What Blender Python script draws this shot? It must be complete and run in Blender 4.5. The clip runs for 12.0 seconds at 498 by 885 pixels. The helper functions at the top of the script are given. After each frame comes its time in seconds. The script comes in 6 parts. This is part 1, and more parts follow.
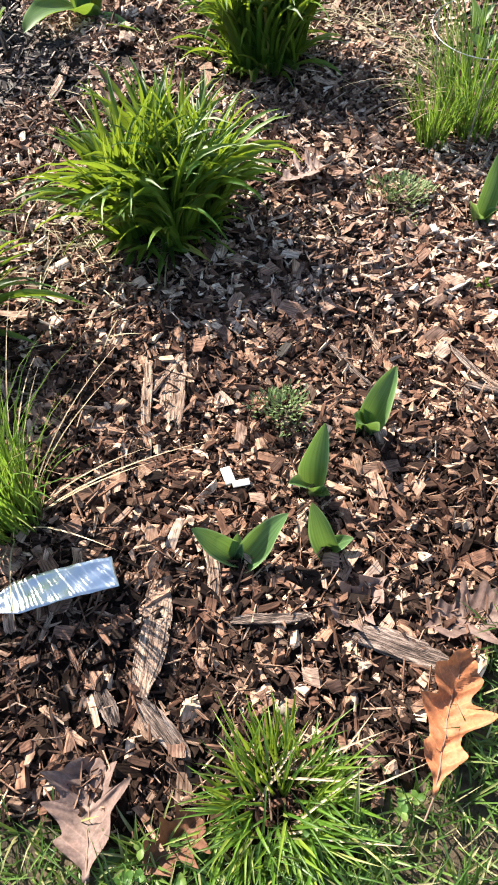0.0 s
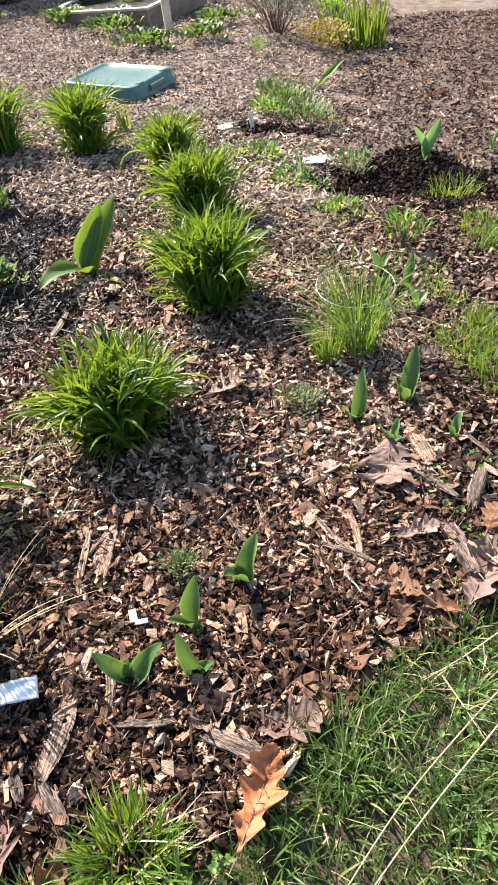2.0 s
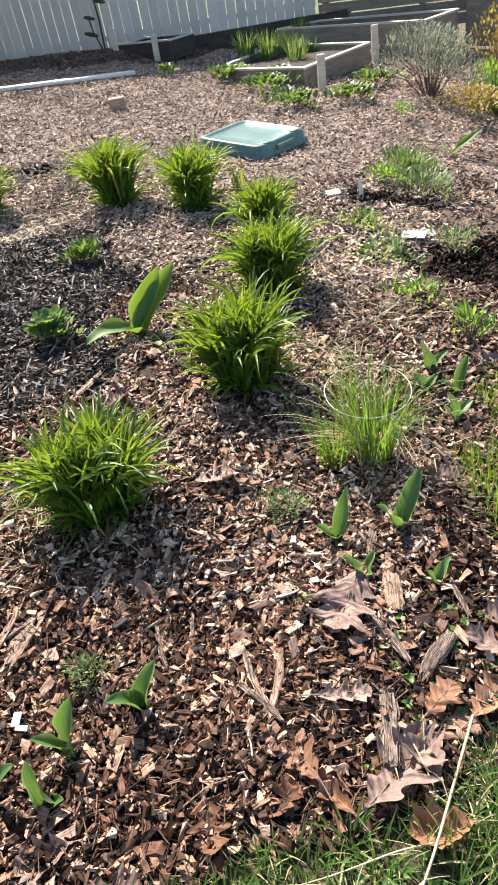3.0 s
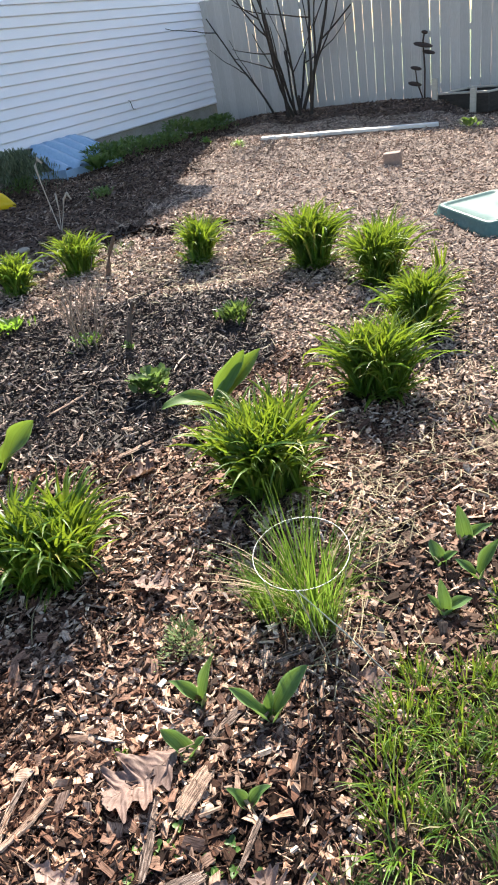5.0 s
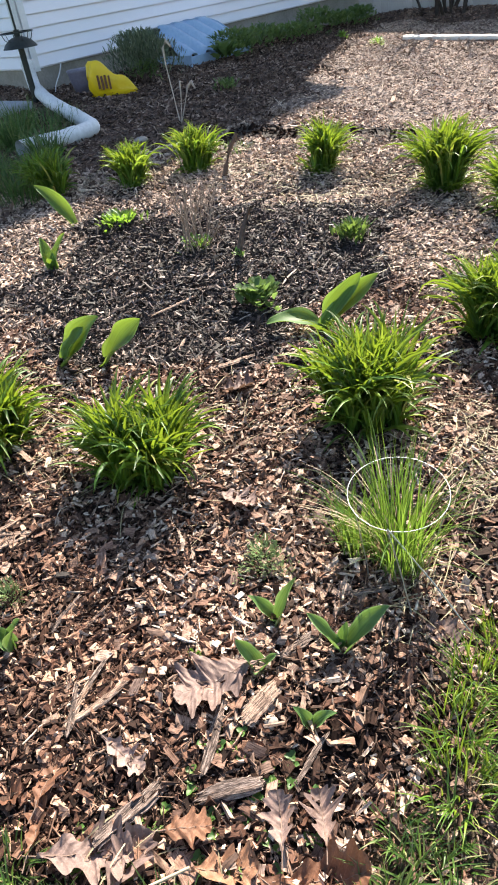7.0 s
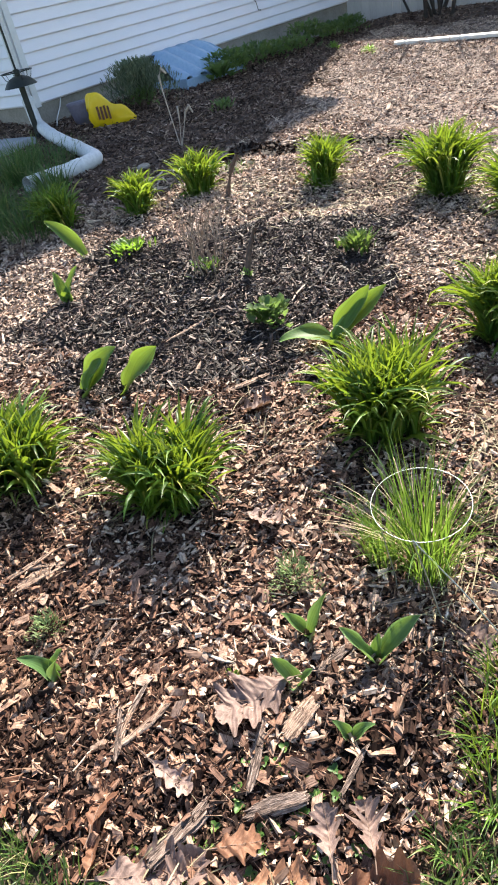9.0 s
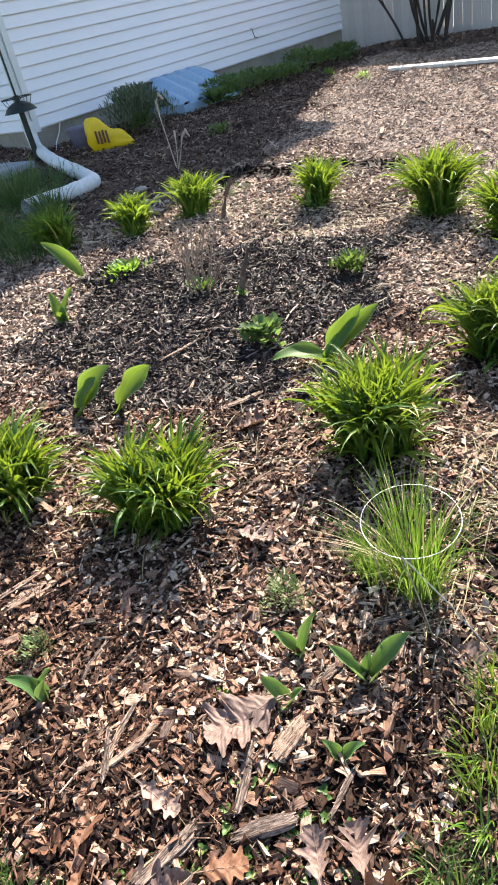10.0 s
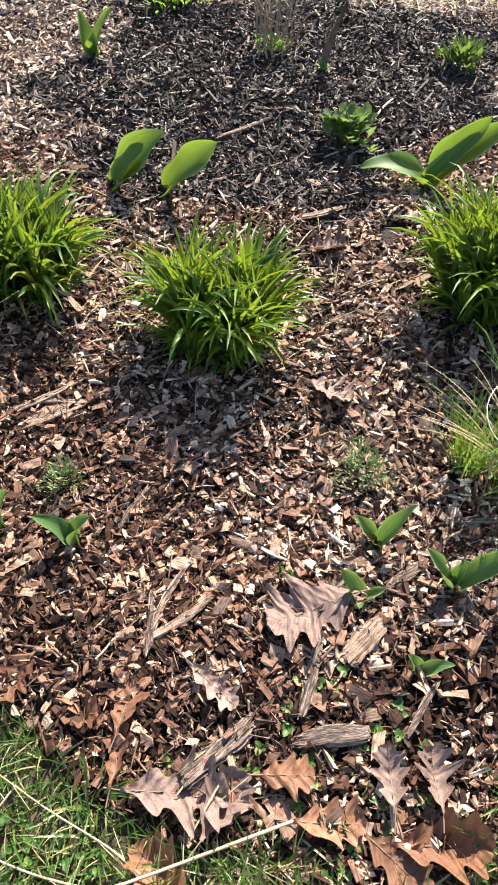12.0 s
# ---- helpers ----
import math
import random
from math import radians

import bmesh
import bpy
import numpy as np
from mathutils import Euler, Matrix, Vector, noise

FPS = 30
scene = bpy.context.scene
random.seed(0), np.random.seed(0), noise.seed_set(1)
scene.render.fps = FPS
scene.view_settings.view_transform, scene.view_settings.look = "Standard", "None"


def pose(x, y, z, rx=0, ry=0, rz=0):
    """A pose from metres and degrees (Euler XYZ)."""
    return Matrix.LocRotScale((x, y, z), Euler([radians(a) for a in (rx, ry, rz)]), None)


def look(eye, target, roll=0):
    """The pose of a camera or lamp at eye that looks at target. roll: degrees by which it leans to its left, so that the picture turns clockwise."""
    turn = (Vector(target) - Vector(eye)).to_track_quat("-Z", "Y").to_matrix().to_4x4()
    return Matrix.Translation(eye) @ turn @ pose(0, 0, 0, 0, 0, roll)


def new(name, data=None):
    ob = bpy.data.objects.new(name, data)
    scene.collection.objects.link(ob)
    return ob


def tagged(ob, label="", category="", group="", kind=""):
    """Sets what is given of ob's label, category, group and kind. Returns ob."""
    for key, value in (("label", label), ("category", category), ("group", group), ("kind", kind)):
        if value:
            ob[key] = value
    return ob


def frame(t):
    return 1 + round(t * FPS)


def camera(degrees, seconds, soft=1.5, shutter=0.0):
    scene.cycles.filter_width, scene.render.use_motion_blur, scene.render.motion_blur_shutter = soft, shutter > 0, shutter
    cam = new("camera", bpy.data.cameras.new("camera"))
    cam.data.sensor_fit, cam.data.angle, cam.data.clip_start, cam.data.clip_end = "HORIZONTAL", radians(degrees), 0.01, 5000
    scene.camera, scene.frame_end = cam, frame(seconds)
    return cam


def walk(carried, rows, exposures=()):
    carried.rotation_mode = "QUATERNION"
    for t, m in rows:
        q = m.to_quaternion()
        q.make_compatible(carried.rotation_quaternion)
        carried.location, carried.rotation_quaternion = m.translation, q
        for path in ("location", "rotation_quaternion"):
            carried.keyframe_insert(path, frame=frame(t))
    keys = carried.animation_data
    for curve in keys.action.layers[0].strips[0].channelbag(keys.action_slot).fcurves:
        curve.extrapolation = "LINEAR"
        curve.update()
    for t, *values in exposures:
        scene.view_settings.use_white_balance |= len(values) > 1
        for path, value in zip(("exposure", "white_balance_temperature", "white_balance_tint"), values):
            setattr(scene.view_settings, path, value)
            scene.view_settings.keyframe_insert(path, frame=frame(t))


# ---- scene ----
cam = camera(42.7, 12.0, 1.9)
PATH = [
    (0, (0.155, 0.072, 0.961), (0.057, 1.138, -0.728), -6.6),
    (0.5, (0.233, -0.068, 1.151), (0.316, 1.182, -0.408), -8.6),
    (1, (0.225, -0.105, 1.251), (0.359, 1.26, -0.204), -10.9),
    (1.5, (0.273, -0.115, 1.279), (0.306, 1.308, -0.125), -10.9),
    (2, (0.517, -0.174, 1.28), (0.307, 1.267, -0.09), -9.8),
    (2.5, (0.674, -0.14, 1.253), (0.252, 1.31, -0.059), -10.3),
    (3, (0.952, 0.121, 1.277), (0.326, 1.569, 0.047), -10.5),
    (3.2, (1.093, 0.199, 1.296), (0.376, 1.634, 0.101), -10.3),
    (4.8, (1.663, 0.84, 1.305), (0.367, 1.962, 0.275), -10.1),
    (5, (1.648, 0.866, 1.3), (0.284, 1.907, 0.273), -11.5),
    (5.5, (1.639, 0.876, 1.33), (0.139, 1.716, 0.306), -13.2),
    (6, (1.597, 0.855, 1.338), (0.068, 1.58, 0.273), -11.9),
    (6.5, (1.573, 0.835, 1.322), (0.114, 1.555, 0.159), -8.9),
    (6.7, (1.564, 0.834, 1.292), (0.138, 1.573, 0.101), -8.1),
    (8.3, (1.601, 0.844, 1.346), (0.185, 1.592, 0.148), -11.5),
    (8.5, (1.603, 0.845, 1.338), (0.172, 1.578, 0.148), -12.2),
    (9, (1.581, 0.824, 1.352), (0.119, 1.531, 0.184), -13.5),
    (9.5, (1.593, 0.825, 1.355), (0.105, 1.528, 0.218), -14.0),
    (10, (1.602, 0.842, 1.344), (0.116, 1.577, 0.225), -13.4),
    (10.5, (1.584, 0.828, 1.287), (0.141, 1.611, 0.145), -12.1),
    (11, (1.562, 0.851, 1.267), (0.186, 1.666, 0.065), -10.6),
    (11.5, (1.304, 0.811, 1.252), (0.087, 1.611, -0.119), -7.9),
    (12, (1.142, 0.723, 1.213), (0.046, 1.317, -0.35), -1.2),
]
walk(cam, [(t, look(eye, target, roll)) for t, eye, target, roll in PATH], ((0, 1.74), (3.0, 1.72), (5.0, 1.76), (6.0, 1.84), (11.0, 1.84), (12.0, 1.72)))

# ---- world and light ----
SUN_WAY = Vector((0.65, -0.76, 0.0)).normalized() * math.cos(radians(41)) + Vector((0, 0, -math.sin(radians(41))))
world = bpy.data.worlds.new("sky")
scene.world = world
world.use_nodes = True
wn = world.node_tree
sky = wn.nodes.new("ShaderNodeTexSky")
sky.sky_type, sky.sun_disc = "NISHITA", False
sky.dust_density, sky.air_density, sky.ozone_density = 1.0, 1.2, 1.4
sky.sun_elevation, sky.sun_rotation = radians(41), radians(-40.5)
wn.links.new(sky.outputs[0], wn.nodes["Background"].inputs[0])
wn.nodes["Background"].inputs[1].default_value = 0.076
sun = new("sun", bpy.data.lights.new("sun", "SUN"))
sun.data.energy, sun.data.angle, sun.data.color = 5.0, radians(0.53), (1.0, 0.91, 0.78)
sun.matrix_world = Matrix.Translation((0, 0, 20)) @ SUN_WAY.to_track_quat("-Z", "Y").to_matrix().to_4x4()

rng = np.random.default_rng(7)


# ---- materials ----
def node(nt, kind, **inputs):
    n = nt.nodes.new(kind)
    for k, v in inputs.items():
        n.inputs[k].default_value = v
    return n


def ramp(nt, fac, stops):
    r = nt.nodes.new("ShaderNodeValToRGB")
    el = r.color_ramp.elements
    while len(el) < len(stops):
        el.new(0.5)
    for e, (p, c) in zip(el, stops):
        e.position, e.color = p, (*c, 1)
    nt.links.new(fac, r.inputs[0])
    return r.outputs[0]


def mixed(nt, fac, a, b, mode="MIX"):
    m = nt.nodes.new("ShaderNodeMix")
    m.data_type, m.blend_type = "RGBA", mode
    for sock, v in ((m.inputs["Factor"], fac), (m.inputs["A"], a), (m.inputs["B"], b)):
        if hasattr(v, "node"):
            nt.links.new(v, sock)
        else:
            sock.default_value = v if not isinstance(v, tuple) else (*v, 1)
    return m.outputs["Result"]


def blank(name, rough=0.7, metal=0.0, spec=0.4):
    m = bpy.data.materials.new(name)
    m.use_nodes = True
    b = m.node_tree.nodes["Principled BSDF"]
    b.inputs["Roughness"].default_value, b.inputs["Metallic"].default_value = rough, metal
    b.inputs["Specular IOR Level"].default_value = spec
    return m, m.node_tree, b


def coords(nt, which="Object", scale=(1, 1, 1)):
    tc = nt.nodes.new("ShaderNodeTexCoord")
    mp = nt.nodes.new("ShaderNodeMapping")
    mp.inputs["Scale"].default_value = scale
    nt.links.new(tc.outputs[which], mp.inputs[0])
    return mp.outputs[0]


def noise_of(nt, vec, scale, detail=4.0, rough=0.55):
    n = node(nt, "ShaderNodeTexNoise", Scale=scale, Detail=detail, Roughness=rough)
    nt.links.new(vec, n.inputs["Vector"])
    return n.outputs["Fac"]


def bumped(nt, b, height, strength, dist):
    n = node(nt, "ShaderNodeBump", Strength=strength, Distance=dist)
    nt.links.new(height, n.inputs["Height"])
    nt.links.new(n.outputs[0], b.inputs["Normal"])


def island(nt):
    return nt.nodes.new("ShaderNodeNewGeometry").outputs["Random Per Island"]


def per_object(nt):
    return nt.nodes.new("ShaderNodeObjectInfo").outputs["Random"]


def surface(name, stops, scale=6.0, fine=40.0, rough=0.75, metal=0.0, stretch=(1, 1, 1), bump=0.3, dist=0.004, which="Object", vary=None, spec=0.4):
    """Colour from two scales of noise, with a fine relief; vary: random tint per piece."""
    m, nt, b = blank(name, rough, metal, spec)
    vec = coords(nt, which, stretch)
    a, f = noise_of(nt, vec, scale), noise_of(nt, vec, fine, 6.0)
    add = node(nt, "ShaderNodeMath")
    add.operation = "MULTIPLY_ADD"
    add.inputs[1].default_value = 0.5
    nt.links.new(f, add.inputs[0])
    half = node(nt, "ShaderNodeMath")
    half.operation = "MULTIPLY"
    half.inputs[1].default_value = 0.5
    nt.links.new(a, half.inputs[0])
    nt.links.new(half.outputs[0], add.inputs[2])
    c = ramp(nt, add.outputs[0], stops)
    if vary:
        source = island(nt) if vary[0] == "island" else per_object(nt)
        lo, hi = vary[1], vary[2]
        c = mixed(nt, 1.0, c, ramp(nt, source, [(0, (lo,) * 3), (1, (hi,) * 3)]), "MULTIPLY")
    nt.links.new(c, b.inputs["Base Color"])
    bumped(nt, b, f, bump, dist)
    return m


def wood_chip(name, stops, source, rough=0.82, spec=0.18):
    """Chips of wood: each with its own tint, and grain along its length."""
    m, nt, b = blank(name, rough, 0, spec)
    vec = coords(nt, "UV", (1, 1, 1))
    st = nt.nodes.new("ShaderNodeMapping")
    st.inputs["Scale"].default_value = (40, 420, 1)
    nt.links.new(vec, st.inputs[0])
    g = noise_of(nt, st.outputs[0], 1.0, 5.0)
    big = noise_of(nt, vec, 60.0, 3.0)
    r = island(nt) if source == "island" else per_object(nt)
    c = ramp(nt, r, stops)
    c = mixed(nt, 0.75, c, ramp(nt, g, [(0.38, (0.22, 0.19, 0.17)), (0.49, (0.85, 0.84, 0.83)), (0.62, (1.35, 1.3, 1.25))]), "MULTIPLY")
    c = mixed(nt, 0.7, c, ramp(nt, big, [(0.38, (0.5, 0.44, 0.40)), (0.6, (1.15, 1.13, 1.1))]), "MULTIPLY")
    patch = noise_of(nt, coords(nt, "Object"), 2.6, 5.0, 0.6)
    c = mixed(nt, 0.8, c, ramp(nt, patch, [(0.36, (0.58, 0.54, 0.52)), (0.5, (0.98, 0.98, 0.98)), (0.64, (1.25, 1.22, 1.2))]), "MULTIPLY")
    nt.links.new(c, b.inputs["Base Color"])
    bumped(nt, b, g, 0.5, 0.0012)
    return m


def foliage(name, stops, glow, rough=0.42, part=0.42, source="island", veins=True, rim=False):
    """Leaves that let light through."""
    m, nt, b = blank(name, rough, 0, 0.25 if rim else 0.45)
    vec = coords(nt, "UV", (1, 1, 1))
    st = nt.nodes.new("ShaderNodeMapping")
    st.inputs["Scale"].default_value = (3, 380 if veins else 60, 1)
    nt.links.new(vec, st.inputs[0])
    v = noise_of(nt, st.outputs[0], 1.0, 2.0)
    spots = noise_of(nt, coords(nt, "Object"), 30.0, 3.0)
    r = island(nt) if source == "island" else per_object(nt)
    c = ramp(nt, r, stops)
    c = mixed(nt, 0.6, c, ramp(nt, v, [(0.36, (0.5, 0.52, 0.5)), (0.64, (1.4, 1.36, 1.28))]), "MULTIPLY")
    c = mixed(nt, 0.4, c, ramp(nt, spots, [(0.3, (0.75, 0.72, 0.7)), (0.7, (1.15, 1.12, 1.0))]), "MULTIPLY")
    if rim:
        xyz = nt.nodes.new("ShaderNodeSeparateXYZ")
        nt.links.new(vec, xyz.inputs[0])
        ab = nt.nodes.new("ShaderNodeMath")
        ab.operation = "ABSOLUTE"
        nt.links.new(xyz.outputs[1], ab.inputs[0])
        times = nt.nodes.new("ShaderNodeMath")
        times.operation = "MULTIPLY"
        times.inputs[1].default_value = 50.0
        nt.links.new(ab.outputs[0], times.inputs[0])
        c = mixed(nt, 1.0, c, ramp(nt, times.outputs[0], [(0.05, (1.12, 1.1, 1.05)), (0.2, (0.95, 0.95, 0.95)), (0.76, (1, 1, 1)), (0.9, (2.8, 2.1, 2.8))]), "MULTIPLY")
    nt.links.new(c, b.inputs["Base Color"])
    bumped(nt, b, v, 0.25, 0.001)
    tr = nt.nodes.new("ShaderNodeBsdfTranslucent")
    nt.links.new(mixed(nt, 0.8, c, glow, "MIX"), tr.inputs["Color"])
    mx = nt.nodes.new("ShaderNodeMixShader")
    mx.inputs[0].default_value = part
    nt.links.new(b.outputs[0], mx.inputs[1])
    nt.links.new(tr.outputs[0], mx.inputs[2])
    nt.links.new(mx.outputs[0], nt.nodes["Material Output"].inputs[0])
    return m


def dry_leaf(name, stops, glow):
    """Papery dead leaves with side veins, blotches and pinholes of rot."""
    m, nt, b = blank(name, 0.62, 0, 0.3)
    vec = coords(nt, "UV")
    xyz = nt.nodes.new("ShaderNodeSeparateXYZ")
    nt.links.new(vec, xyz.inputs[0])
    line = xyz.outputs[1]
    for kind, other in (("ABSOLUTE", None), ("MULTIPLY", -0.9), ("ADD", xyz.outputs[0]), ("MULTIPLY", 330.0), ("SINE", None)):
        step = nt.nodes.new("ShaderNodeMath")
        step.operation = kind
        nt.links.new(line, step.inputs[0])
        if other is not None:
            if isinstance(other, float):
                step.inputs[1].default_value = other
            else:
                nt.links.new(other, step.inputs[1])
        line = step.outputs[0]
    blot, fine = noise_of(nt, vec, 45.0, 5.0, 0.6), noise_of(nt, vec, 300.0, 4.0)
    c = ramp(nt, per_object(nt), stops)
    c = mixed(nt, 0.85, c, ramp(nt, blot, [(0.3, (0.5, 0.45, 0.42)), (0.5, (0.95, 0.95, 0.95)), (0.7, (1.3, 1.25, 1.22))]), "MULTIPLY")
    c = mixed(nt, 0.6, c, ramp(nt, fine, [(0.35, (0.65, 0.62, 0.6)), (0.65, (1.15, 1.15, 1.15))]), "MULTIPLY")
    c = mixed(nt, 0.8, c, ramp(nt, line, [(0.0, (1, 1, 1)), (0.9, (1, 1, 1)), (1.0, (1.35, 1.3, 1.25))]), "MULTIPLY")
    nt.links.new(c, b.inputs["Base Color"])
    both = nt.nodes.new("ShaderNodeMath")
    both.operation = "MULTIPLY_ADD"
    both.inputs[1].default_value = 0.25
    nt.links.new(line, both.inputs[0])
    nt.links.new(blot, both.inputs[2])
    bumped(nt, b, both.outputs[0], 0.8, 0.003)
    tr = nt.nodes.new("ShaderNodeBsdfTranslucent")
    nt.links.new(mixed(nt, 0.6, c, glow, "MIX"), tr.inputs["Color"])
    mx = nt.nodes.new("ShaderNodeMixShader")
    mx.inputs[0].default_value = 0.12
    nt.links.new(b.outputs[0], mx.inputs[1])
    nt.links.new(tr.outputs[0], mx.inputs[2])
    nt.links.new(mx.outputs[0], nt.nodes["Material Output"].inputs[0])
    return m


TAN = [(0.0, (0.014, 0.008, 0.006)), (0.22, (0.045, 0.023, 0.016)), (0.46, (0.135, 0.07, 0.049)), (0.70, (0.31, 0.186, 0.132)), (0.88, (0.50, 0.34, 0.252)), (1.0, (0.66, 0.51, 0.40))]
DARK = [(0.0, (0.012, 0.008, 0.007)), (0.5, (0.036, 0.025, 0.022)), (0.78, (0.105, 0.074, 0.064)), (0.9, (0.30, 0.225, 0.195)), (1.0, (0.58, 0.47, 0.41))]
M_FLAKE = wood_chip("papery_leaf_flake", [(0.0, (0.09, 0.05, 0.037)), (0.4, (0.24, 0.145, 0.11)), (0.8, (0.40, 0.275, 0.215)), (1.0, (0.56, 0.43, 0.35))], "island", 0.8, 0.2)
M_CHIP = wood_chip("tan_wood_chip", TAN, "island")
M_FINE = wood_chip("fine_splinters", [(0.0, (0.035, 0.02, 0.015)), (0.35, (0.14, 0.08, 0.058)), (0.75, (0.29, 0.185, 0.136)), (1.0, (0.50, 0.37, 0.285))], "island")
M_CHIP_ONE = wood_chip("tan_wood_chip_single", TAN, "object")
M_DARK = wood_chip("dark_shredded_mulch", DARK, "island", 0.62, 0.32)
M_SHRED = wood_chip("pale_shredded_mulch", [(0.0, (0.05, 0.032, 0.025)), (0.16, (0.19, 0.128, 0.102)), (0.38, (0.43, 0.325, 0.265)), (0.7, (0.63, 0.505, 0.42)), (1.0, (0.74, 0.62, 0.52))], "island")
M_SOIL = surface("mulch_bed_soil", [(0.3, (0.008, 0.005, 0.004)), (0.5, (0.022, 0.013, 0.010)), (0.62, (0.055, 0.031, 0.022)), (0.78, (0.15, 0.09, 0.065))], 9, 90, 0.9, bump=0.9, dist=0.01)
M_SHREDSOIL = surface("shredded_mulch_bed", [(0.3, (0.04, 0.028, 0.023)), (0.46, (0.12, 0.085, 0.07)), (0.58, (0.23, 0.17, 0.142)), (0.7, (0.40, 0.315, 0.265))], 7, 90, 0.9, bump=0.9, dist=0.012)
# Browns for leaf litter, also painting in the shade of house and fence.
M_BROWNSHADESOIL = surface("brown_and_shade_bed", [(0.3, (0.03, 0.02, 0.016)), (0.5, (0.10, 0.066, 0.05)), (0.62, (0.19, 0.125, 0.098)), (0.78, (0.32, 0.235, 0.19))], 8, 80, 0.92, bump=0.9, dist=0.012)
M_BROWNSHADEMULCH = wood_chip("brown_and_shade_mulch", [(0.0, (0.035, 0.023, 0.018)), (0.4, (0.13, 0.084, 0.066)), (0.8, (0.27, 0.19, 0.15)), (1.0, (0.52, 0.41, 0.34))], "island")
# Near-black crumbs: dark soil and bark, and painted shade under the daylilies.
M_BITS = wood_chip("dark_and_shade_bits", [(0.0, (0.010, 0.007, 0.006)), (0.6, (0.034, 0.021, 0.016)), (0.9, (0.085, 0.053, 0.041)), (1.0, (0.2, 0.14, 0.11))], "island", 0.9, 0.1)
M_SHADEGRASS = foliage("shade_grass_blade", [(0, (0.035, 0.085, 0.022)), (0.7, (0.08, 0.16, 0.045)), (1, (0.26, 0.25, 0.12))], (0.22, 0.34, 0.08), 0.5, 0.25)
M_DARKSOIL = surface("dark_mulch_bed", [(0.3, (0.008, 0.006, 0.005)), (0.55, (0.03, 0.02, 0.016)), (0.8, (0.10, 0.07, 0.055))], 10, 110, 0.92, bump=0.9, dist=0.01)
M_TURFSOIL = surface("turf_soil", [(0.3, (0.015, 0.012, 0.008)), (0.5, (0.055, 0.042, 0.026)), (0.75, (0.17, 0.12, 0.08))], 12, 90, 0.95, bump=0.8, dist=0.008)
M_FARTURF = surface("rough_turf", [(0.3, (0.02, 0.04, 0.012)), (0.5, (0.05, 0.10, 0.025)), (0.65, (0.085, 0.14, 0.04)), (0.8, (0.16, 0.17, 0.08))], 3, 60, 0.9, bump=0.9, dist=0.02)
# Darker than the outer leaf: shade inside the clump is in the colour.
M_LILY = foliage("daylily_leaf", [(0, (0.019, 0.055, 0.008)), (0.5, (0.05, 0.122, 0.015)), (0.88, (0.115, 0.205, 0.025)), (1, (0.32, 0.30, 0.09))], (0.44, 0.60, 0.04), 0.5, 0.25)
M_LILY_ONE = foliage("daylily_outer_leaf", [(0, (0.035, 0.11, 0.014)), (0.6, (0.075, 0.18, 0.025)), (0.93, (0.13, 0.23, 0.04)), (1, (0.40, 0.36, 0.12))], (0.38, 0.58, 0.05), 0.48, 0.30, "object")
M_TULIP = foliage("tulip_leaf", [(0, (0.075, 0.15, 0.058)), (1, (0.11, 0.20, 0.075))], (0.25, 0.42, 0.06), 0.42, 0.22, "object", rim=True)
M_TULIP_BIG = foliage("large_tulip_leaf", [(0, (0.045, 0.115, 0.033)), (1, (0.075, 0.155, 0.042))], (0.38, 0.56, 0.05), 0.55, 0.22, "object", rim=True)
M_FEATHER = foliage("feathery_leaf", [(0, (0.09, 0.15, 0.06)), (0.7, (0.18, 0.26, 0.11)), (1, (0.30, 0.36, 0.19))], (0.32, 0.42, 0.14), 0.6, 0.25, "island", False)
M_TULIP_GREY = foliage("grey_green_leaf", [(0, (0.12, 0.22, 0.12)), (1, (0.17, 0.28, 0.15))], (0.28, 0.5, 0.12), 0.5, 0.32, "object")
M_CHIVE = foliage("chive_leaf", [(0, (0.035, 0.095, 0.017)), (0.65, (0.085, 0.17, 0.03)), (0.9, (0.15, 0.2, 0.05)), (1, (0.32, 0.29, 0.13))], (0.34, 0.54, 0.06), 0.42, 0.32)
M_GRASS = foliage("lawn_blade", [(0, (0.03, 0.075, 0.016)), (0.5, (0.066, 0.14, 0.03)), (0.76, (0.125, 0.2, 0.05)), (0.88, (0.26, 0.26, 0.12)), (1, (0.48, 0.42, 0.26))], (0.3, 0.44, 0.09), 0.42, 0.28)
M_BRIGHTGRASS = foliage("fresh_grass_blade", [(0, (0.045, 0.11, 0.015)), (0.6, (0.10, 0.20, 0.025)), (0.9, (0.2, 0.28, 0.04)), (1, (0.40, 0.38, 0.16))], (0.42, 0.56, 0.05), 0.45, 0.32)
M_WEED = foliage("weed_leaf", [(0, (0.045, 0.115, 0.025)), (0.7, (0.095, 0.20, 0.04)), (1, (0.20, 0.27, 0.06))], (0.36, 0.6, 0.06), 0.5, 0.38, "island", False)
M_DEEPWEED = foliage("shade_weed_leaf", [(0, (0.05, 0.10, 0.035)), (1, (0.13, 0.19, 0.07))], (0.32, 0.5, 0.12), 0.55, 0.3, "island", False)
M_COVER = foliage("ground_cover_leaf", [(0, (0.035, 0.08, 0.02)), (0.8, (0.085, 0.15, 0.04)), (1, (0.16, 0.20, 0.06))], (0.28, 0.42, 0.08), 0.5, 0.25, "island", False)
M_GREYLEAF = foliage("grey_herb_leaf", [(0, (0.13, 0.145, 0.12)), (1, (0.32, 0.34, 0.29))], (0.3, 0.34, 0.22), 0.7, 0.25, "island", False)
M_GOLD = foliage("golden_leaf", [(0, (0.17, 0.12, 0.03)), (1, (0.36, 0.26, 0.06))], (0.42, 0.32, 0.06), 0.55, 0.35, "island", False)
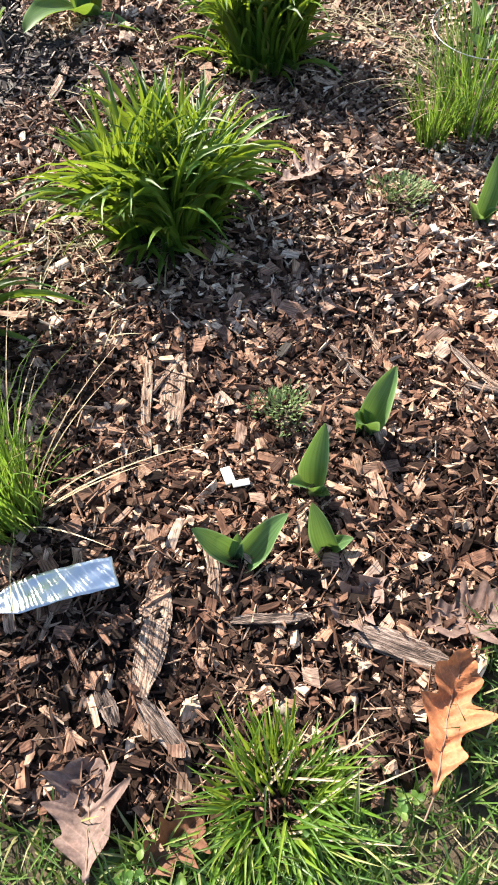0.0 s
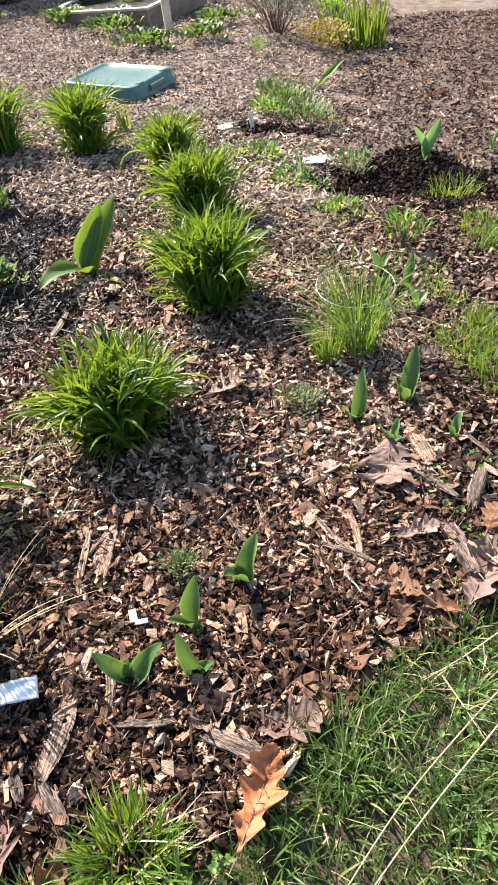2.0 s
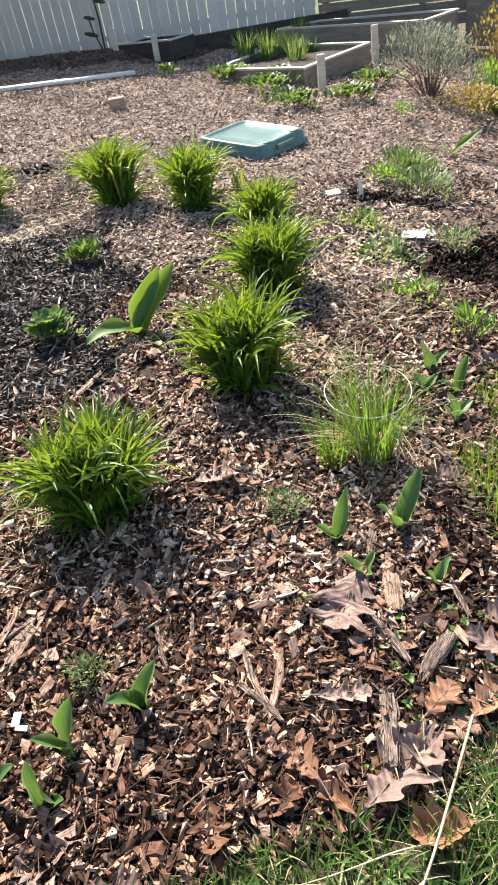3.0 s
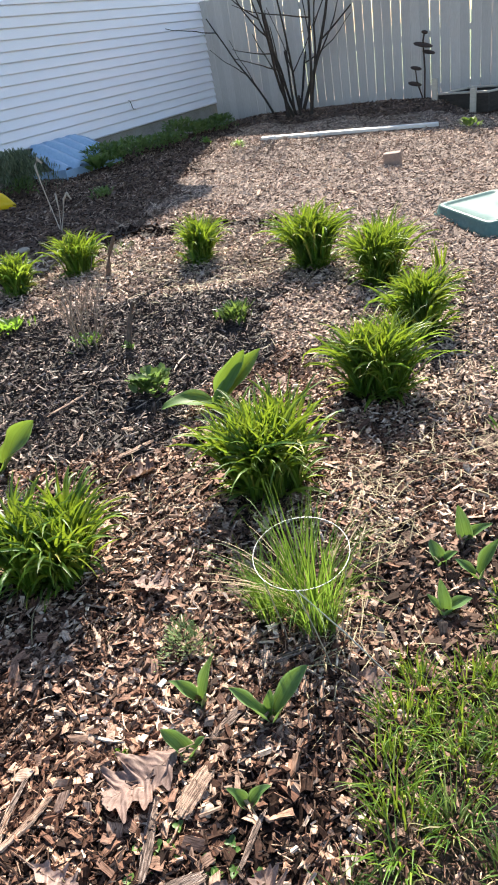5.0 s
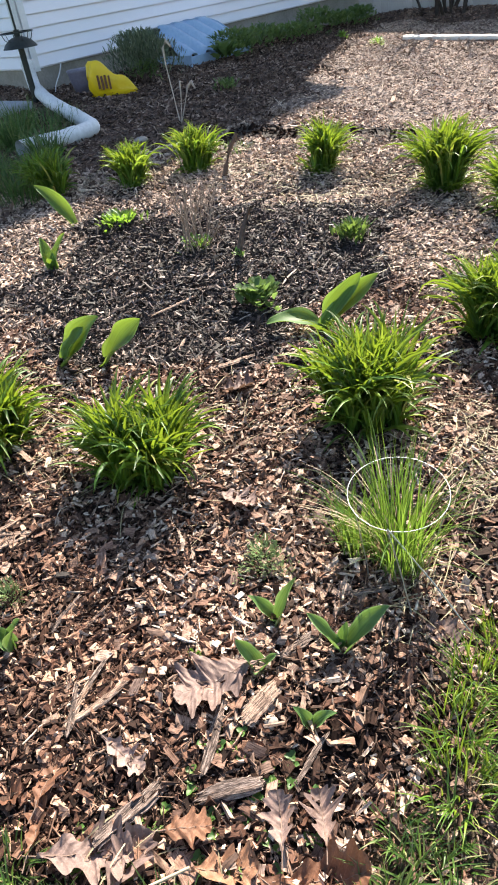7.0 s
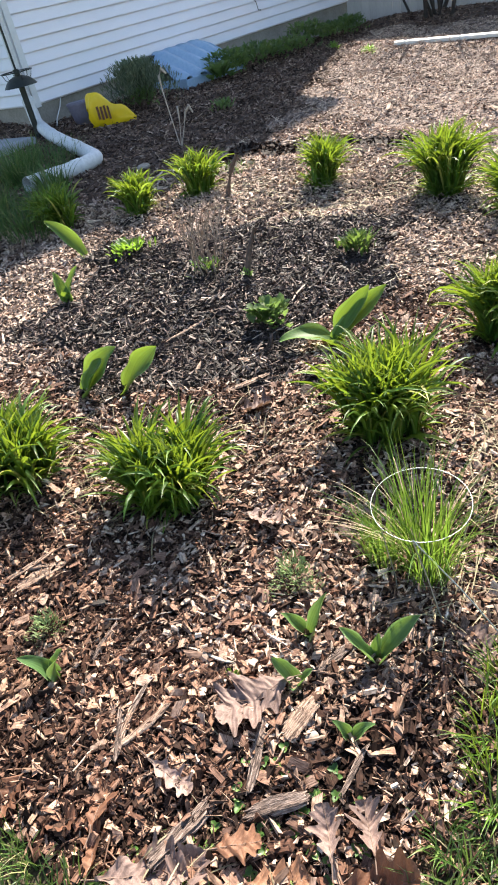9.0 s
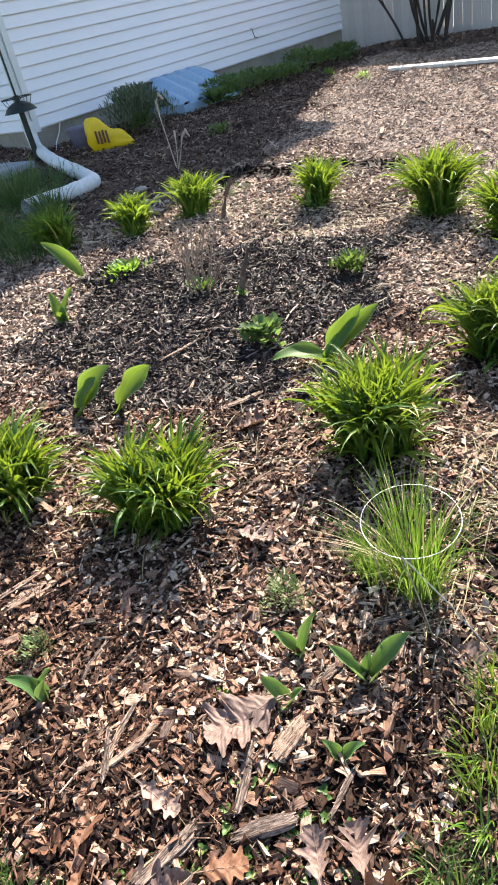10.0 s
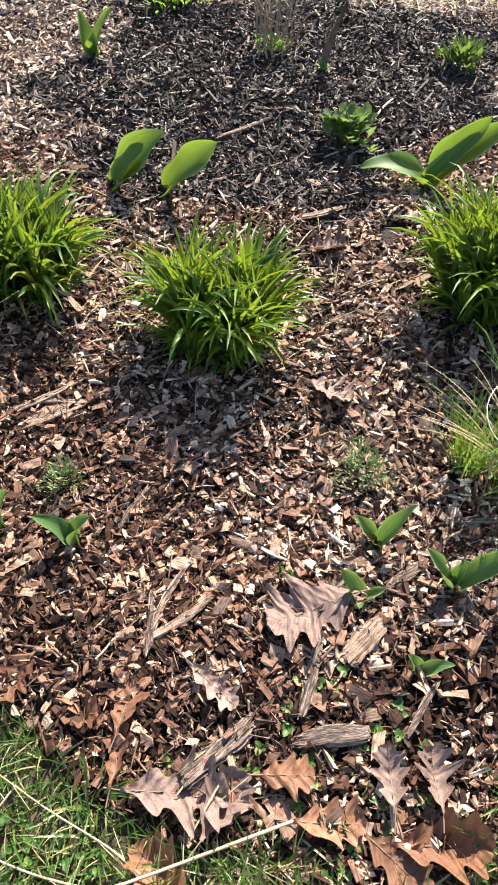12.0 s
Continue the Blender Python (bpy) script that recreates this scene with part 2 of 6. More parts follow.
M_STRAW = surface("dry_stem", [(0.35, (0.30, 0.22, 0.14)), (0.65, (0.58, 0.47, 0.32))], 8, 60, 0.8, stretch=(1, 1, 6), vary=("island", 0.7, 1.15))
M_THATCH = surface("dry_leaf_blade", [(0.35, (0.22, 0.18, 0.10)), (0.65, (0.42, 0.36, 0.22))], 8, 60, 0.7, vary=("island", 0.5, 1.15))
M_OAKLEAF = dry_leaf("fallen_oak_leaf", [(0, (0.13, 0.082, 0.07)), (0.5, (0.205, 0.142, 0.123)), (1, (0.31, 0.225, 0.198))], (0.42, 0.24, 0.14))
M_OAKRED = dry_leaf("orange_oak_leaf", [(0, (0.13, 0.06, 0.036)), (0.6, (0.22, 0.108, 0.062)), (1, (0.36, 0.195, 0.115))], (0.5, 0.2, 0.07))
M_OAKBRIGHT = dry_leaf("bright_orange_oak_leaf", [(0, (0.42, 0.165, 0.075)), (1, (0.42, 0.165, 0.075))], (0.6, 0.23, 0.08))
M_RIB = surface("leaf_rib", [(0.3, (0.14, 0.09, 0.065)), (0.7, (0.27, 0.185, 0.14))], 10, 60, 0.8, bump=0.2)
M_BARK = surface("weathered_bark", [(0.41, (0.022, 0.015, 0.012)), (0.48, (0.12, 0.082, 0.066)), (0.55, (0.26, 0.19, 0.157)), (0.63, (0.44, 0.36, 0.31))], 14, 60, 0.85, stretch=(1, 12, 12), bump=1.0, dist=0.004)
M_PALEWOOD = surface("pale_split_wood", [(0.41, (0.07, 0.042, 0.03)), (0.48, (0.25, 0.162, 0.118)), (0.55, (0.42, 0.295, 0.22)), (0.63, (0.60, 0.47, 0.375))], 14, 60, 0.85, stretch=(1, 14, 14), bump=1.0, dist=0.004)
M_TWIG = surface("twig", [(0.3, (0.05, 0.035, 0.028)), (0.7, (0.19, 0.13, 0.10))], 10, 60, 0.85, bump=0.6)
M_DARKTWIG = surface("dark_bark", [(0.3, (0.018, 0.014, 0.012)), (0.7, (0.075, 0.058, 0.05))], 10, 60, 0.85, bump=0.6)
M_BROWNSTEM = surface("brown_dry_stem", [(0.3, (0.16, 0.115, 0.085)), (0.7, (0.37, 0.28, 0.215))], 10, 60, 0.85, bump=0.4)
M_PALETWIG = surface("pale_twig", [(0.3, (0.30, 0.23, 0.17)), (0.7, (0.60, 0.50, 0.42))], 10, 60, 0.8)
M_SIDING = surface("white_vinyl_siding", [(0.3, (0.89, 0.87, 0.93)), (0.7, (0.94, 0.92, 0.97))], 0.6, 30, 0.5, stretch=(1, 1, 5), bump=0.08, dist=0.001, spec=0.35)
M_TRIM = surface("white_trim", [(0.3, (0.72, 0.72, 0.72)), (0.7, (0.82, 0.82, 0.82))], 2, 30, 0.5, bump=0.05, dist=0.001)
M_CONCRETE = surface("foundation_concrete", [(0.3, (0.22, 0.20, 0.17)), (0.5, (0.33, 0.30, 0.26)), (0.75, (0.42, 0.39, 0.34))], 3, 50, 0.9, bump=0.5)
M_FENCE = surface("pale_fence_board", [(0.3, (0.48, 0.45, 0.435)), (0.55, (0.57, 0.54, 0.525)), (0.8, (0.64, 0.615, 0.60))], 2, 25, 0.7, stretch=(4, 4, 0.6), bump=0.2, vary=("object", 0.86, 1.04))
M_OLDWOOD = surface("weathered_timber", [(0.3, (0.13, 0.10, 0.08)), (0.55, (0.27, 0.22, 0.18)), (0.8, (0.42, 0.36, 0.30))], 4, 35, 0.85, stretch=(1, 6, 6), bump=0.6, vary=("object", 0.8, 1.1))
# Pale wood of the stakes; on the beds it stands in for sunlit tops.
M_PALETIMBER = surface("pale_and_sunlit_timber", [(0.3, (0.40, 0.35, 0.29)), (0.7, (0.66, 0.60, 0.52))], 4, 35, 0.8, stretch=(1, 6, 6), bump=0.5)
M_DARKWOOD = surface("dark_timber", [(0.3, (0.02, 0.017, 0.015)), (0.7, (0.08, 0.065, 0.055))], 4, 30, 0.85, stretch=(1, 6, 6), bump=0.6)
M_WHITEPAINT = surface("white_painted_plank", [(0.25, (0.45, 0.41, 0.37)), (0.45, (0.68, 0.66, 0.63)), (0.8, (0.78, 0.77, 0.75))], 4, 40, 0.6, stretch=(1, 6, 6), bump=0.3)
M_PAVER = surface("tan_paver", [(0.3, (0.20, 0.145, 0.12)), (0.7, (0.35, 0.26, 0.215))], 20, 120, 0.9, bump=0.5)
M_GREENLID = surface("green_plastic", [(0.3, (0.05, 0.105, 0.096)), (0.55, (0.085, 0.16, 0.146)), (0.8, (0.15, 0.24, 0.22))], 3, 40, 0.34, bump=0.1, dist=0.002)
M_YELLOW = surface("yellow_plastic_bag", [(0.3, (0.75, 0.48, 0.0)), (0.7, (0.85, 0.60, 0.02))], 3, 20, 0.35, bump=0.5, dist=0.01, spec=0.5)
M_INK = surface("dark_print", [(0.3, (0.10, 0.03, 0.02)), (0.7, (0.16, 0.06, 0.03))], 20, 60, 0.5, bump=0.05)
M_BLUE = surface("blue_plastic", [(0.3, (0.26, 0.40, 0.60)), (0.7, (0.40, 0.55, 0.72))], 2, 30, 0.4, bump=0.1)
M_LAVENDER = foliage("lavender_leaf", [(0, (0.06, 0.085, 0.055)), (1, (0.22, 0.27, 0.19))], (0.2, 0.26, 0.14), 0.7, 0.2, "island", False)
M_PIPE = surface("white_drain_pipe", [(0.3, (0.55, 0.55, 0.55)), (0.6, (0.75, 0.75, 0.75))], 5, 40, 0.5, bump=0.1)
M_IRON = surface("dark_painted_iron", [(0.3, (0.012, 0.016, 0.015)), (0.7, (0.04, 0.045, 0.04))], 10, 60, 0.45, 0.3, bump=0.2)
M_RUST = surface("rusty_iron", [(0.3, (0.03, 0.022, 0.02)), (0.7, (0.10, 0.06, 0.045))], 15, 80, 0.8, 0.3, bump=0.4)
M_FOIL = surface("aluminium_foil", [(0.3, (0.70, 0.72, 0.75)), (0.7, (0.82, 0.83, 0.85))], 12, 40, 0.36, 1.0, stretch=(3, 1, 1), bump=0.25, dist=0.002)
M_WIRE = surface("galvanised_wire", [(0.3, (0.34, 0.35, 0.34)), (0.7, (0.55, 0.56, 0.55))], 60, 200, 0.45, 0.8, bump=0.05)
M_TAG = surface("white_plastic_tag", [(0.35, (0.42, 0.40, 0.37)), (0.55, (0.68, 0.67, 0.65)), (0.7, (0.76, 0.76, 0.75))], 10, 60, 0.5, bump=0.1)
M_STONE = surface("round_pebble", [(0.3, (0.26, 0.21, 0.17)), (0.7, (0.42, 0.36, 0.30))], 30, 120, 0.7, bump=0.2)
M_SLAB = surface("grey_stone_slab", [(0.3, (0.20, 0.21, 0.22)), (0.7, (0.36, 0.37, 0.39))], 5, 50, 0.85, bump=0.4)
M_PURPLE = surface("purple_glazed_pot", [(0.3, (0.13, 0.12, 0.16)), (0.7, (0.22, 0.20, 0.27))], 6, 40, 0.5, bump=0.1)
M_ROOF = surface("roof_shingle", [(0.3, (0.06, 0.055, 0.05)), (0.7, (0.14, 0.13, 0.12))], 6, 60, 0.95, bump=0.5)


# ---- builders ----
def to_mesh(name, verts, quads, uv=None, smooth=False):
    """A mesh from arrays; quads: rows of four (or three) corners; uv: one pair for each vertex."""
    verts, quads = np.asarray(verts, np.float32), np.asarray(quads, np.int32)
    me = bpy.data.meshes.new(name)
    n = quads.shape[1]
    me.vertices.add(len(verts))
    me.vertices.foreach_set("co", verts.ravel())
    me.loops.add(quads.size)
    me.loops.foreach_set("vertex_index", quads.ravel())
    me.polygons.add(len(quads))
    me.polygons.foreach_set("loop_start", np.arange(0, quads.size, n, dtype=np.int32))
    me.polygons.foreach_set("loop_total", np.full(len(quads), n, np.int32))
    me.polygons.foreach_set("use_smooth", np.full(len(quads), smooth))
    if uv is not None:
        layer = me.uv_layers.new(name="uv")
        layer.data.foreach_set("uv", np.asarray(uv, np.float32)[quads.ravel()].ravel())
    me.update(calc_edges=True)
    return me


def thing(name, me, material, label="", category="", group="", kind="", m=None):
    ob = new(name, me)
    if me is not None and material is not None:
        me.materials.append(material)
    if m is not None:
        ob.matrix_world = m
    return tagged(ob, label, category, group, kind)


def part(name, me, material, parent, label="", m=None):
    """One mesh as a part under a thing or under a part; m: its pose in the parent's own space."""
    if isinstance(me, bmesh.types.BMesh):
        bm, me = me, bpy.data.meshes.new(name)
        bm.to_mesh(me)
        bm.free()
    if material is not None and not me.materials:
        me.materials.append(material)
    ob = new(name, me)
    ob.parent = parent
    if m is not None:
        ob.matrix_basis = m
    return tagged(ob, label)


def box_bm(sx, sy, sz, bevel=0.0, bm=None, at=(0, 0, 0), m=None):
    """A box with bevelled edges, its base centre at the given place."""
    bm = bm or bmesh.new()
    mat = (m or Matrix()) @ Matrix.Translation((at[0], at[1], at[2] + sz / 2)) @ Matrix.Diagonal((sx, sy, sz, 1))
    made = bmesh.ops.create_cube(bm, size=1, matrix=mat)["verts"]
    if bevel:
        edges = list({e for v in made for e in v.link_edges})
        bmesh.ops.bevel(bm, geom=edges, offset=bevel, segments=2, affect="EDGES", profile=0.6)
    return bm


def mesh_of(bm, name="mesh", smooth=False):
    me = bpy.data.meshes.new(name)
    if smooth:
        for f in bm.faces:
            f.smooth = True
    bm.to_mesh(me)
    bm.free()
    return me


def tube_arrays(points, radii, sides=8):
    """A round tube along points, with a radius for each of them."""
    p = np.asarray(points, float)
    r = np.broadcast_to(np.asarray(radii, float), (len(p),))
    t = np.gradient(p, axis=0)
    t /= np.linalg.norm(t, axis=1, keepdims=True) + 1e-9
    ref = np.where(np.abs(t[:, 2:3]) > 0.9, np.array([[1.0, 0, 0]]), np.array([[0, 0, 1.0]]))
    a = np.cross(t, ref)
    a /= np.linalg.norm(a, axis=1, keepdims=True) + 1e-9
    b = np.cross(t, a)
    w = np.linspace(0, 2 * np.pi, sides, endpoint=False)
    ring = a[:, None] * np.cos(w)[None, :, None] + b[:, None] * np.sin(w)[None, :, None]
    v = (p[:, None] + ring * r[:, None, None]).reshape(-1, 3)
    i, j = np.meshgrid(np.arange(len(p) - 1), np.arange(sides), indexing="ij")
    k = (j + 1) % sides
    q = np.stack([i * sides + j, i * sides + k, (i + 1) * sides + k, (i + 1) * sides + j], -1).reshape(-1, 4)
    return v, q


def joined(pieces):
    """Several (verts, quads) pairs, or triples with uv, as one."""
    vs, qs, us, at = [], [], [], 0
    for piece in pieces:
        vs.append(piece[0])
        qs.append(piece[1] + at)
        if len(piece) > 2:
            us.append(piece[2])
        at += len(piece[0])
    return np.concatenate(vs), np.concatenate(qs), (np.concatenate(us) if us else None)


def tube(name, points, radii, sides=8):
    return to_mesh(name, *tube_arrays(points, radii, sides), smooth=True)


PROFILES = {
    "strap": lambda s: np.clip(0.62 + 0.9 * s, 0, 1) * np.clip((1 - s) * 2.6, 0, 1) ** 0.75,
    "thin": lambda s: np.clip((1 - s) * 2.0, 0, 1) ** 0.8,
    "broad": lambda s: np.sin(np.pi * np.clip(0.13 + 0.86 * s, 0, 1)) ** 1.05,
    "oval": lambda s: np.sin(np.pi * np.clip(0.03 + 0.97 * s, 0, 1)) ** 0.7,
}


def blades(base, yaw, length, width, tilt0, tilt1, segs=6, profile="strap", fold=0.25, twist=0.0, wave=0.0, power=1.0, roll=0.0):
    """Leaves as arcs: each starts at base, leans towards yaw, and bends from tilt0 to tilt1 (degrees from upright). Returns verts, quads, uv."""
    base = np.atleast_2d(np.asarray(base, float))
    n = len(base)
    yaw, length, width, tilt0, tilt1, twist = (np.broadcast_to(np.asarray(a, float), (n,)) for a in (yaw, length, width, tilt0, tilt1, twist))
    s = np.linspace(0, 1, segs + 1)
    th = np.radians(tilt0[:, None] + (tilt1 - tilt0)[:, None] * s[None] ** power)
    step = length[:, None] / segs
    mid = (th[:, :-1] + th[:, 1:]) / 2
    out = np.concatenate([np.zeros((n, 1)), np.cumsum(np.sin(mid) * step, 1)], 1)
    up = np.concatenate([np.zeros((n, 1)), np.cumsum(np.cos(mid) * step, 1)], 1)
    c, sn = np.cos(yaw)[:, None], np.sin(yaw)[:, None]
    centre = np.stack([base[:, 0:1] + out * c, base[:, 1:2] + out * sn, base[:, 2:3] + up], -1)
    tw = (twist[:, None] * s[None] + np.broadcast_to(np.asarray(roll, float), (n,))[:, None])[..., None]
    side0 = np.stack([-sn + 0 * th, c + 0 * th, 0 * th], -1)
    normal0 = np.stack([-np.cos(th) * c, -np.cos(th) * sn, np.sin(th)], -1)
    side = side0 * np.cos(tw) + normal0 * np.sin(tw)
    normal = normal0 * np.cos(tw) - side0 * np.sin(tw)
    w = width[:, None] * PROFILES[profile](s)[None] / 2
    wav = wave * width[:, None] * np.sin(s[None] * 9 + yaw[:, None] * 5)
    left = centre + side * w[..., None] + normal * (w * fold * 2 + wav * (w > 0))[..., None]
    right = centre - side * w[..., None] + normal * (w * fold * 2 - wav * (w > 0))[..., None]
    v = np.stack([left, centre, right], 2).reshape(-1, 3)
    uv = np.stack([np.broadcast_to(s[None, :, None] * length[:, None, None], (n, segs + 1, 3)), np.stack([w, 0 * w, -w], -1) + yaw[:, None, None]], -1).reshape(-1, 2)
    i = np.arange(n)[:, None] * (segs + 1) * 3 + np.arange(segs)[None] * 3
    i = i.ravel()
    q = np.concatenate([np.stack([i, i + 1, i + 4, i + 3], 1), np.stack([i + 1, i + 2, i + 5, i + 4], 1)])
    return v, q, uv


def broad_leaf(yaw, length, width, t0, t1, roll, seed, cup=1.25):
    """One fleshy leaf: sheathed and folded at its base, opening to a pointed, waved tip."""
    n, cols = 20, 9
    s, c = np.linspace(0, 1, n + 1), np.linspace(-1, 1, cols)
    th = np.radians(t0 + (t1 - t0) * s ** 1.2 + 4 * np.sin(2 * np.pi * s + 0.4 * seed))
    mid = (th[:-1] + th[1:]) / 2
    out = np.r_[0, np.cumsum(np.sin(mid))] * length / n + 0.003
    up = np.r_[0, np.cumsum(np.cos(mid))] * length / n
    ca, sa = math.cos(yaw), math.sin(yaw)
    drift = 0.05 * length * np.sin(2.6 * s + seed)
    centre = np.stack([out * ca - drift * sa, out * sa + drift * ca, up], 1)
    tw = roll * s ** 0.7 + 0.22 * np.sin(3.5 * s + 1.7 * seed)
    side0 = np.stack([-sa + 0 * s, ca + 0 * s, 0 * s], 1)
    normal0 = np.stack([-np.cos(th) * ca, -np.cos(th) * sa, np.sin(th)], 1)
    side = side0 * np.cos(tw)[:, None] + normal0 * np.sin(tw)[:, None]
    normal = normal0 * np.cos(tw)[:, None] - side0 * np.sin(tw)[:, None]
    w = width / 2 * np.clip(2.05 * (s + 0.14) ** 0.52 * (1.0 - s) ** 0.8, 0.012, 2)
    phi = cup * (1.15 - 0.62 * s)
    ang = c[None] * phi[:, None]
    a = w[:, None] * np.sin(ang) / phi[:, None]
    b = w[:, None] * (1 - np.cos(ang)) / phi[:, None] + 0.2 * w[:, None] * np.sin(8.5 * s[:, None] + 2.1 * seed + 1.5 * np.sign(c)[None]) * np.abs(c)[None] ** 3
    v = (centre[:, None] + side[:, None] * a[..., None] + normal[:, None] * b[..., None]).reshape(-1, 3)
    uv = np.stack([np.repeat(s * length + seed, cols), np.tile(c * 0.02, n + 1)], 1)
    i, j = np.meshgrid(np.arange(n), np.arange(cols - 1), indexing="ij")
    q = np.stack([i * cols + j, i * cols + j + 1, (i + 1) * cols + j + 1, (i + 1) * cols + j], -1).reshape(-1, 4)
    return v, q, uv


# ---- the ground's shape ----
def soft(a):
    a = np.clip(a, 0, 1)
    return a * a * (3 - 2 * a)


FENCE_A, FENCE_WAY = np.array([-8.19, 9.17]), np.array([0.947, 0.321])


def ground_z(x, y):
    """Height of the ground: it falls away from the house, with a mound along the fence, a dug hollow and small unevenness."""
    x, y = np.asarray(x, float), np.asarray(y, float)
    cx, cy = np.clip(x, -9, 3.5), np.clip(y, -2, 13)
    z = -0.083 * cx - 0.022 * cy - 0.18 * np.clip((-cx - 5) / 3, 0, 1) * np.clip((cy - 3) / 6, 0, 1)
    z = z - 0.09 * soft((x - 0.1) / 0.8) * soft((y - 2.9) / 0.6)
    z = z - 0.07 * np.exp(-((x - 1.25) / 0.5) ** 2 - ((y - 3.35) / 0.32) ** 2)
    off = (x - FENCE_A[0]) * FENCE_WAY[1] - (y - FENCE_A[1]) * FENCE_WAY[0]
    z = z + 0.13 * np.exp(-((off - 0.45) / 0.4) ** 2) * soft((x + 8) / 1.0) * soft((-3.2 - x) / 1.0)
    z = z - 0.05 * np.exp(-(((x + 2.8) * 0.86 + (y - 4.05) * -0.5) / 0.12) ** 2) * np.exp(-(((x + 2.8) * 0.5 + (y - 4.05) * 0.86) / 0.45) ** 2)
    near = np.exp(-((x + 1) / 6) ** 2 - ((y - 3) / 6) ** 2)
    z = z + near * (0.012 * np.sin(3.1 * x + 1.3) * np.cos(2.7 * y + 0.4) + 0.008 * np.sin(7.3 * x - 4.1 * y) + 0.005 * np.sin(13 * x + 5 * y + 1) * np.sin(11 * y - 3 * x))
    return z


def inside(x, y, poly):
    hit = np.zeros(np.shape(x), bool)
    for (ax, ay), (bx, by) in zip(poly, poly[1:] + poly[:1]):
        cross = (ay > y) != (by > y)
        hit ^= cross & (x < (bx - ax) * (y - ay) / (by - ay + 1e-12) + ax)
    return hit


def jitter(x, y, amount):
    return x + amount * np.sin(9 * y + 2 * x) + amount * 0.6 * np.sin(23 * x + 11 * y), y + amount * np.sin(8 * x - 3 * y) + amount * 0.6 * np.sin(19 * y - 13 * x)


LAWN = [(-9, -0.9), (-2.0, -0.25), (-0.6, -0.02), (-0.22, 0.05), (0.14, 0.10), (0.36, 0.15), (0.45, 0.34), (0.53, 0.44), (0.66, 0.52), (0.78, 0.54),
        (0.89, 0.57), (1.03, 0.77), (1.18, 1.03), (1.19, 1.28), (1.10, 1.5), (1.03, 1.68), (1.10, 1.84), (1.22, 1.93), (1.3, 1.9), (1.34, 1.6), (1.5, 1.3), (2.2, 1.2), (9, 1.0), (9, -9), (-9, -9)]
LAWN_PATCH = [(1.25, 2.45), (1.5, 2.75), (2.0, 2.65), (2.6, 2.3), (2.5, 2.05), (1.9, 2.15), (1.5, 2.3)]
DARK_BED = [(-0.53, 1.67), (-0.39, 1.82), (-0.40, 2.12), (-0.6, 2.45), (-0.75, 2.78), (-0.72, 3.05), (-1.0, 3.38), (-1.35, 3.34), (-1.7, 3.22), (-2.0, 3.2), (-1.85, 2.8), (-2.3, 2.4), (-2.1, 1.85), (-1.75, 1.48), (-1.4, 1.22), (-1.0, 1.25)]
# Dark-soil strip along a small step, with the step's shade coloured in.
TRENCH = [(-3.05, 3.3), (-3.4, 3.8), (-2.85, 4.5), (-2.2, 4.62), (-2.22, 4.42), (-2.72, 4.27), (-3.08, 3.75), (-2.88, 3.4)]
# Outline of the house's shadow, where the mulch is coloured browner.
HOUSE_SHADE = [(-3.1, -0.5), (-3.2, 3.3), (-3.9, 4.7), (-5.2, 6.4), (-6.6, 8.0), (-7.6, 9.4), (-9, 9.4), (-9, -0.5)]
RIGHT_BED = [(0.78, 1.7), (0.82, 2.3), (0.6, 3.0), (0.9, 4.6), (1.25, 8.6), (4.6, 9.0), (4.6, 1.4), (1.3, 1.45)]
HOLLOW = [(0.2, 4.15), (0.18, 4.3), (0.42, 4.42), (0.72, 4.38), (0.7, 4.22), (0.42, 4.2)]
DUG_SOIL = [(0.72, 3.3), (0.82, 3.85), (1.3, 4.0), (1.65, 3.6), (1.65, 3.1), (1.2, 2.98)]


def region(x, y):
    """0 tan chips, 1 dark mulch, 2 lawn, 3 dug soil, 4 pale shredded mulch far off, 5 browner mulch by the lawn's
    corner, also painting in the shade of house and fence.
    """
    r = np.zeros(np.shape(x), int)
    jx, jy = jitter(x, y, 0.03)
    r[(y > 4.6 + 0.25 * np.sin(2 * x)) | (x < -2.7)] = 4
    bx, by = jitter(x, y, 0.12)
    r[inside(bx, by, HOUSE_SHADE) | inside(bx, by, RIGHT_BED)] = 5
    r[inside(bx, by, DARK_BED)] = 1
    # Brown band at the fence foot: dark earth plus the fence's painted shade.
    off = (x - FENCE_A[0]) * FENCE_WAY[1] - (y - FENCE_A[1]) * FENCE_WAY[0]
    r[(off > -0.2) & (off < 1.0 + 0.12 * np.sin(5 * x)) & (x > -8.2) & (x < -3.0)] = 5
    r[inside(bx, by, DUG_SOIL) | inside(jx, jy, HOLLOW) | inside(jx, jy, TRENCH)] = 3
    r[inside(jx, jy, LAWN) | inside(jx, jy, LAWN_PATCH)] = 2
    return r


def on_ground(x, y, lift=0.0):
    return (x, y, float(ground_z(x, y)) + lift)


# ---- ground: one sheet to the horizon ----
def steps(*spans):
    out = []
    for a, b, n in spans:
        out += list(np.linspace(a, b, n, endpoint=False))
    return np.array(out + [spans[-1][1]])


gx = steps((-900, -120, 4), (-120, -20, 6), (-20, -9, 10), (-9, -3, 44), (-3, 2.2, 175), (2.2, 6, 24), (6, 20, 8), (20, 120, 6), (120, 900, 4))
gy = steps((-900, -120, 4), (-120, -10, 8), (-10, -1, 20), (-1, 4.2, 175), (4.2, 12.5, 70), (12.5, 20, 8), (20, 120, 6), (120, 900, 4))
GX, GY = np.meshgrid(gx, gy, indexing="ij")
GZ = ground_z(GX, GY)
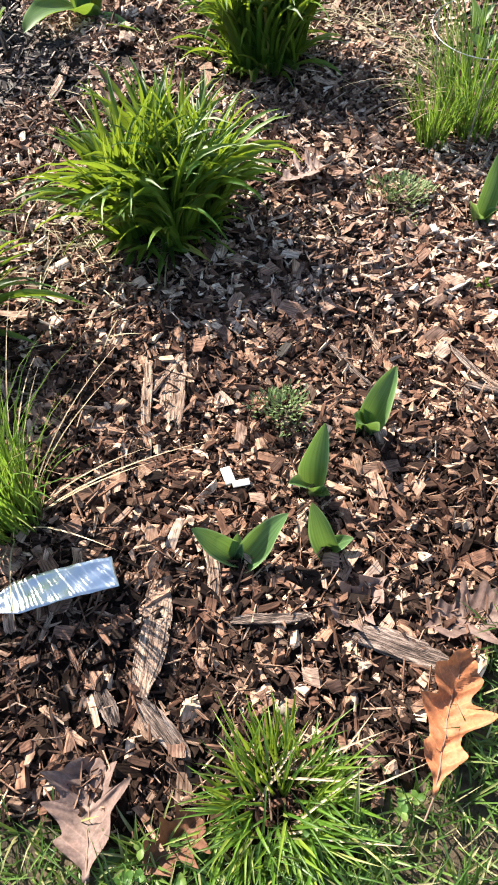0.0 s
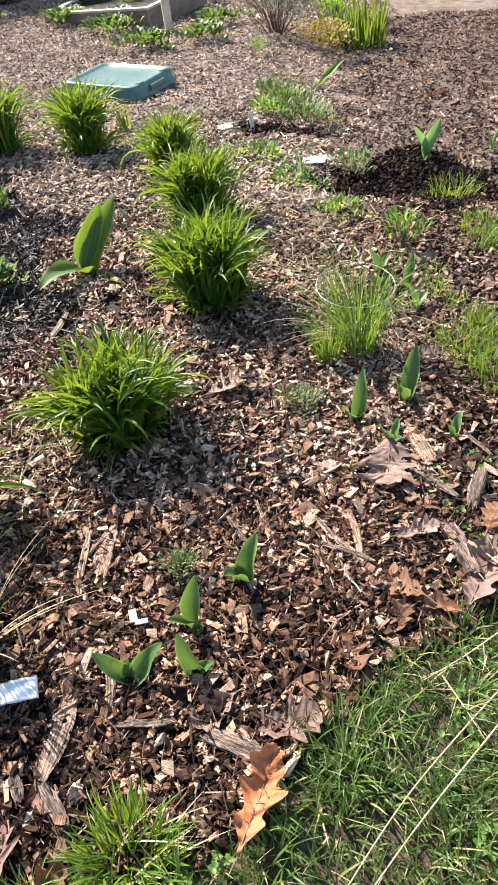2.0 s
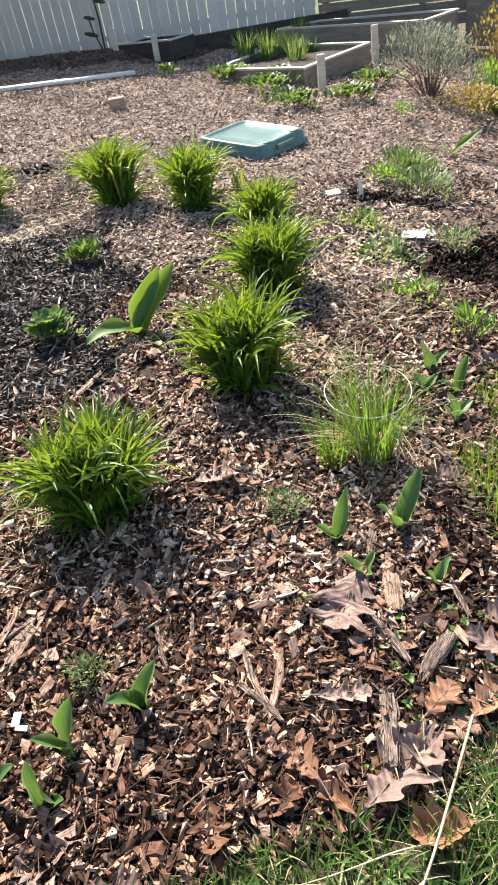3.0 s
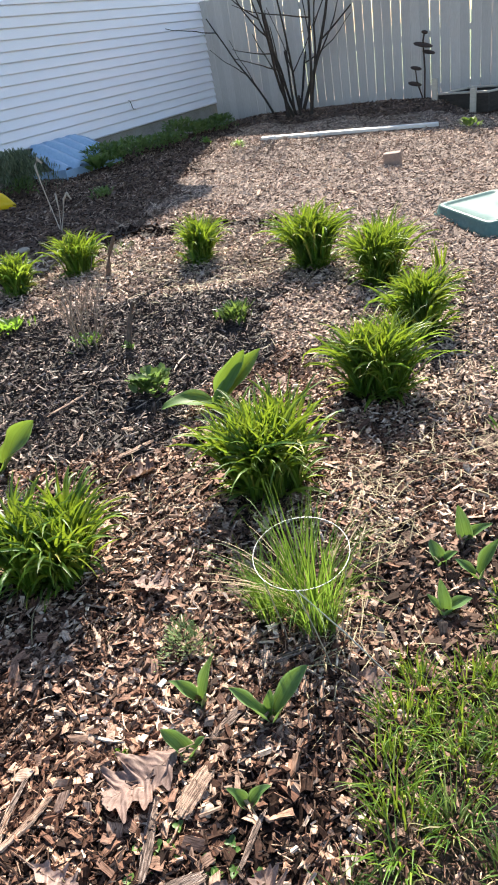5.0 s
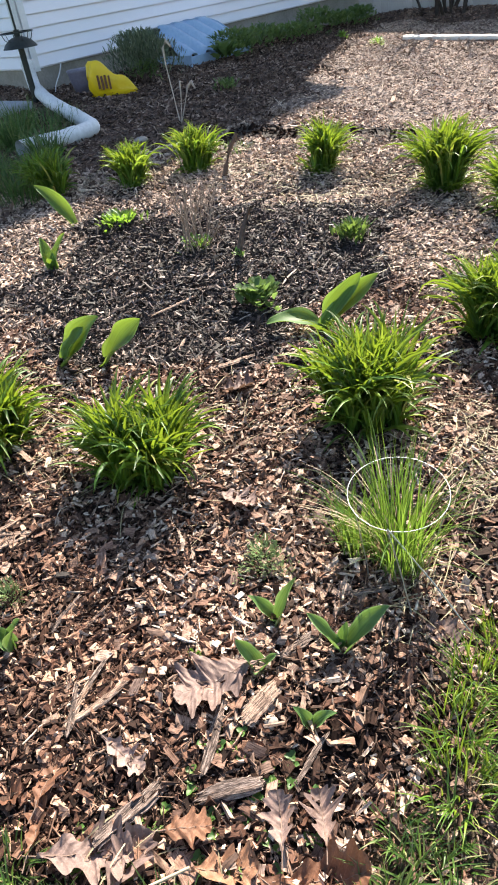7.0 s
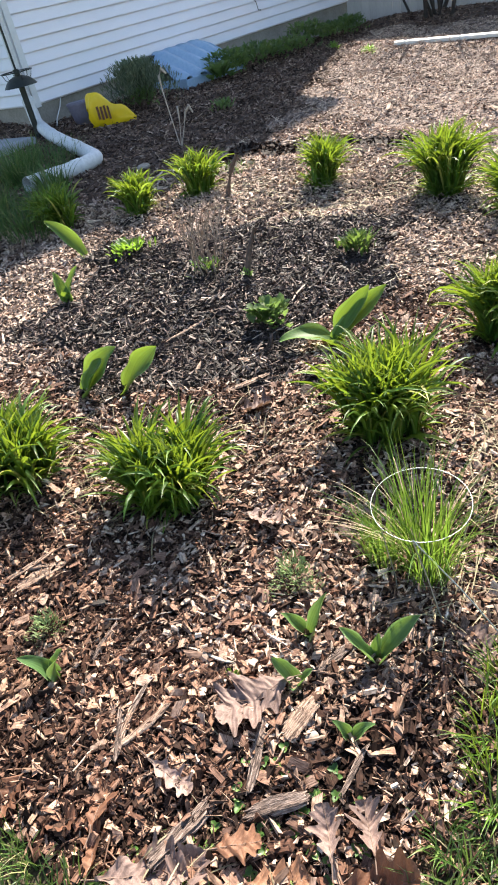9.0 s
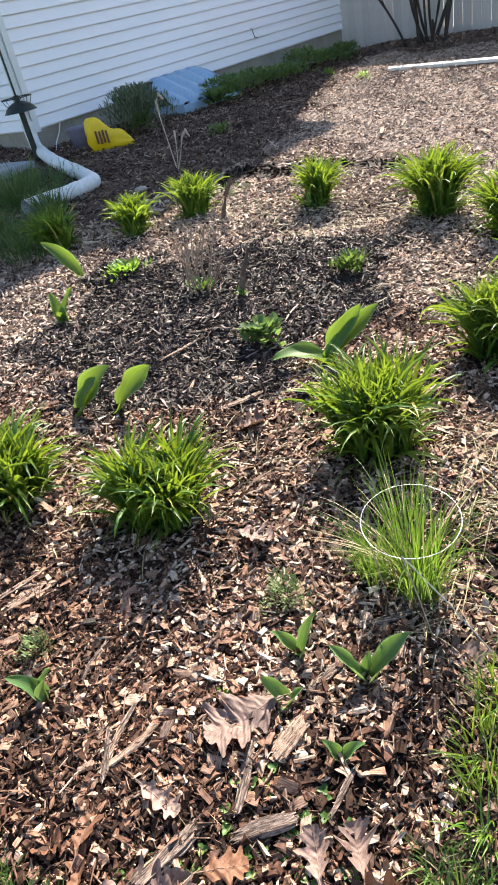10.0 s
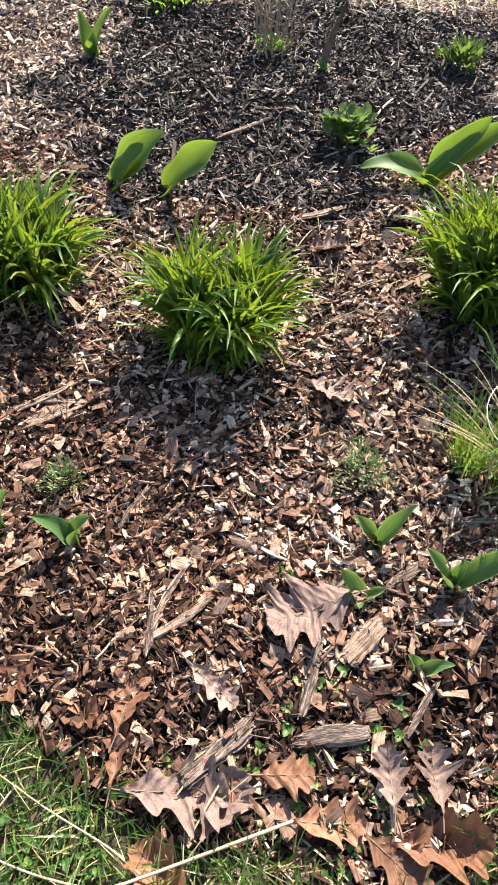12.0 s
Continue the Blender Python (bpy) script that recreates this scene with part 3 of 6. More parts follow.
i, j = np.meshgrid(np.arange(len(gx) - 1), np.arange(len(gy) - 1), indexing="ij")
ny = len(gy)
gq = np.stack([i * ny + j, (i + 1) * ny + j, (i + 1) * ny + j + 1, i * ny + j + 1], -1).reshape(-1, 4)
ground_me = to_mesh("ground", np.stack([GX, GY, GZ], -1).reshape(-1, 3), gq, smooth=True)
for m in (M_SOIL, M_DARKSOIL, M_TURFSOIL, M_DARKSOIL, M_SHREDSOIL, M_BROWNSHADESOIL, M_FARTURF):
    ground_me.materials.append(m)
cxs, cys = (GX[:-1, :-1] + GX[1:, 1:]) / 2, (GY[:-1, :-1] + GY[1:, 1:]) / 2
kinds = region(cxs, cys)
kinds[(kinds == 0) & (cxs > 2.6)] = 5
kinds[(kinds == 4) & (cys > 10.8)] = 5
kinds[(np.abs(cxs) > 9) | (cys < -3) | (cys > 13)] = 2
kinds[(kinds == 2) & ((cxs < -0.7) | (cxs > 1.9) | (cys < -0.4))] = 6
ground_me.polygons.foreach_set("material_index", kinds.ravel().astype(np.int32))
ground = thing("ground", ground_me, None, "sloping garden bed of wood-chip mulch beside a rough lawn", "ground", kind="structure")


# ---- house ----
WALL_WAY, WALL_OUT = Vector((-0.32, 0.947, 0)).normalized(), Vector((0.947, 0.32, 0)).normalized()
HOUSE_C = Vector((-6.1, 3.0, 0))
SILL_Z, COURSE, WALL_LEN, EAVE = 0.65, 0.1145, 7.3, 5.9


def frame_at(origin, along, out):
    """A pose whose x runs along, y out of the wall, z up."""
    return Matrix(((along.x, out.x, 0, origin.x), (along.y, out.y, 0, origin.y), (0, 0, 1, origin.z), (0, 0, 0, 1)))


def siding_mesh(length):
    """One lapped course, thick at its lower edge, with a rolled butt."""
    prof = [(0.004, 0.011), (0.020, 0.011), (0.023, 0.015), (0.0225, 0.022), (0.007, COURSE), (0.0, COURSE), (0.0, 0.011)]
    v = [(x, y, z) for x in (0, length) for y, z in prof]
    n = len(prof)
    q = [(k, (k + 1) % n, n + (k + 1) % n, n + k) for k in range(n)]
    return to_mesh("siding", v, q)


house = thing("house", None, None, "two-storey house clad in white horizontal vinyl siding", "house")
house.matrix_world = Matrix.Translation(HOUSE_C)
side_way = -WALL_OUT
faces = ((WALL_WAY, WALL_OUT, WALL_LEN, Vector((0, 0, 0))), (side_way, -WALL_WAY, 7.0, Vector((0, 0, 0))))
for along, out, length, start in faces:
    m = frame_at(start, along, out)
    part("wall", box_bm(length, 0.16, EAVE - SILL_Z, bm=None, at=(length / 2, -0.083, SILL_Z)), M_SIDING, house, m=m)
    part("foundation", box_bm(length, 0.14, SILL_Z + 0.6, 0.004, at=(length / 2, -0.10, -0.6)), M_CONCRETE, house, "stained concrete foundation", m)
    course = siding_mesh(length - 0.075)
    for k in range(int((EAVE - SILL_Z) / COURSE)):
        part("siding_board", course, M_SIDING, house, m=m @ Matrix.Translation((0.072, 0, SILL_Z + k * COURSE)))
for along, out, length, start in faces:
    part("corner_trim", box_bm(0.075, 0.022, EAVE - SILL_Z + 0.02, 0.003, at=(0.034, 0.018, SILL_Z - 0.02)), M_TRIM, house, "white corner trim", frame_at(start, along, out))
part("wall", box_bm(WALL_LEN, 0.16, EAVE + 0.6, at=(WALL_LEN / 2, 7.0, -0.6)), M_SIDING, house, m=frame_at(Vector((0, 0, 0)), WALL_WAY, side_way))
part("wall", box_bm(6.9, 0.16, EAVE + 0.6, at=(3.5, 0.0, -0.6)), M_SIDING, house, m=frame_at(WALL_WAY * (WALL_LEN - 0.09), side_way, WALL_WAY))
roof = bmesh.new()
box_bm(WALL_LEN + 0.5, 7.9, 0.22, bm=roof, at=(WALL_LEN / 2, 3.5, EAVE))
part("roof", roof, M_ROOF, house, "dark shingle roof", frame_at(Vector((0, 0, 0)), WALL_WAY, side_way))
bracket = tube("cable_clip", [(4.02, 0.01, 1.02), (4.02, 0.05, 1.01), (4.05, 0.055, 0.90), (4.14, 0.03, 0.89)], 0.006, 6)
part("cable_clip", bracket, M_IRON, house, "small dark cable hook on the siding", frame_at(Vector((0, 0, 0)), WALL_WAY, WALL_OUT))

# downspout at the corner, and the drain pipe that leads away over the ground
downspout = thing("downspout", None, None, "white downspout at the house corner with a jointed white drain pipe", "downspout")
downspout.matrix_world = Matrix.Translation((-6.02, 2.93, 0.6))
part("spout", box_bm(0.075, 0.055, 3.6, 0.012, at=(0, 0, 0.05)), M_PIPE, downspout, m=Matrix.Rotation(radians(18), 4, "Z"))
route = [(-6.02, 2.93, 0.74), (-5.97, 2.92, 0.60), (-5.84, 2.89, 0.52)] + [on_ground(x, y, 0.06) for x, y in ((-5.4, 2.86), (-4.85, 2.825), (-4.42, 2.82), (-4.10, 2.80), (-4.02, 2.64), (-3.99, 2.48), (-3.94, 2.30), (-3.88, 2.10))]
rp = np.array(route)
seg = np.r_[0, np.cumsum(np.linalg.norm(np.diff(rp, axis=0), axis=1))]
fine = np.arange(0, seg[-1], 0.011)
rpts = np.stack([np.interp(fine, seg, rp[:, k]) for k in range(3)], 1)
for _ in range(14):
    rpts[1:-1] = (rpts[:-2] + rpts[1:-1] * 2 + rpts[2:]) / 4
pipe_me = tube("drain_pipe", rpts - np.array([-6.02, 2.93, 0.6]), 0.062 + 0.005 * (np.abs((np.arange(len(rpts)) * 0.011 + 0.25) % 0.75 - 0.3) < 0.035), 16)
part("drain_pipe", pipe_me, M_PIPE, downspout, "smooth white plastic drain pipe with couplings")

# bird feeder pole with baffle
pole = thing("bird_feeder_pole", None, None, "dark iron bird feeder pole with a round baffle and wire basket", "pole")
pole.matrix_world = Matrix.Translation(on_ground(-5.68, 2.82))
part("pole", tube("pole", [(0, 0, -0.1), (0, 0, 0.62)], 0.03, 10), M_IRON, pole)
part("upper_pole", tube("pole", [(0, 0, 0.5), (0.01, 0, 1.6), (0.0, 0.01, 2.7)], 0.011, 8), M_IRON, pole)
dome = bmesh.new()
bmesh.ops.create_uvsphere(dome, u_segments=24, v_segments=12, radius=0.19)
bmesh.ops.delete(dome, geom=[v for v in dome.verts if v.co.z < 0.055], context="VERTS")
bmesh.ops.translate(dome, verts=dome.verts, vec=(0, 0, 0.38))
part("baffle", mesh_of(dome, "baffle", True), M_IRON, pole, "dark domed metal baffle")
for r, z in ((0.15, 0.60), (0.10, 0.52)):
    w = np.linspace(0, 2 * np.pi, 25)
    part("basket_ring", tube("ring", np.stack([r * np.cos(w), r * np.sin(w), 0 * w + z], 1), 0.006, 6), M_IRON, pole)
for k in range(6):
    a = k * math.pi / 3
    part("basket_wire", tube("wire", [(0.15 * math.cos(a), 0.15 * math.sin(a), 0.60), (0.13 * math.cos(a), 0.13 * math.sin(a), 0.55), (0.10 * math.cos(a), 0.10 * math.sin(a), 0.52), (0.02 * math.cos(a), 0.02 * math.sin(a), 0.50)], 0.004, 5), M_IRON, pole)

# window well cover leaning on the wall
well = thing("window_well_cover", None, None, "pale blue corrugated plastic window well cover against the foundation", "window cover")
well_at = HOUSE_C + WALL_WAY * 2.25 + WALL_OUT * 0.05
well.matrix_world = frame_at(Vector((well_at.x, well_at.y, float(ground_z(well_at.x + 0.2, well_at.y)))), WALL_WAY, WALL_OUT)
u = np.linspace(-0.55, 0.55, 73)
vv = np.linspace(0, 1, 9)
U, W = np.meshgrid(u, vv, indexing="ij")
rib = 0.036 * np.clip(np.sin((U - 0.18 * W) * 2 * np.pi / 0.22) * 2.6, -1, 1) * np.clip(W * 5, 0.1, 1)
outw = 0.02 + 0.56 * W * (1 - 0.12 * (U / 0.55) ** 2)
high = 0.40 - 0.33 * W ** 1.2 + rib - 0.10 * np.clip((np.abs(U) - 0.42) / 0.13, 0, 1) * (1 - W)
vq = np.stack([U, outw, high], -1).reshape(-1, 3)
i, j = np.meshgrid(np.arange(72), np.arange(8), indexing="ij")
qq = np.stack([i * 9 + j, (i + 1) * 9 + j, (i + 1) * 9 + j + 1, i * 9 + j + 1], -1).reshape(-1, 4)
sheet_me = to_mesh("sheet", vq, qq, smooth=True)
sheet = part("sheet", sheet_me, M_BLUE, well, "corrugated blue sheet")
sol = sheet.modifiers.new("thick", "SOLIDIFY")
sol.thickness = 0.006
part("front_lip", box_bm(1.06, 0.02, 0.10, 0.006, at=(0, 0.55, -0.02)), M_BLUE, well)
for k in (-0.55, 0.55):
    part("end_panel", box_bm(0.012, 0.56, 0.12, 0.004, at=(k, 0.32, -0.02)), M_BLUE, well)

# yellow bag, pot and slab by the corner
bag = thing("soil_bag", None, None, "crumpled yellow plastic garden bag slumped on the mulch", "bag")
bag.matrix_world = Matrix.Translation(on_ground(-5.35, 3.5, -0.01)) @ Matrix.Rotation(radians(69), 4, "Z")
along, u = np.meshgrid(np.linspace(0, 1, 25), np.linspace(0, 2 * np.pi, 25)[:-1], indexing="ij")
tall = 0.30 * (1 - along ** 1.7) * np.clip(along * 9 + 0.55, 0, 1) + 0.035 + 0.02 * np.sin(along * 9)
thick = 0.15 * (1 - 0.75 * along) * np.clip(along * 8 + 0.3, 0, 1)
cr = 1 + 0.07 * np.sin(u * 5 + along * 11) + 0.05 * np.sin(u * 9 - along * 17)
sx = -0.19 + 0.44 * along + 0.02 * np.sin(3 * u + 2)
sy = np.sign(np.cos(u)) * np.abs(np.cos(u)) ** 0.8 * thick / 2 * cr
sz = tall / 2 * (1 + np.sin(u) * (0.97 + 0.03 * cr)) + 0.012 * np.sin(along * 14 + u * 2) * (np.sin(u) > 0)
i, j = np.meshgrid(np.arange(24), np.arange(24), indexing="ij")
k = (j + 1) % 24
bag_body = part("bag_body", to_mesh("bag", np.stack([sx, sy, sz], -1).reshape(-1, 3), np.stack([i * 24 + j, i * 24 + k, (i + 1) * 24 + k, (i + 1) * 24 + j], -1).reshape(-1, 4), smooth=True), M_YELLOW, bag)
for x0, wd, z in ((-0.10, 0.022, 0.09), (-0.065, 0.022, 0.08), (-0.03, 0.022, 0.085), (0.005, 0.02, 0.075)):
    part("print_bar", box_bm(wd, 0.006, 0.12, 0.001, at=(x0, -0.079, z)), M_INK, bag_body, "dark printed bar")
thing("flower_pot", tube("pot", [(0, 0, 0), (0, 0, 0.01), (0, 0, 0.12), (0, 0, 0.20), (0, 0, 0.22), (0, 0, 0.225), (0, 0, 0.18)], [0.02, 0.075, 0.10, 0.115, 0.125, 0.11, 0.10], 20), M_PURPLE, "small purple-grey glazed flower pot by the foundation", "pot", m=Matrix.Translation(on_ground(-5.75, 3.35, -0.01)))
thing("stone_slab", mesh_of(box_bm(0.9, 0.55, 0.07, 0.015), "slab"), M_SLAB, "flat grey stone slab on the soil", "stone", m=Matrix.Translation(on_ground(-5.75, 2.3, -0.03)) @ Matrix.Rotation(radians(20), 4, "Z"))
part("wall_vent", box_bm(0.42, 0.09, 0.07, 0.012, at=(1.68, 0.06, 0.70)), M_IRON, house, "flat dark vent hood low on the siding", frame_at(Vector((0, 0, 0)), WALL_WAY, WALL_OUT))
part("cable", tube("cable", [(0.34, 0.03, 0.66), (0.28, 0.05, 0.58), (0.15, 0.10, 0.48), (0.06, 0.16, 0.38)], 0.006, 6), M_PIPE, house, "thin white cable running down to the soil", frame_at(Vector((0, 0, 0)), WALL_WAY, WALL_OUT))

# ---- fence ----
fence = thing("fence", None, None, "tall pale wooden board fence in its own shade", "fence")
fence.matrix_world = Matrix.Translation((FENCE_A[0], FENCE_A[1], 0))
FENCE_LEN = 7.0
fw, fo = Vector((FENCE_WAY[0], FENCE_WAY[1], 0)), Vector((FENCE_WAY[1], -FENCE_WAY[0], 0))
fm = frame_at(Vector((0, 0, 0)), fw, fo)


def fence_z(s):
    x, y = FENCE_A + FENCE_WAY * s
    return float(-0.083 * x - 0.022 * y) - 0.18 * min(1, max(0, (-x - 5) / 3)) * min(1, max(0, (y - 3) / 6))


board_me = mesh_of(box_bm(0.136, 0.014, 1.95, 0.003), "fence_board")
s = 0.07
while s < FENCE_LEN:
    gap = 0.0015 if s < 1.35 else 0.003 + 0.008 * float(rng.random())
    z = fence_z(s) + 0.02 + 0.05 * float(rng.random()) if s > 1.35 else fence_z(s) - 0.08
    part("fence_board", board_me, M_FENCE, fence, m=fm @ Matrix.Translation((s, 0.0, z)) @ Matrix.Rotation(radians(float(rng.normal(0, 0.25))), 4, "Y"))
    s += 0.136 + gap
for z0 in (0.35, 1.05, 1.75):
    part("rail", box_bm(FENCE_LEN, 0.04, 0.085, 0.004, at=(FENCE_LEN / 2, -0.032, z0)), M_FENCE, fence, m=fm)
for k in range(4):
    part("post", box_bm(0.09, 0.09, 2.3, 0.006, at=(0.05 + k * 2.3, -0.1, -0.3)), M_FENCE, fence, m=fm)

# the neighbour's weathered wooden fence and a pale sheet beyond the raised beds
old_fence = thing("weathered_fence", None, None, "old grey-brown wooden fence with horizontal boards behind the beds", "fence")
old_fence.matrix_world = Matrix.Translation((-1.55, 11.55, -0.15))
for k in range(9):
    part("slat", box_bm(9.2, 0.022, 0.135, 0.004, at=(4.6, 0, 0.05 + k * 0.15)), M_OLDWOOD, old_fence, m=Matrix.Rotation(radians(-8 + float(rng.normal(0, 0.2))), 4, "Z"))
for k in range(7):
    part("post", box_bm(0.09, 0.09, 1.6, 0.006, at=(0.1 + 1.45 * k, 0.06, -0.1)), M_OLDWOOD, old_fence, m=Matrix.Rotation(radians(-8), 4, "Z"))
thing("wooden_screen", mesh_of(box_bm(0.95, 0.05, 0.62, 0.01), "panel"), M_OLDWOOD, "brown weathered wooden screen standing behind the raised bed", "screen", m=Matrix.Translation((1.05, 10.7, -0.34)) @ Matrix.Rotation(radians(-26), 4, "Z"))

# ---- raised beds ----
def bed(corners, height, thick, timber, label, low=0.05):
    """A frame of four timbers set on edge, filled with soil."""
    ob = thing("raised_bed", None, None, label, "raised bed", "raised garden beds")
    cx = sum(c[0] for c in corners) / 4
    cy = sum(c[1] for c in corners) / 4
    base = float(ground_z(cx, cy))
    ob.matrix_world = Matrix.Translation((cx, cy, base))
    for (ax, ay), (bx, by) in zip(corners, corners[1:] + corners[:1]):
        d = Vector((bx - ax, by - ay, 0))
        n = d.normalized()
        m = frame_at(Vector(((ax + bx) / 2 - cx, (ay + by) / 2 - cy, -low)), n, Vector((n.y, -n.x, 0)))
        part("timber", box_bm(d.length + (thick if n.x > 0.5 or n.x < -0.5 else -thick), thick, height + low, 0.006), timber, ob, m=m)
        # Added pale strip: colours in the sunlit top above the shaded faces.
        part("sunlit_top", box_bm(d.length + thick, thick + 0.02, 0.022, 0.004, at=(0, 0, height + low - 0.018 + (0.004 if abs(n.x) > 0.5 else 0.0))), M_PALETIMBER, ob, "pale top board standing in for sunlit timber", m)
    v = [((x - cx) * 0.96, (y - cy) * 0.96, height * 0.62) for x, y in corners]
    part("soil", to_mesh("soil", v, [(0, 1, 2, 3)]), M_DARKSOIL, ob, "dark soil")
    return ob


bed([(-2.23, 8.48), (-0.96, 7.9), (-0.45, 9.12), (-1.85, 9.9)], 0.17, 0.045, M_OLDWOOD, "low raised timber bed with plants, tops coloured pale as if sunlit")
bed([(-2.0, 10.85), (0.15, 9.75), (0.5, 10.4), (-1.5, 11.2)], 0.34, 0.05, M_OLDWOOD, "taller weathered timber raised bed behind the first")
bed([(-4.2, 10.02), (-3.3, 9.75), (-3.12, 10.2), (-4.02, 10.47)], 0.2, 0.045, M_DARKWOOD, "dark timber planter box against the fence")
thing("retaining_board", mesh_of(box_bm(2.6, 0.045, 0.30, 0.006), "board"), M_DARKWOOD, "dark retaining board along the foot of the fence", "board", m=frame_at(Vector((-3.15, 10.83, 0.02)), fw, fo) @ Matrix.Translation((0.9, 0.03, -0.08)))
for x, y, h, tilt, label in ((-0.71, 7.64, 0.33, 1, "pale wooden stake beside the raised bed"), (-0.40, 9.42, 0.40, -1, "pale wooden post at the raised bed"), (-3.53, 9.77, 0.30, 1, "pale wooden stake by the dark planter"), (-4.26, 9.98, 0.28, 0, "pale wooden post at the dark planter's corner")):
    st = bmesh.new()
    box_bm(0.085, 0.045, h + 0.05, 0.006, st)
    thing("wooden_stake", mesh_of(st, "stake"), M_PALETIMBER, label, "stake", "stakes by the raised beds", m=Matrix.Translation(on_ground(x, y, -0.05)) @ Matrix.Rotation(radians(tilt), 4, "Y") @ Matrix.Rotation(radians(15), 4, "Z"))

# ---- plank, paver, lid ----
pa, pb = Vector(on_ground(-5.3, 7.42, 0.012)), Vector(on_ground(-3.42, 8.75, 0.012))
d = pb - pa
thing("white_plank", mesh_of(box_bm(d.length, 0.14, 0.04, 0.006), "plank"), M_WHITEPAINT, "long white painted plank lying on the mulch", "plank", m=Matrix.Translation((pa + pb) / 2) @ d.to_track_quat("X", "Z").to_matrix().to_4x4())
thing("paver_brick", mesh_of(box_bm(0.17, 0.13, 0.13, 0.01), "paver"), M_PAVER, "tan concrete paver brick lying on the mulch", "brick", m=Matrix.Translation(on_ground(-2.69, 6.76, -0.015)) @ Matrix.Rotation(radians(25), 4, "Z"))


def lid():
    """A square moulded lid: raised rim and sunk panel."""
    ob = thing("plastic_lid", None, None, "green moulded plastic sandbox lid lying in the bed", "lid")
    ob.matrix_world = Matrix.Translation((-0.83, 5.42, float(ground_z(-0.83, 5.42)) - 0.01)) @ Matrix.Rotation(radians(-26), 4, "Z") @ Matrix.Rotation(radians(3), 4, "Y")
    prof = [(0.40, 0.0), (0.405, 0.034), (0.383, 0.04), (0.372, 0.092), (0.362, 0.104), (0.335, 0.106), (0.322, 0.096), (0.30, 0.088), (0.15, 0.091), (0.0, 0.094)]
    n = 96
    vs = []
    for r, z in prof:
        for k in range(n):
            a = 2 * math.pi * k / n
            c, s_ = math.cos(a), math.sin(a)
            f = (abs(c) ** 12 + abs(s_) ** 12) ** (-1 / 12)
            vs.append((r * f * c * 0.93, r * f * s_ * 0.74, z))
    q = [(a * n + k, a * n + (k + 1) % n, (a + 1) * n + (k + 1) % n, (a + 1) * n + k) for a in range(len(prof) - 1) for k in range(n)]
    shell = part("lid_shell", to_mesh("lid", vs, q, smooth=True), M_GREENLID, ob)
    part("handle", box_bm(0.05, 0.20, 0.045, 0.012, at=(0.352, 0.0, 0.035)), M_GREENLID, shell, "moulded grip")
    for y in (-0.16, 0.16):
        part("latch", box_bm(0.04, 0.06, 0.018, 0.006, at=(0.318, y, 0.095)), M_GREENLID, shell, "moulded latch on the rim")
    return ob


lid()


# ---- stems, shrubs and leafy plants ----
def stems(count, height, spread, thick, seed, kink=0.12, forks=2, base_r=0.08):
    """Bare branching stems from one base: verts and quads of each."""
    r = np.random.default_rng(seed)
    out = []

    def grow(p, d, length, rad, depth):
        pts, way = [p], d
        n = 7
        for _ in range(n):
            way = way + r.normal(0, kink, 3) + np.array([0, 0, 0.04])
            way = way / np.linalg.norm(way)
            pts.append(pts[-1] + way * length / n)
        out.append(tube_arrays(pts, np.linspace(rad, rad * 0.45, len(pts)), 6))
        if depth:
            for _ in range(forks):
                at = int(r.integers(2, n))
                nd = way + r.normal(0, 0.55, 3)
                grow(pts[at], nd / np.linalg.norm(nd), length * r.uniform(0.35, 0.6), rad * 0.5, depth - 1)

    for _ in range(count):
        a = r.uniform(0, 2 * np.pi)
        lean = r.uniform(0.1, 1.0) * spread
        d = np.array([math.cos(a) * lean, math.sin(a) * lean, 1.0])
        grow(np.array([math.cos(a) * base_r * r.random(), math.sin(a) * base_r * r.random(), -0.03]), d / np.linalg.norm(d), height * r.uniform(0.7, 1.1), thick * r.uniform(0.6, 1.1), forks > 0 and 1)
    return out


shrub = thing("bare_shrub", None, None, "leafless dark multi-stemmed shrub in front of the fence", "shrub")
shrub.matrix_world = Matrix.Translation(on_ground(-6.35, 9.3, 0.0))
v, q, _ = joined(stems(13, 2.5, 0.8, 0.03, 5, 0.075, 3, 0.55))
part("branch_work", to_mesh("branch_work", v, q, smooth=True), M_DARKTWIG, shrub)

dead = thing("dead_stems", None, None, "clump of dry bare plant stems in the dark mulch", "dry plant")
dead.matrix_world = Matrix.Translation(on_ground(-1.52, 2.33))
v, q, _ = joined(stems(20, 0.40, 0.42, 0.0055, 9, 0.13, 2, 0.11))
part("stem_work", to_mesh("stem_work", v, q, smooth=True), M_BROWNSTEM, dead)
dried = thing("dried_flower_stems", None, None, "pale dried flower stalks with drooping seed heads", "dry plant")
dried.matrix_world = Matrix.Translation(on_ground(-3.9, 3.5))
v, q, _ = joined([tube_arrays([(0, 0, 0), (-0.04, 0.0, 0.2), (-0.13, 0.02, 0.42), (-0.16, 0.03, 0.55), (-0.14, 0.06, 0.60), (-0.11, 0.08, 0.56)], [0.006, 0.005, 0.005, 0.012, 0.02, 0.008], 6), tube_arrays([(0.02, 0, 0), (0.05, 0.05, 0.15), (0.04, 0.1, 0.26), (0.07, 0.13, 0.30), (0.10, 0.14, 0.25)], [0.005, 0.004, 0.01, 0.017, 0.006], 6), tube_arrays([(-0.02, 0.02, 0), (-0.03, 0.06, 0.18), (-0.02, 0.07, 0.31), (0.01, 0.08, 0.30)], [0.005, 0.004, 0.012, 0.006], 6)])
part("stalk_work", to_mesh("stalk_work", v, q, smooth=True), M_PALETWIG, dried)
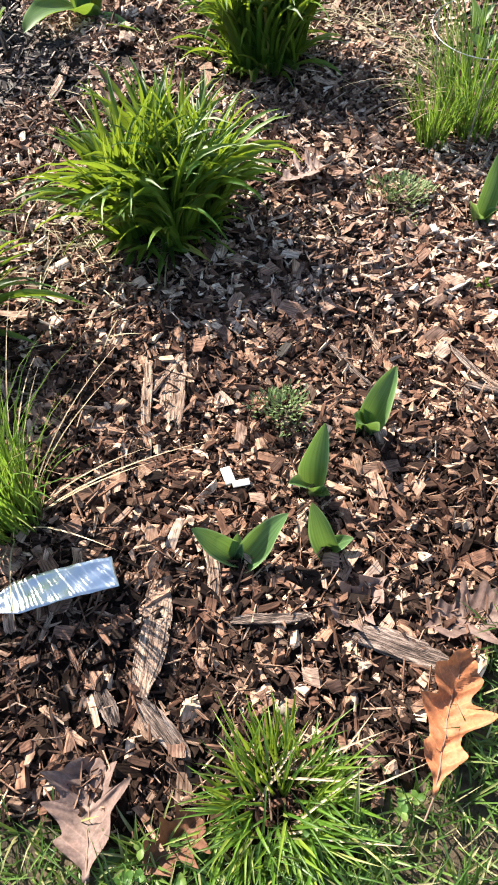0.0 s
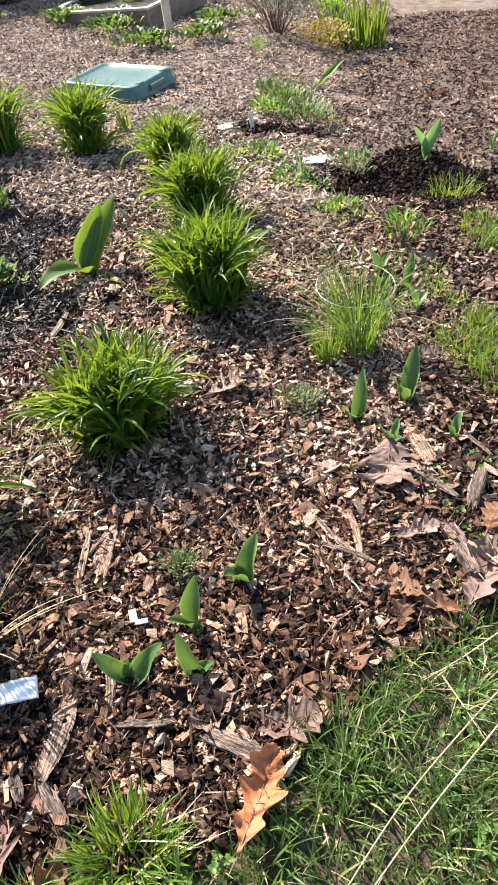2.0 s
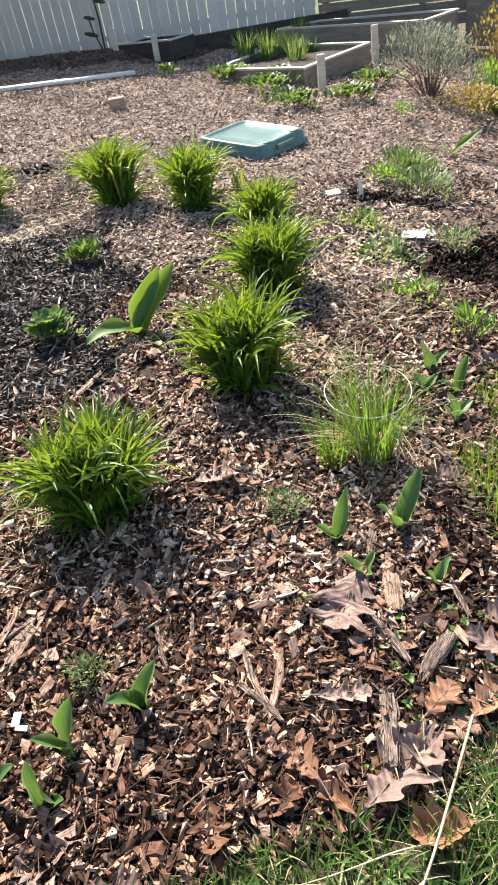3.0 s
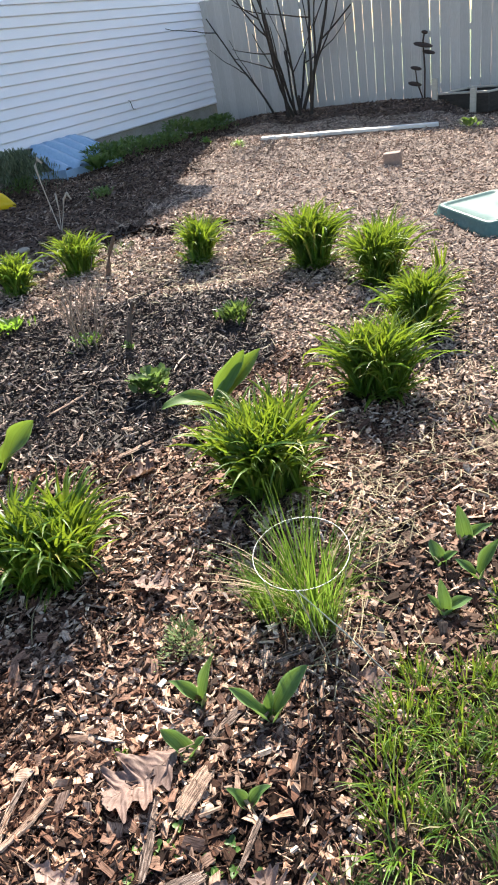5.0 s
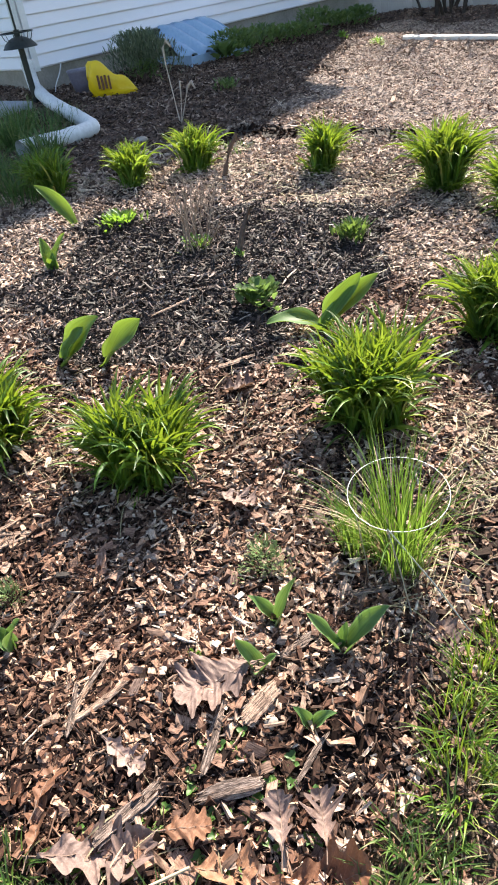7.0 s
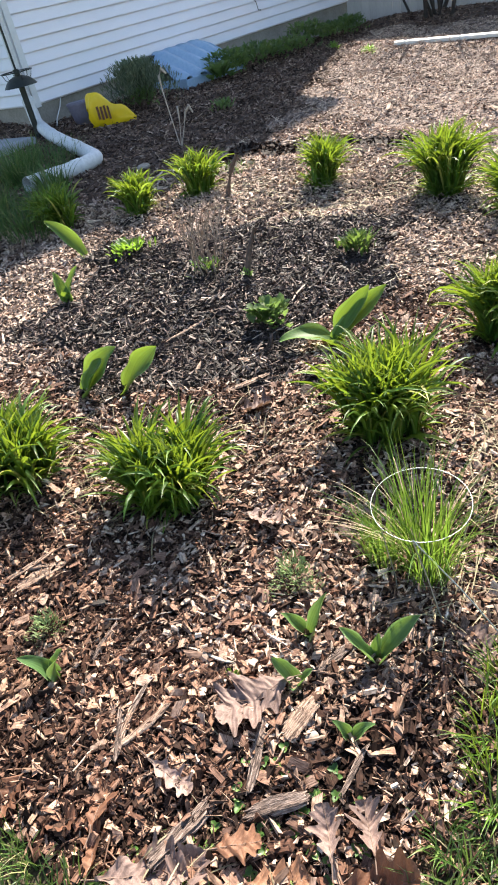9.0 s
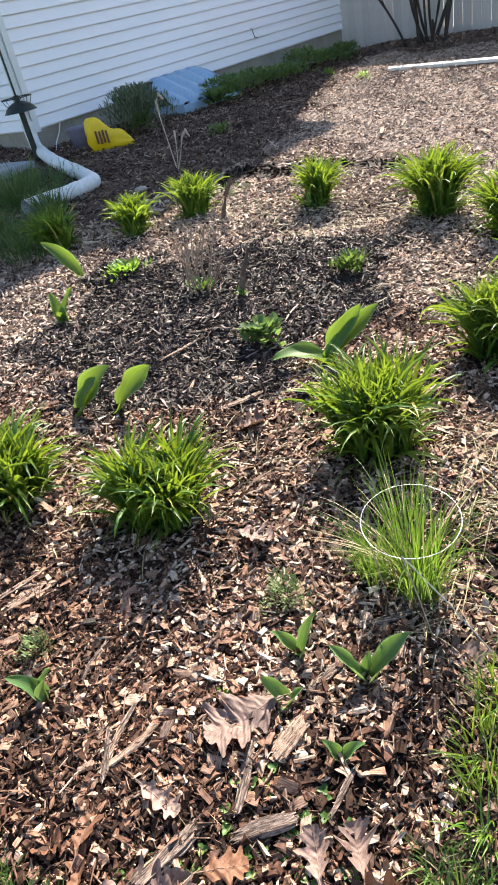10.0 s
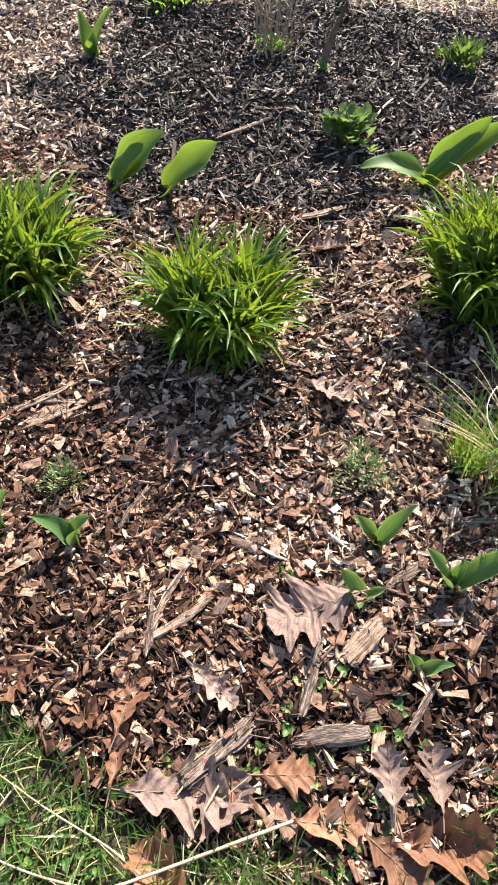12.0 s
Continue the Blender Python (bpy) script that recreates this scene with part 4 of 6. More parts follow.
for x, y, h, dx, dy, label in ((-1.31, 2.43, 0.25, 0.03, 0.10, "short upright dark stick stuck in the mulch"), (-2.42, 3.02, 0.27, 0.09, 0.10, "leaning dark stick stuck in the mulch")):
    thing("garden_stick", tube("stick", [(0, 0, -0.06), (dx * 0.3, dy * 0.3, h * 0.3), (dx * 0.62, dy * 0.55, h * 0.65), (dx, dy, h)], [0.017, 0.016, 0.015, 0.012], 8), M_TWIG, label, "stick", m=Matrix.Translation(on_ground(x, y)))

ornament = thing("garden_ornament", None, None, "rusty metal flower-shaped garden ornament by the fence", "ornament")
ornament.matrix_world = Matrix.Translation(on_ground(-4.45, 10.0))
part("stem", tube("stem", [(0, 0, -0.1), (0.02, 0, 0.4), (0, 0, 0.75), (0.03, 0, 0.86)], 0.012, 8), M_RUST, ornament)
part("stem", tube("stem", [(0, 0, -0.05), (-0.12, 0, 0.25), (-0.14, 0, 0.42)], 0.01, 8), M_RUST, ornament)
for x, z, r in ((0.0, 0.70, 0.15), (0.09, 0.60, 0.10), (-0.13, 0.42, 0.09), (-0.16, 0.22, 0.11), (0.03, 0.85, 0.05)):
    b = bmesh.new()
    bmesh.ops.create_uvsphere(b, u_segments=14, v_segments=8, radius=1, matrix=Matrix.Translation((x, 0, z)) @ Matrix.Rotation(0.3, 4, "Y") @ Matrix.Diagonal((r, r * 0.8, 0.022, 1)))
    part("petal", mesh_of(b, "petal", True), M_RUST, ornament)


def leafy(name, x, y, radius, height, count, size, material, label, category, seed, up=0.5, stem=None, group="", ratio=0.55, flat=1.0):
    """A low bushy plant of many small leaves, denser towards its middle, with an uneven outline."""
    r = np.random.default_rng(seed)
    ob = thing(name, None, None, label, category, group)
    ob.matrix_world = Matrix.Translation(on_ground(x, y))
    a, rad = r.uniform(0, 2 * np.pi, count), radius * np.sqrt(r.random(count)) * (1 + 0.25 * r.normal(size=count).clip(-1, 1))
    lump = 0.75 + 0.25 * np.sin(3 * a + seed) + 0.12 * np.sin(7 * a)
    rad = rad * lump
    top = height * np.sqrt(np.clip(1 - (rad / (radius * 1.35)) ** 2, 0.02, 1))
    z = top * r.uniform(0.15, 1.0, count) ** 0.6
    base = np.stack([rad * np.cos(a), rad * np.sin(a), z], 1)
    dz = np.array([float(ground_z(x + bx, y + by)) for bx, by in base[:, :2]]) - float(ground_z(x, y))
    base[:, 2] += dz
    yaw = a + r.normal(0, 0.9, count)
    v, q, uv = blades(base, yaw, size * r.uniform(0.6, 1.3, count), size * ratio * r.uniform(0.7, 1.2, count), r.uniform(20, 70, count) * up * 1.4, r.uniform(50, 110, count) * flat, 3, "oval", 0.2)
    tagged(part("leaf_mass", to_mesh("leaf_mass", v, q, uv, smooth=True), material, ob), kind="stuff")
    if stem:
        pieces = []
        for k in range(stem):
            b = base[int(r.integers(count))]
            pieces.append(tube_arrays([(b[0] * 0.15, b[1] * 0.15, -0.01), (b[0] * 0.5, b[1] * 0.5, b[2] * 0.6), tuple(b)], [0.004, 0.003, 0.0015], 5))
        vs, qs, _ = joined(pieces)
        tagged(part("stem_work", to_mesh("stem_work", vs, qs, smooth=True), M_TWIG, ob), kind="stuff")
    return ob


def rosette(x, y, radius, count, material, label, seed, height=0.05):
    """A low mound of short thick leaves in whorls."""
    r = np.random.default_rng(seed)
    ob = thing("sedum_rosette", None, None, label, "plant", "low leafy rosettes")
    ob.matrix_world = Matrix.Translation(on_ground(x, y))
    heads = max(4, int(count / 14))
    ha, hr = r.uniform(0, 2 * np.pi, heads), radius * 0.62 * np.sqrt(r.random(heads))
    pieces = []
    for a, d in zip(ha, hr):
        n = 16
        s = np.linspace(0, 1, n)
        base = np.stack([d * np.cos(a) + 0 * s, d * np.sin(a) + 0 * s, 0.01 + height * (1 - (d / radius) ** 2) * 0.7 + s * 0.012], 1)
        pieces.append(blades(base, s * 2.4 * n + r.random(), radius * (0.42 - 0.22 * s), radius * 0.22, 58 - 48 * s, 84 - 66 * s, 3, "oval", 0.3))
    v, q, uv = joined(pieces)
    part("leaf_mass", to_mesh("leaf_mass", v, q, uv, smooth=True), material, ob)
    return ob


leafy("scalloped_plant", -0.79, 2.235, 0.105, 0.10, 110, 0.05, M_DEEPWEED, "low clump of scalloped green leaves in dark mulch", "plant", 21, 0.35, 8, "low leafy plants", 0.85, 0.75)
leafy("young_aster", -1.05, 3.01, 0.10, 0.09, 150, 0.06, M_COVER, "low tuft of narrow bright green leaves in dark mulch", "plant", 22, 0.25, 8, "low leafy plants", 0.3, 0.6)
leafy("spreading_plant", -2.09, 2.12, 0.15, 0.045, 110, 0.05, M_WEED, "small spreading yellow-green plant in dark mulch", "plant", 23, 0.35, 6, "low leafy plants", 0.35, 0.75)
leafy("weed_patch", -1.5, 2.31, 0.09, 0.08, 60, 0.035, M_WEED, "small green shoots at the foot of the dry stems", "weeds", 57, ratio=0.35)
leafy("weed_patch", -1.28, 2.43, 0.035, 0.05, 24, 0.03, M_WEED, "small green shoot beside the stick", "weeds", 58, ratio=0.35)
leafy("feathery_seedling", 0.16, 0.755, 0.062, 0.055, 330, 0.014, M_FEATHER, "tiny feathery grey-green plant among wood chips", "plant", 24, 0.4, 14, "small feathery plants", 0.28, 0.7)
leafy("feathery_seedling", 0.475, 1.40, 0.085, 0.055, 420, 0.016, M_FEATHER, "low feathery grey-green plant beside the tulips", "plant", 25, 0.4, 14, "small feathery plants", 0.3, 0.7)
rosette(0.615, 1.09, 0.03, 60, M_WEED, "tiny bright green seedling", 26, 0.01)
leafy("lavender_bush", -5.68, 4.05, 0.40, 0.46, 2600, 0.06, M_LAVENDER, "grey-green lavender bush by the foundation", "bush", 31, 0.3, 30, ratio=0.2, flat=0.5)
leafy("weed_patch", -5.55, 4.0, 0.2, 0.22, 260, 0.06, M_DEEPWEED, "dark green weeds under the lavender", "weeds", 32, ratio=0.3)
for k, (x, y, r, h) in enumerate(((-6.2, 5.55, 0.35, 0.22), (-6.45, 6.1, 0.4, 0.26), (-6.6, 6.7, 0.4, 0.25), (-6.9, 7.3, 0.4, 0.24), (-7.15, 7.9, 0.38, 0.26), (-7.3, 8.4, 0.3, 0.22))):
    leafy("foundation_weeds", x, y, r, h * (1.0 + 0.3 * math.sin(2.3 * k + 1)), 480, 0.065, M_DEEPWEED, "bushy green weeds along the foundation", "weeds", 40 + k, ratio=0.45, group="weeds along the foundation")
leafy("weed_patch", -5.98, 5.25, 0.17, 0.16, 60, 0.13, M_DEEPWEED, "broad-leaved grey-green weed by the window cover", "weeds", 50, ratio=0.7)
leafy("weed_patch", -4.6, 4.4, 0.13, 0.1, 90, 0.07, M_DEEPWEED, "small green weed in the shaded mulch", "weeds", 51, ratio=0.25)
leafy("weed_patch", -6.1, 7.1, 0.07, 0.08, 60, 0.05, M_WEED, "small bright weed at the shadow's edge", "weeds", 52, ratio=0.4)
leafy("weed_patch", -5.25, 6.95, 0.1, 0.07, 70, 0.06, M_WEED, "small grassy weed before the white plank", "weeds", 53, ratio=0.2)
leafy("sage_bush", 0.42, 7.55, 0.55, 0.62, 2000, 0.05, M_GREYLEAF, "fine grey twiggy sage bush", "bush", 54, 0.3, 60, ratio=0.25, flat=0.6)
leafy("golden_plant", 0.87, 6.7, 0.32, 0.3, 620, 0.035, M_GOLD, "low golden-yellow leafed plant", "plant", 55, ratio=0.6)
leafy("fuzzy_herb", 0.27, 6.4, 0.1, 0.14, 200, 0.03, M_WEED, "small feathery yellow-green herb", "plant", 56, ratio=0.3)
for k, (x, y, r, n) in enumerate(((-0.85, 6.9, 0.28, 170), (-0.3, 7.1, 0.28, 160), (-1.3, 7.7, 0.34, 200), (-2.0, 8.35, 0.3, 170), (-0.2, 8.0, 0.3, 150), (-2.9, 8.6, 0.12, 40), (-1.35, 8.2, 0.25, 140))):
    leafy("ground_cover", x, y, r, 0.13, int(n * 1.2), 0.06, M_COVER, "trailing green ground-cover leaves by the raised bed", "ground cover", 60 + k, ratio=0.75, group="ground cover round the raised bed", flat=0.8)
leafy("green_mat", 0.45, 4.95, 0.24, 0.10, 260, 0.05, M_COVER, "low mat of green leaves in the mulch", "plant", 70, ratio=0.3, flat=0.7)
leafy("green_mat", 0.36, 4.62, 0.16, 0.08, 180, 0.045, M_WEED, "low green weeds at the rim of a dark hollow", "plant", 72, ratio=0.3, flat=0.7)
leafy("weed_patch", 0.32, 3.82, 0.16, 0.05, 130, 0.045, M_WEED, "thin yellow-green weeds beside the daylily row", "weeds", 73, ratio=0.22, flat=0.7)
leafy("weed_patch", 0.72, 2.9, 0.15, 0.05, 110, 0.05, M_WEED, "thin yellow-green weeds in the brown mulch", "weeds", 74, ratio=0.2, flat=0.7)
leafy("mossy_patch", 0.5, 3.45, 0.22, 0.03, 260, 0.03, M_WEED, "thin mossy green patch in the mulch", "moss", 71, ratio=0.4)
leafy("yellow_shrub", 1.05, 8.25, 0.36, 0.75, 420, 0.05, M_GOLD, "open yellow-flowering shrub behind the iris leaves", "shrub", 80, 0.3, 40, ratio=0.4, flat=0.6)
leafy("fine_herb", 1.0, 7.6, 0.3, 0.35, 400, 0.05, M_WEED, "loose yellow-green herb behind the golden plant", "plant", 81, 0.3, 20, ratio=0.25, flat=0.6)


# ---- daylilies ----
def daylily(x, y, radius, height, count, label, seed, outer=32):
    """A clump of arching strap leaves; the outermost are single pieces."""
    r = np.random.default_rng(seed)
    ob = thing("daylily", None, None, label, "daylily", "clumps of daylilies")
    ob.matrix_world = Matrix.Translation(on_ground(x, y))

    def make(n, low, high):
        """Leaves in flat fans that stand close together; low, high: how far they arch."""
        fans = 15
        fa, fd, turn = r.uniform(0, 2 * np.pi, fans), 0.52 * radius * np.sqrt(r.random(fans)), r.uniform(0, 2 * np.pi, fans)
        f = r.integers(fans, size=n)
        k = low + (high - low) * r.random(n)
        base = np.stack([fd[f] * np.cos(fa[f]) + r.normal(0, 0.008, n), fd[f] * np.sin(fa[f]) + r.normal(0, 0.008, n), np.full(n, -0.01)], 1)
        yaw = turn[f] + np.pi * r.integers(2, size=n) + r.normal(0, 0.45, n)
        away = np.cos(yaw - fa[f]) * fd[f] / (0.52 * radius)
        t0 = 2 + 10 * k + 6 * away + r.normal(0, 5, n)
        t1 = 26 + 84 * k + 22 * away + r.normal(0, 22, n)
        length = height * (1.1 + 0.3 * k) * r.uniform(0.6, 1.14, n)
        return blades(base, yaw, length, r.uniform(0.0095, 0.019, n), t0, t1, 9, "strap", 0.3, r.normal(0, 0.9, n), 0.0, r.uniform(1.6, 2.6), r.normal(0, 0.4, n))

    v, q, uv = make(int(count * 3.9), 0.0, 0.95)
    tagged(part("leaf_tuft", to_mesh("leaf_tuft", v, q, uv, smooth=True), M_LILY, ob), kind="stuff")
    n = int(count * 0.42)
    a = r.uniform(0, 2 * np.pi, n)
    d = radius * r.uniform(0.25, 0.55, n)
    v, q, uv = blades(np.stack([d * np.cos(a), d * np.sin(a), np.full(n, -0.005)], 1), a + r.normal(0, 0.8, n), height * r.uniform(0.35, 0.7, n), r.uniform(0.009, 0.017, n), r.uniform(8, 40, n), r.uniform(60, 140, n), 6, "strap", 0.3, r.normal(0, 0.9, n))
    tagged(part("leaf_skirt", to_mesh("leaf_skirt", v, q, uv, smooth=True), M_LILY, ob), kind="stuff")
    for _ in range(outer):
        v, q, uv = make(1, 0.55, 1.25)
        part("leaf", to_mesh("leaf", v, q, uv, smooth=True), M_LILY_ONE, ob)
    return ob


LILY = "bushy clump of arching bright green daylily leaves"
LILIES = (
        (-0.08, 1.305, 0.20, 0.25, 190, LILY + " in wood chips"), (0.145, 2.07, 0.22, 0.30, 180, LILY + " beside chives"), (0.05, 2.86, 0.21, 0.28, 170, LILY + " in the row"),
        (-0.17, 3.52, 0.20, 0.28, 150, LILY + " in the row"), (-0.78, 3.98, 0.20, 0.33, 150, LILY + " before the green lid"), (-1.32, 3.97, 0.19, 0.34, 150, "upright clump of bright green daylily leaves"),
        (-2.11, 3.62, 0.15, 0.27, 90, "small upright young clump of daylily leaves"), (-2.68, 2.98, 0.16, 0.25, 90, "small sunlit yellow-green daylily clump"), (-2.72, 2.50, 0.15, 0.23, 90, "small sunlit daylily clump at the shadow's edge"),
        (-0.55, 0.92, 0.21, 0.25, 170, LILY + " at the bed's edge"), (-2.95, 2.0, 0.2, 0.24, 110, "dark green daylily clump in the house's shade"))
for k, (x, y, rad, h, n, lab) in enumerate(LILIES):
    daylily(x, y, rad, h, n, lab, 100 + k)


# ---- chives and lawn tufts ----
def tuft(name, x, y, radius, height, count, material, label, category, seed, width=0.0035, droop=40, group="", lean=17):
    r = np.random.default_rng(seed)
    ob = thing(name, None, None, label, category, group)
    ob.matrix_world = Matrix.Translation(on_ground(x, y))
    a, d = r.uniform(0, 2 * np.pi, count), radius * np.sqrt(r.random(count))
    base = np.stack([d * np.cos(a), d * np.sin(a), -0.005 + 0 * a], 1)
    base[:, 2] += ground_z(x + base[:, 0], y + base[:, 1]) - float(ground_z(x, y))
    v, q, uv = blades(base, a + r.normal(0, 0.6, count), height * r.uniform(0.55, 1.15, count), width * r.uniform(0.7, 1.3, count), r.uniform(0, lean, count), droop * r.uniform(0.1, 1.5, count), 6, "thin", 0.3, 0, 0, 2.0)
    tagged(part("blade_tuft", to_mesh("blade_tuft", v, q, uv, smooth=True), material, ob), kind="stuff")
    return ob


chives = tuft("chive_clump", 0.69, 1.70, 0.06, 0.42, 185, M_CHIVE, "slender green chive clump inside a wire hoop", "chives", 201, 0.0036, 75, lean=24)
tuft("chive_clump", 0.58, 1.635, 0.035, 0.24, 110, M_CHIVE, "small side clump of slender chives", "chives", 202, 0.0033, 60, lean=22)
r5 = np.random.default_rng(33)
n = 22
aa = r5.uniform(0, 2 * np.pi, n)
for a in aa:
    v, q, uv = blades([(0.02 * math.cos(a), 0.02 * math.sin(a), 0)], 2.9 + 1.15 * math.sin(a), r5.uniform(0.28, 0.46), 0.003, r5.uniform(12, 34), r5.uniform(75, 112), 9, "thin", 0.2)
    part("dry_blade", to_mesh("dry_blade", v, q, uv), M_STRAW, chives, "long pale dry blade")
hoop = thing("wire_hoop", None, None, "thin galvanised wire plant-support hoop round the chives", "plant support")
hoop.matrix_world = Matrix.Translation(on_ground(0.68, 1.70))
w = np.linspace(0, 2 * np.pi, 49)
part("ring", tube("ring", np.stack([0.128 * np.cos(w), 0.128 * np.sin(w), 0.277 + 0.012 * np.cos(w - 2.2)], 1), 0.0010, 6), M_WIRE, hoop)
for a in (0.3, 2.5, 4.6):
    part("leg", tube("leg", [(0.128 * math.cos(a), 0.128 * math.sin(a), 0.277 + 0.012 * math.cos(a - 2.2)), (0.095 * math.cos(a), 0.095 * math.sin(a), 0.06), (0.09 * math.cos(a), 0.09 * math.sin(a), -0.05)], 0.0018, 6), M_WIRE, hoop)
for k, (x, y) in enumerate(((0.83, 1.615), (0.985, 1.69))):
    end = np.array(on_ground(x, y, 0.012)) - np.array(on_ground(0.68, 1.70))
    part("tie", tube("tie", [(0.075, -0.105, 0.272), tuple(np.array((0.075, -0.105, 0.272)) * 0.5 + end * 0.5 + np.array((0, 0, 0.012))), tuple(end)], 0.0021, 6), M_WIRE, hoop, "slack pale wire hanging from the hoop")
left = tuft("grass_tuft", -0.29, 0.53, 0.05, 0.34, 200, M_CHIVE, "loose tuft of thin green grass with dry stems", "grass tuft", 203, 0.0034, 55)
for a in aa:
    v, q, uv = blades([(0.03 * math.cos(a), 0.03 * math.sin(a), 0)], a, r5.uniform(0.2, 0.38), 0.0028, r5.uniform(15, 50), r5.uniform(60, 110), 9, "thin", 0.2)
    part("dry_blade", to_mesh("dry_blade", v, q, uv), M_STRAW, left, "long pale dry blade")
for k, (x, y, rad, h, c, w, lab) in enumerate(((2.35, 5.3, 0.22, 0.32, 150, 0.012, "upright clump of young daffodil leaves"), (1.25, 7.1, 0.22, 0.42, 110, 0.02, "tall clump of upright iris leaves"), (2.75, 4.6, 0.1, 0.25, 40, 0.01, "clump of young bulb leaves"), (0.98, 7.3, 0.1, 0.3, 40, 0.016, "clump of upright iris leaves"))):
    tuft("bulb_leaves", x, y, rad, h, c, M_TULIP_GREY if k != 1 else M_LILY, lab, "bulb leaves", 210 + k, w, 22, "clumps of bulb leaves")
for k, (x, y) in enumerate(((-1.75, 9.3), (-1.3, 9.0), (-1.55, 9.6), (-2.05, 9.3), (-1.2, 9.55), (-1.7, 10.95))):
    tuft("bed_grass", x, y, 0.12, 0.34 if k < 4 else 0.22, 90, M_GRASS, "grassy green leaves growing in the raised bed", "plant", 220 + k, 0.009, 60, "plants in the raised bed").location.z += 0.08 if k < 5 else 0.2
for k, (x, y, rad, h, c) in enumerate(((-3.55, 1.55, 0.35, 0.2, 420), (-3.9, 1.1, 0.4, 0.2, 420), (-4.6, 2.55, 0.3, 0.22, 300), (-4.1, 2.35, 0.2, 0.2, 180), (-3.3, 1.0, 0.3, 0.15, 260), (-3.1, 1.35, 0.2, 0.12, 150), (-2.85, 3.45, 0.12, 0.07, 70), (-2.98, 1.78, 0.16, 0.30, 260), (-3.2, 1.5, 0.2, 0.28, 300), (-3.35, 2.0, 0.18, 0.26, 260), (-2.75, 1.35, 0.14, 0.2, 180))):
    tuft("weedy_grass", x, y, rad, h, int(c * 0.7), M_SHADEGRASS, "weedy grass growing in the house's shade", "grass", 230 + k, 0.005, 95, "weedy grass by the drain pipe")
for k, (x, y, rad, h, c) in enumerate(((-4.22, 2.12, 0.16, 0.34, 150), (-4.02, 1.72, 0.18, 0.32, 170), (-3.72, 2.25, 0.13, 0.26, 110), (-3.5, 1.72, 0.15, 0.30, 150), (-4.55, 2.3, 0.15, 0.3, 120))):
    tuft("shade_grass_clump", x, y, rad, h, c, M_SHADEGRASS, "dark green grassy clump by the drain pipe", "grass", 260 + k, 0.009, 85, "grassy clumps by the drain pipe", 24)
tuft("sprout", 0.56, 3.5, 0.02, 0.22, 10, M_TULIP_GREY, "pale slender bulb sprout beside a white tile", "sprout", 240, 0.009, 15)
tuft("grass_tuft", 0.5, 5.0, 0.16, 0.2, 160, M_GRASS, "upright grass growing through the leafy mat", "grass tuft", 253, 0.005, 50)
tuft("sprout", -0.6, 4.35, 0.04, 0.2, 16, M_LILY, "few upright pale leaves behind the daylilies", "sprout", 241, 0.012, 20)


# ---- tulips and other broad leaves ----
def tulip(x, y, leaves, label, material=M_TULIP, name="tulip_plant", category="tulip"):
    """leaves: (yaw degrees, length, width, first tilt, last tilt, turn about its own line) each."""
    ob = thing(name, None, None, label, category, "sprouting bulbs")
    ob.matrix_world = Matrix.Translation(on_ground(x, y, 0.004))
    for k, (yaw, length, width, t0, t1, roll) in enumerate(leaves):
        v, q, uv = broad_leaf(radians(yaw), length, width, t0, t1, radians(roll), 10 * x + 7 * y + 1.3 * k, 1.3 if name == "tulip_plant" else 1.0)
        part("leaf", to_mesh("leaf", v, q, uv, smooth=True), material, ob)
    return ob


SMALL = "young tulip with folded blue-green leaves among wood chips"
tulip(0.321, 0.716, [(60, 0.15, 0.067, 12, 40, 10), (240, 0.135, 0.06, 16, 42, -6), (140, 0.07, 0.034, 8, 20, 0)], SMALL + ", one cupped leaf")
tulip(0.21, 0.587, [(66, 0.16, 0.063, 8, 32, 20), (222, 0.125, 0.049, 14, 40, 0), (310, 0.07, 0.034, 20, 44, 0)], SMALL + ", tall pointed")
tulip(0.223, 0.475, [(120, 0.135, 0.054, 5, 28, -20), (10, 0.06, 0.036, 30, 60, 0)], SMALL + ", single upright leaf")
tulip(0.08, 0.459, [(25, 0.13, 0.058, 32, 60, 20), (160, 0.12, 0.054, 24, 42, -15), (80, 0.065, 0.031, 15, 25, 0)], SMALL + ", two spread leaves")
tulip(0.643, 1.32, [(66, 0.18, 0.056, 8, 34, 10), (222, 0.12, 0.047, 22, 44, -6), (320, 0.07, 0.038, 20, 44, 0)], SMALL)
tulip(0.806, 1.404, [(60, 0.185, 0.069, 26, 54, 12), (228, 0.165, 0.054, 20, 38, -6), (120, 0.09, 0.04, 10, 22, 0)], SMALL + ", widely spread")
tulip(0.735, 1.20, [(215, 0.11, 0.058, 14, 36, -8), (55, 0.08, 0.038, 28, 50, 6), (320, 0.055, 0.034, 30, 50, 0)], SMALL + ", short")
tulip(0.92, 1.218, [(215, 0.085, 0.04, 12, 32, -6), (55, 0.085, 0.036, 34, 58, 6)], SMALL + ", very small")
NEAR = "young tulip with bright green leaves near the lawn"
tulip(0.93, 1.966, [(130, 0.12, 0.045, 8, 26, 20), (45, 0.10, 0.056, 40, 70, 0), (215, 0.10, 0.039, 16, 34, -20)], NEAR)
tulip(0.82, 2.256, [(140, 0.13, 0.062, 8, 24, 15), (40, 0.11, 0.045, 40, 62, 10)], NEAR + ", cupped")
tulip(0.82, 2.12, [(150, 0.09, 0.056, 24, 50, 0), (40, 0.08, 0.045, 30, 55, 0)], NEAR + ", short")
tulip(0.932, 2.155, [(60, 0.15, 0.056, 14, 36, 20), (200, 0.10, 0.05, 30, 60, -10)], NEAR + ", tall")
BIG = "large broad fleshy light green tulip leaves"
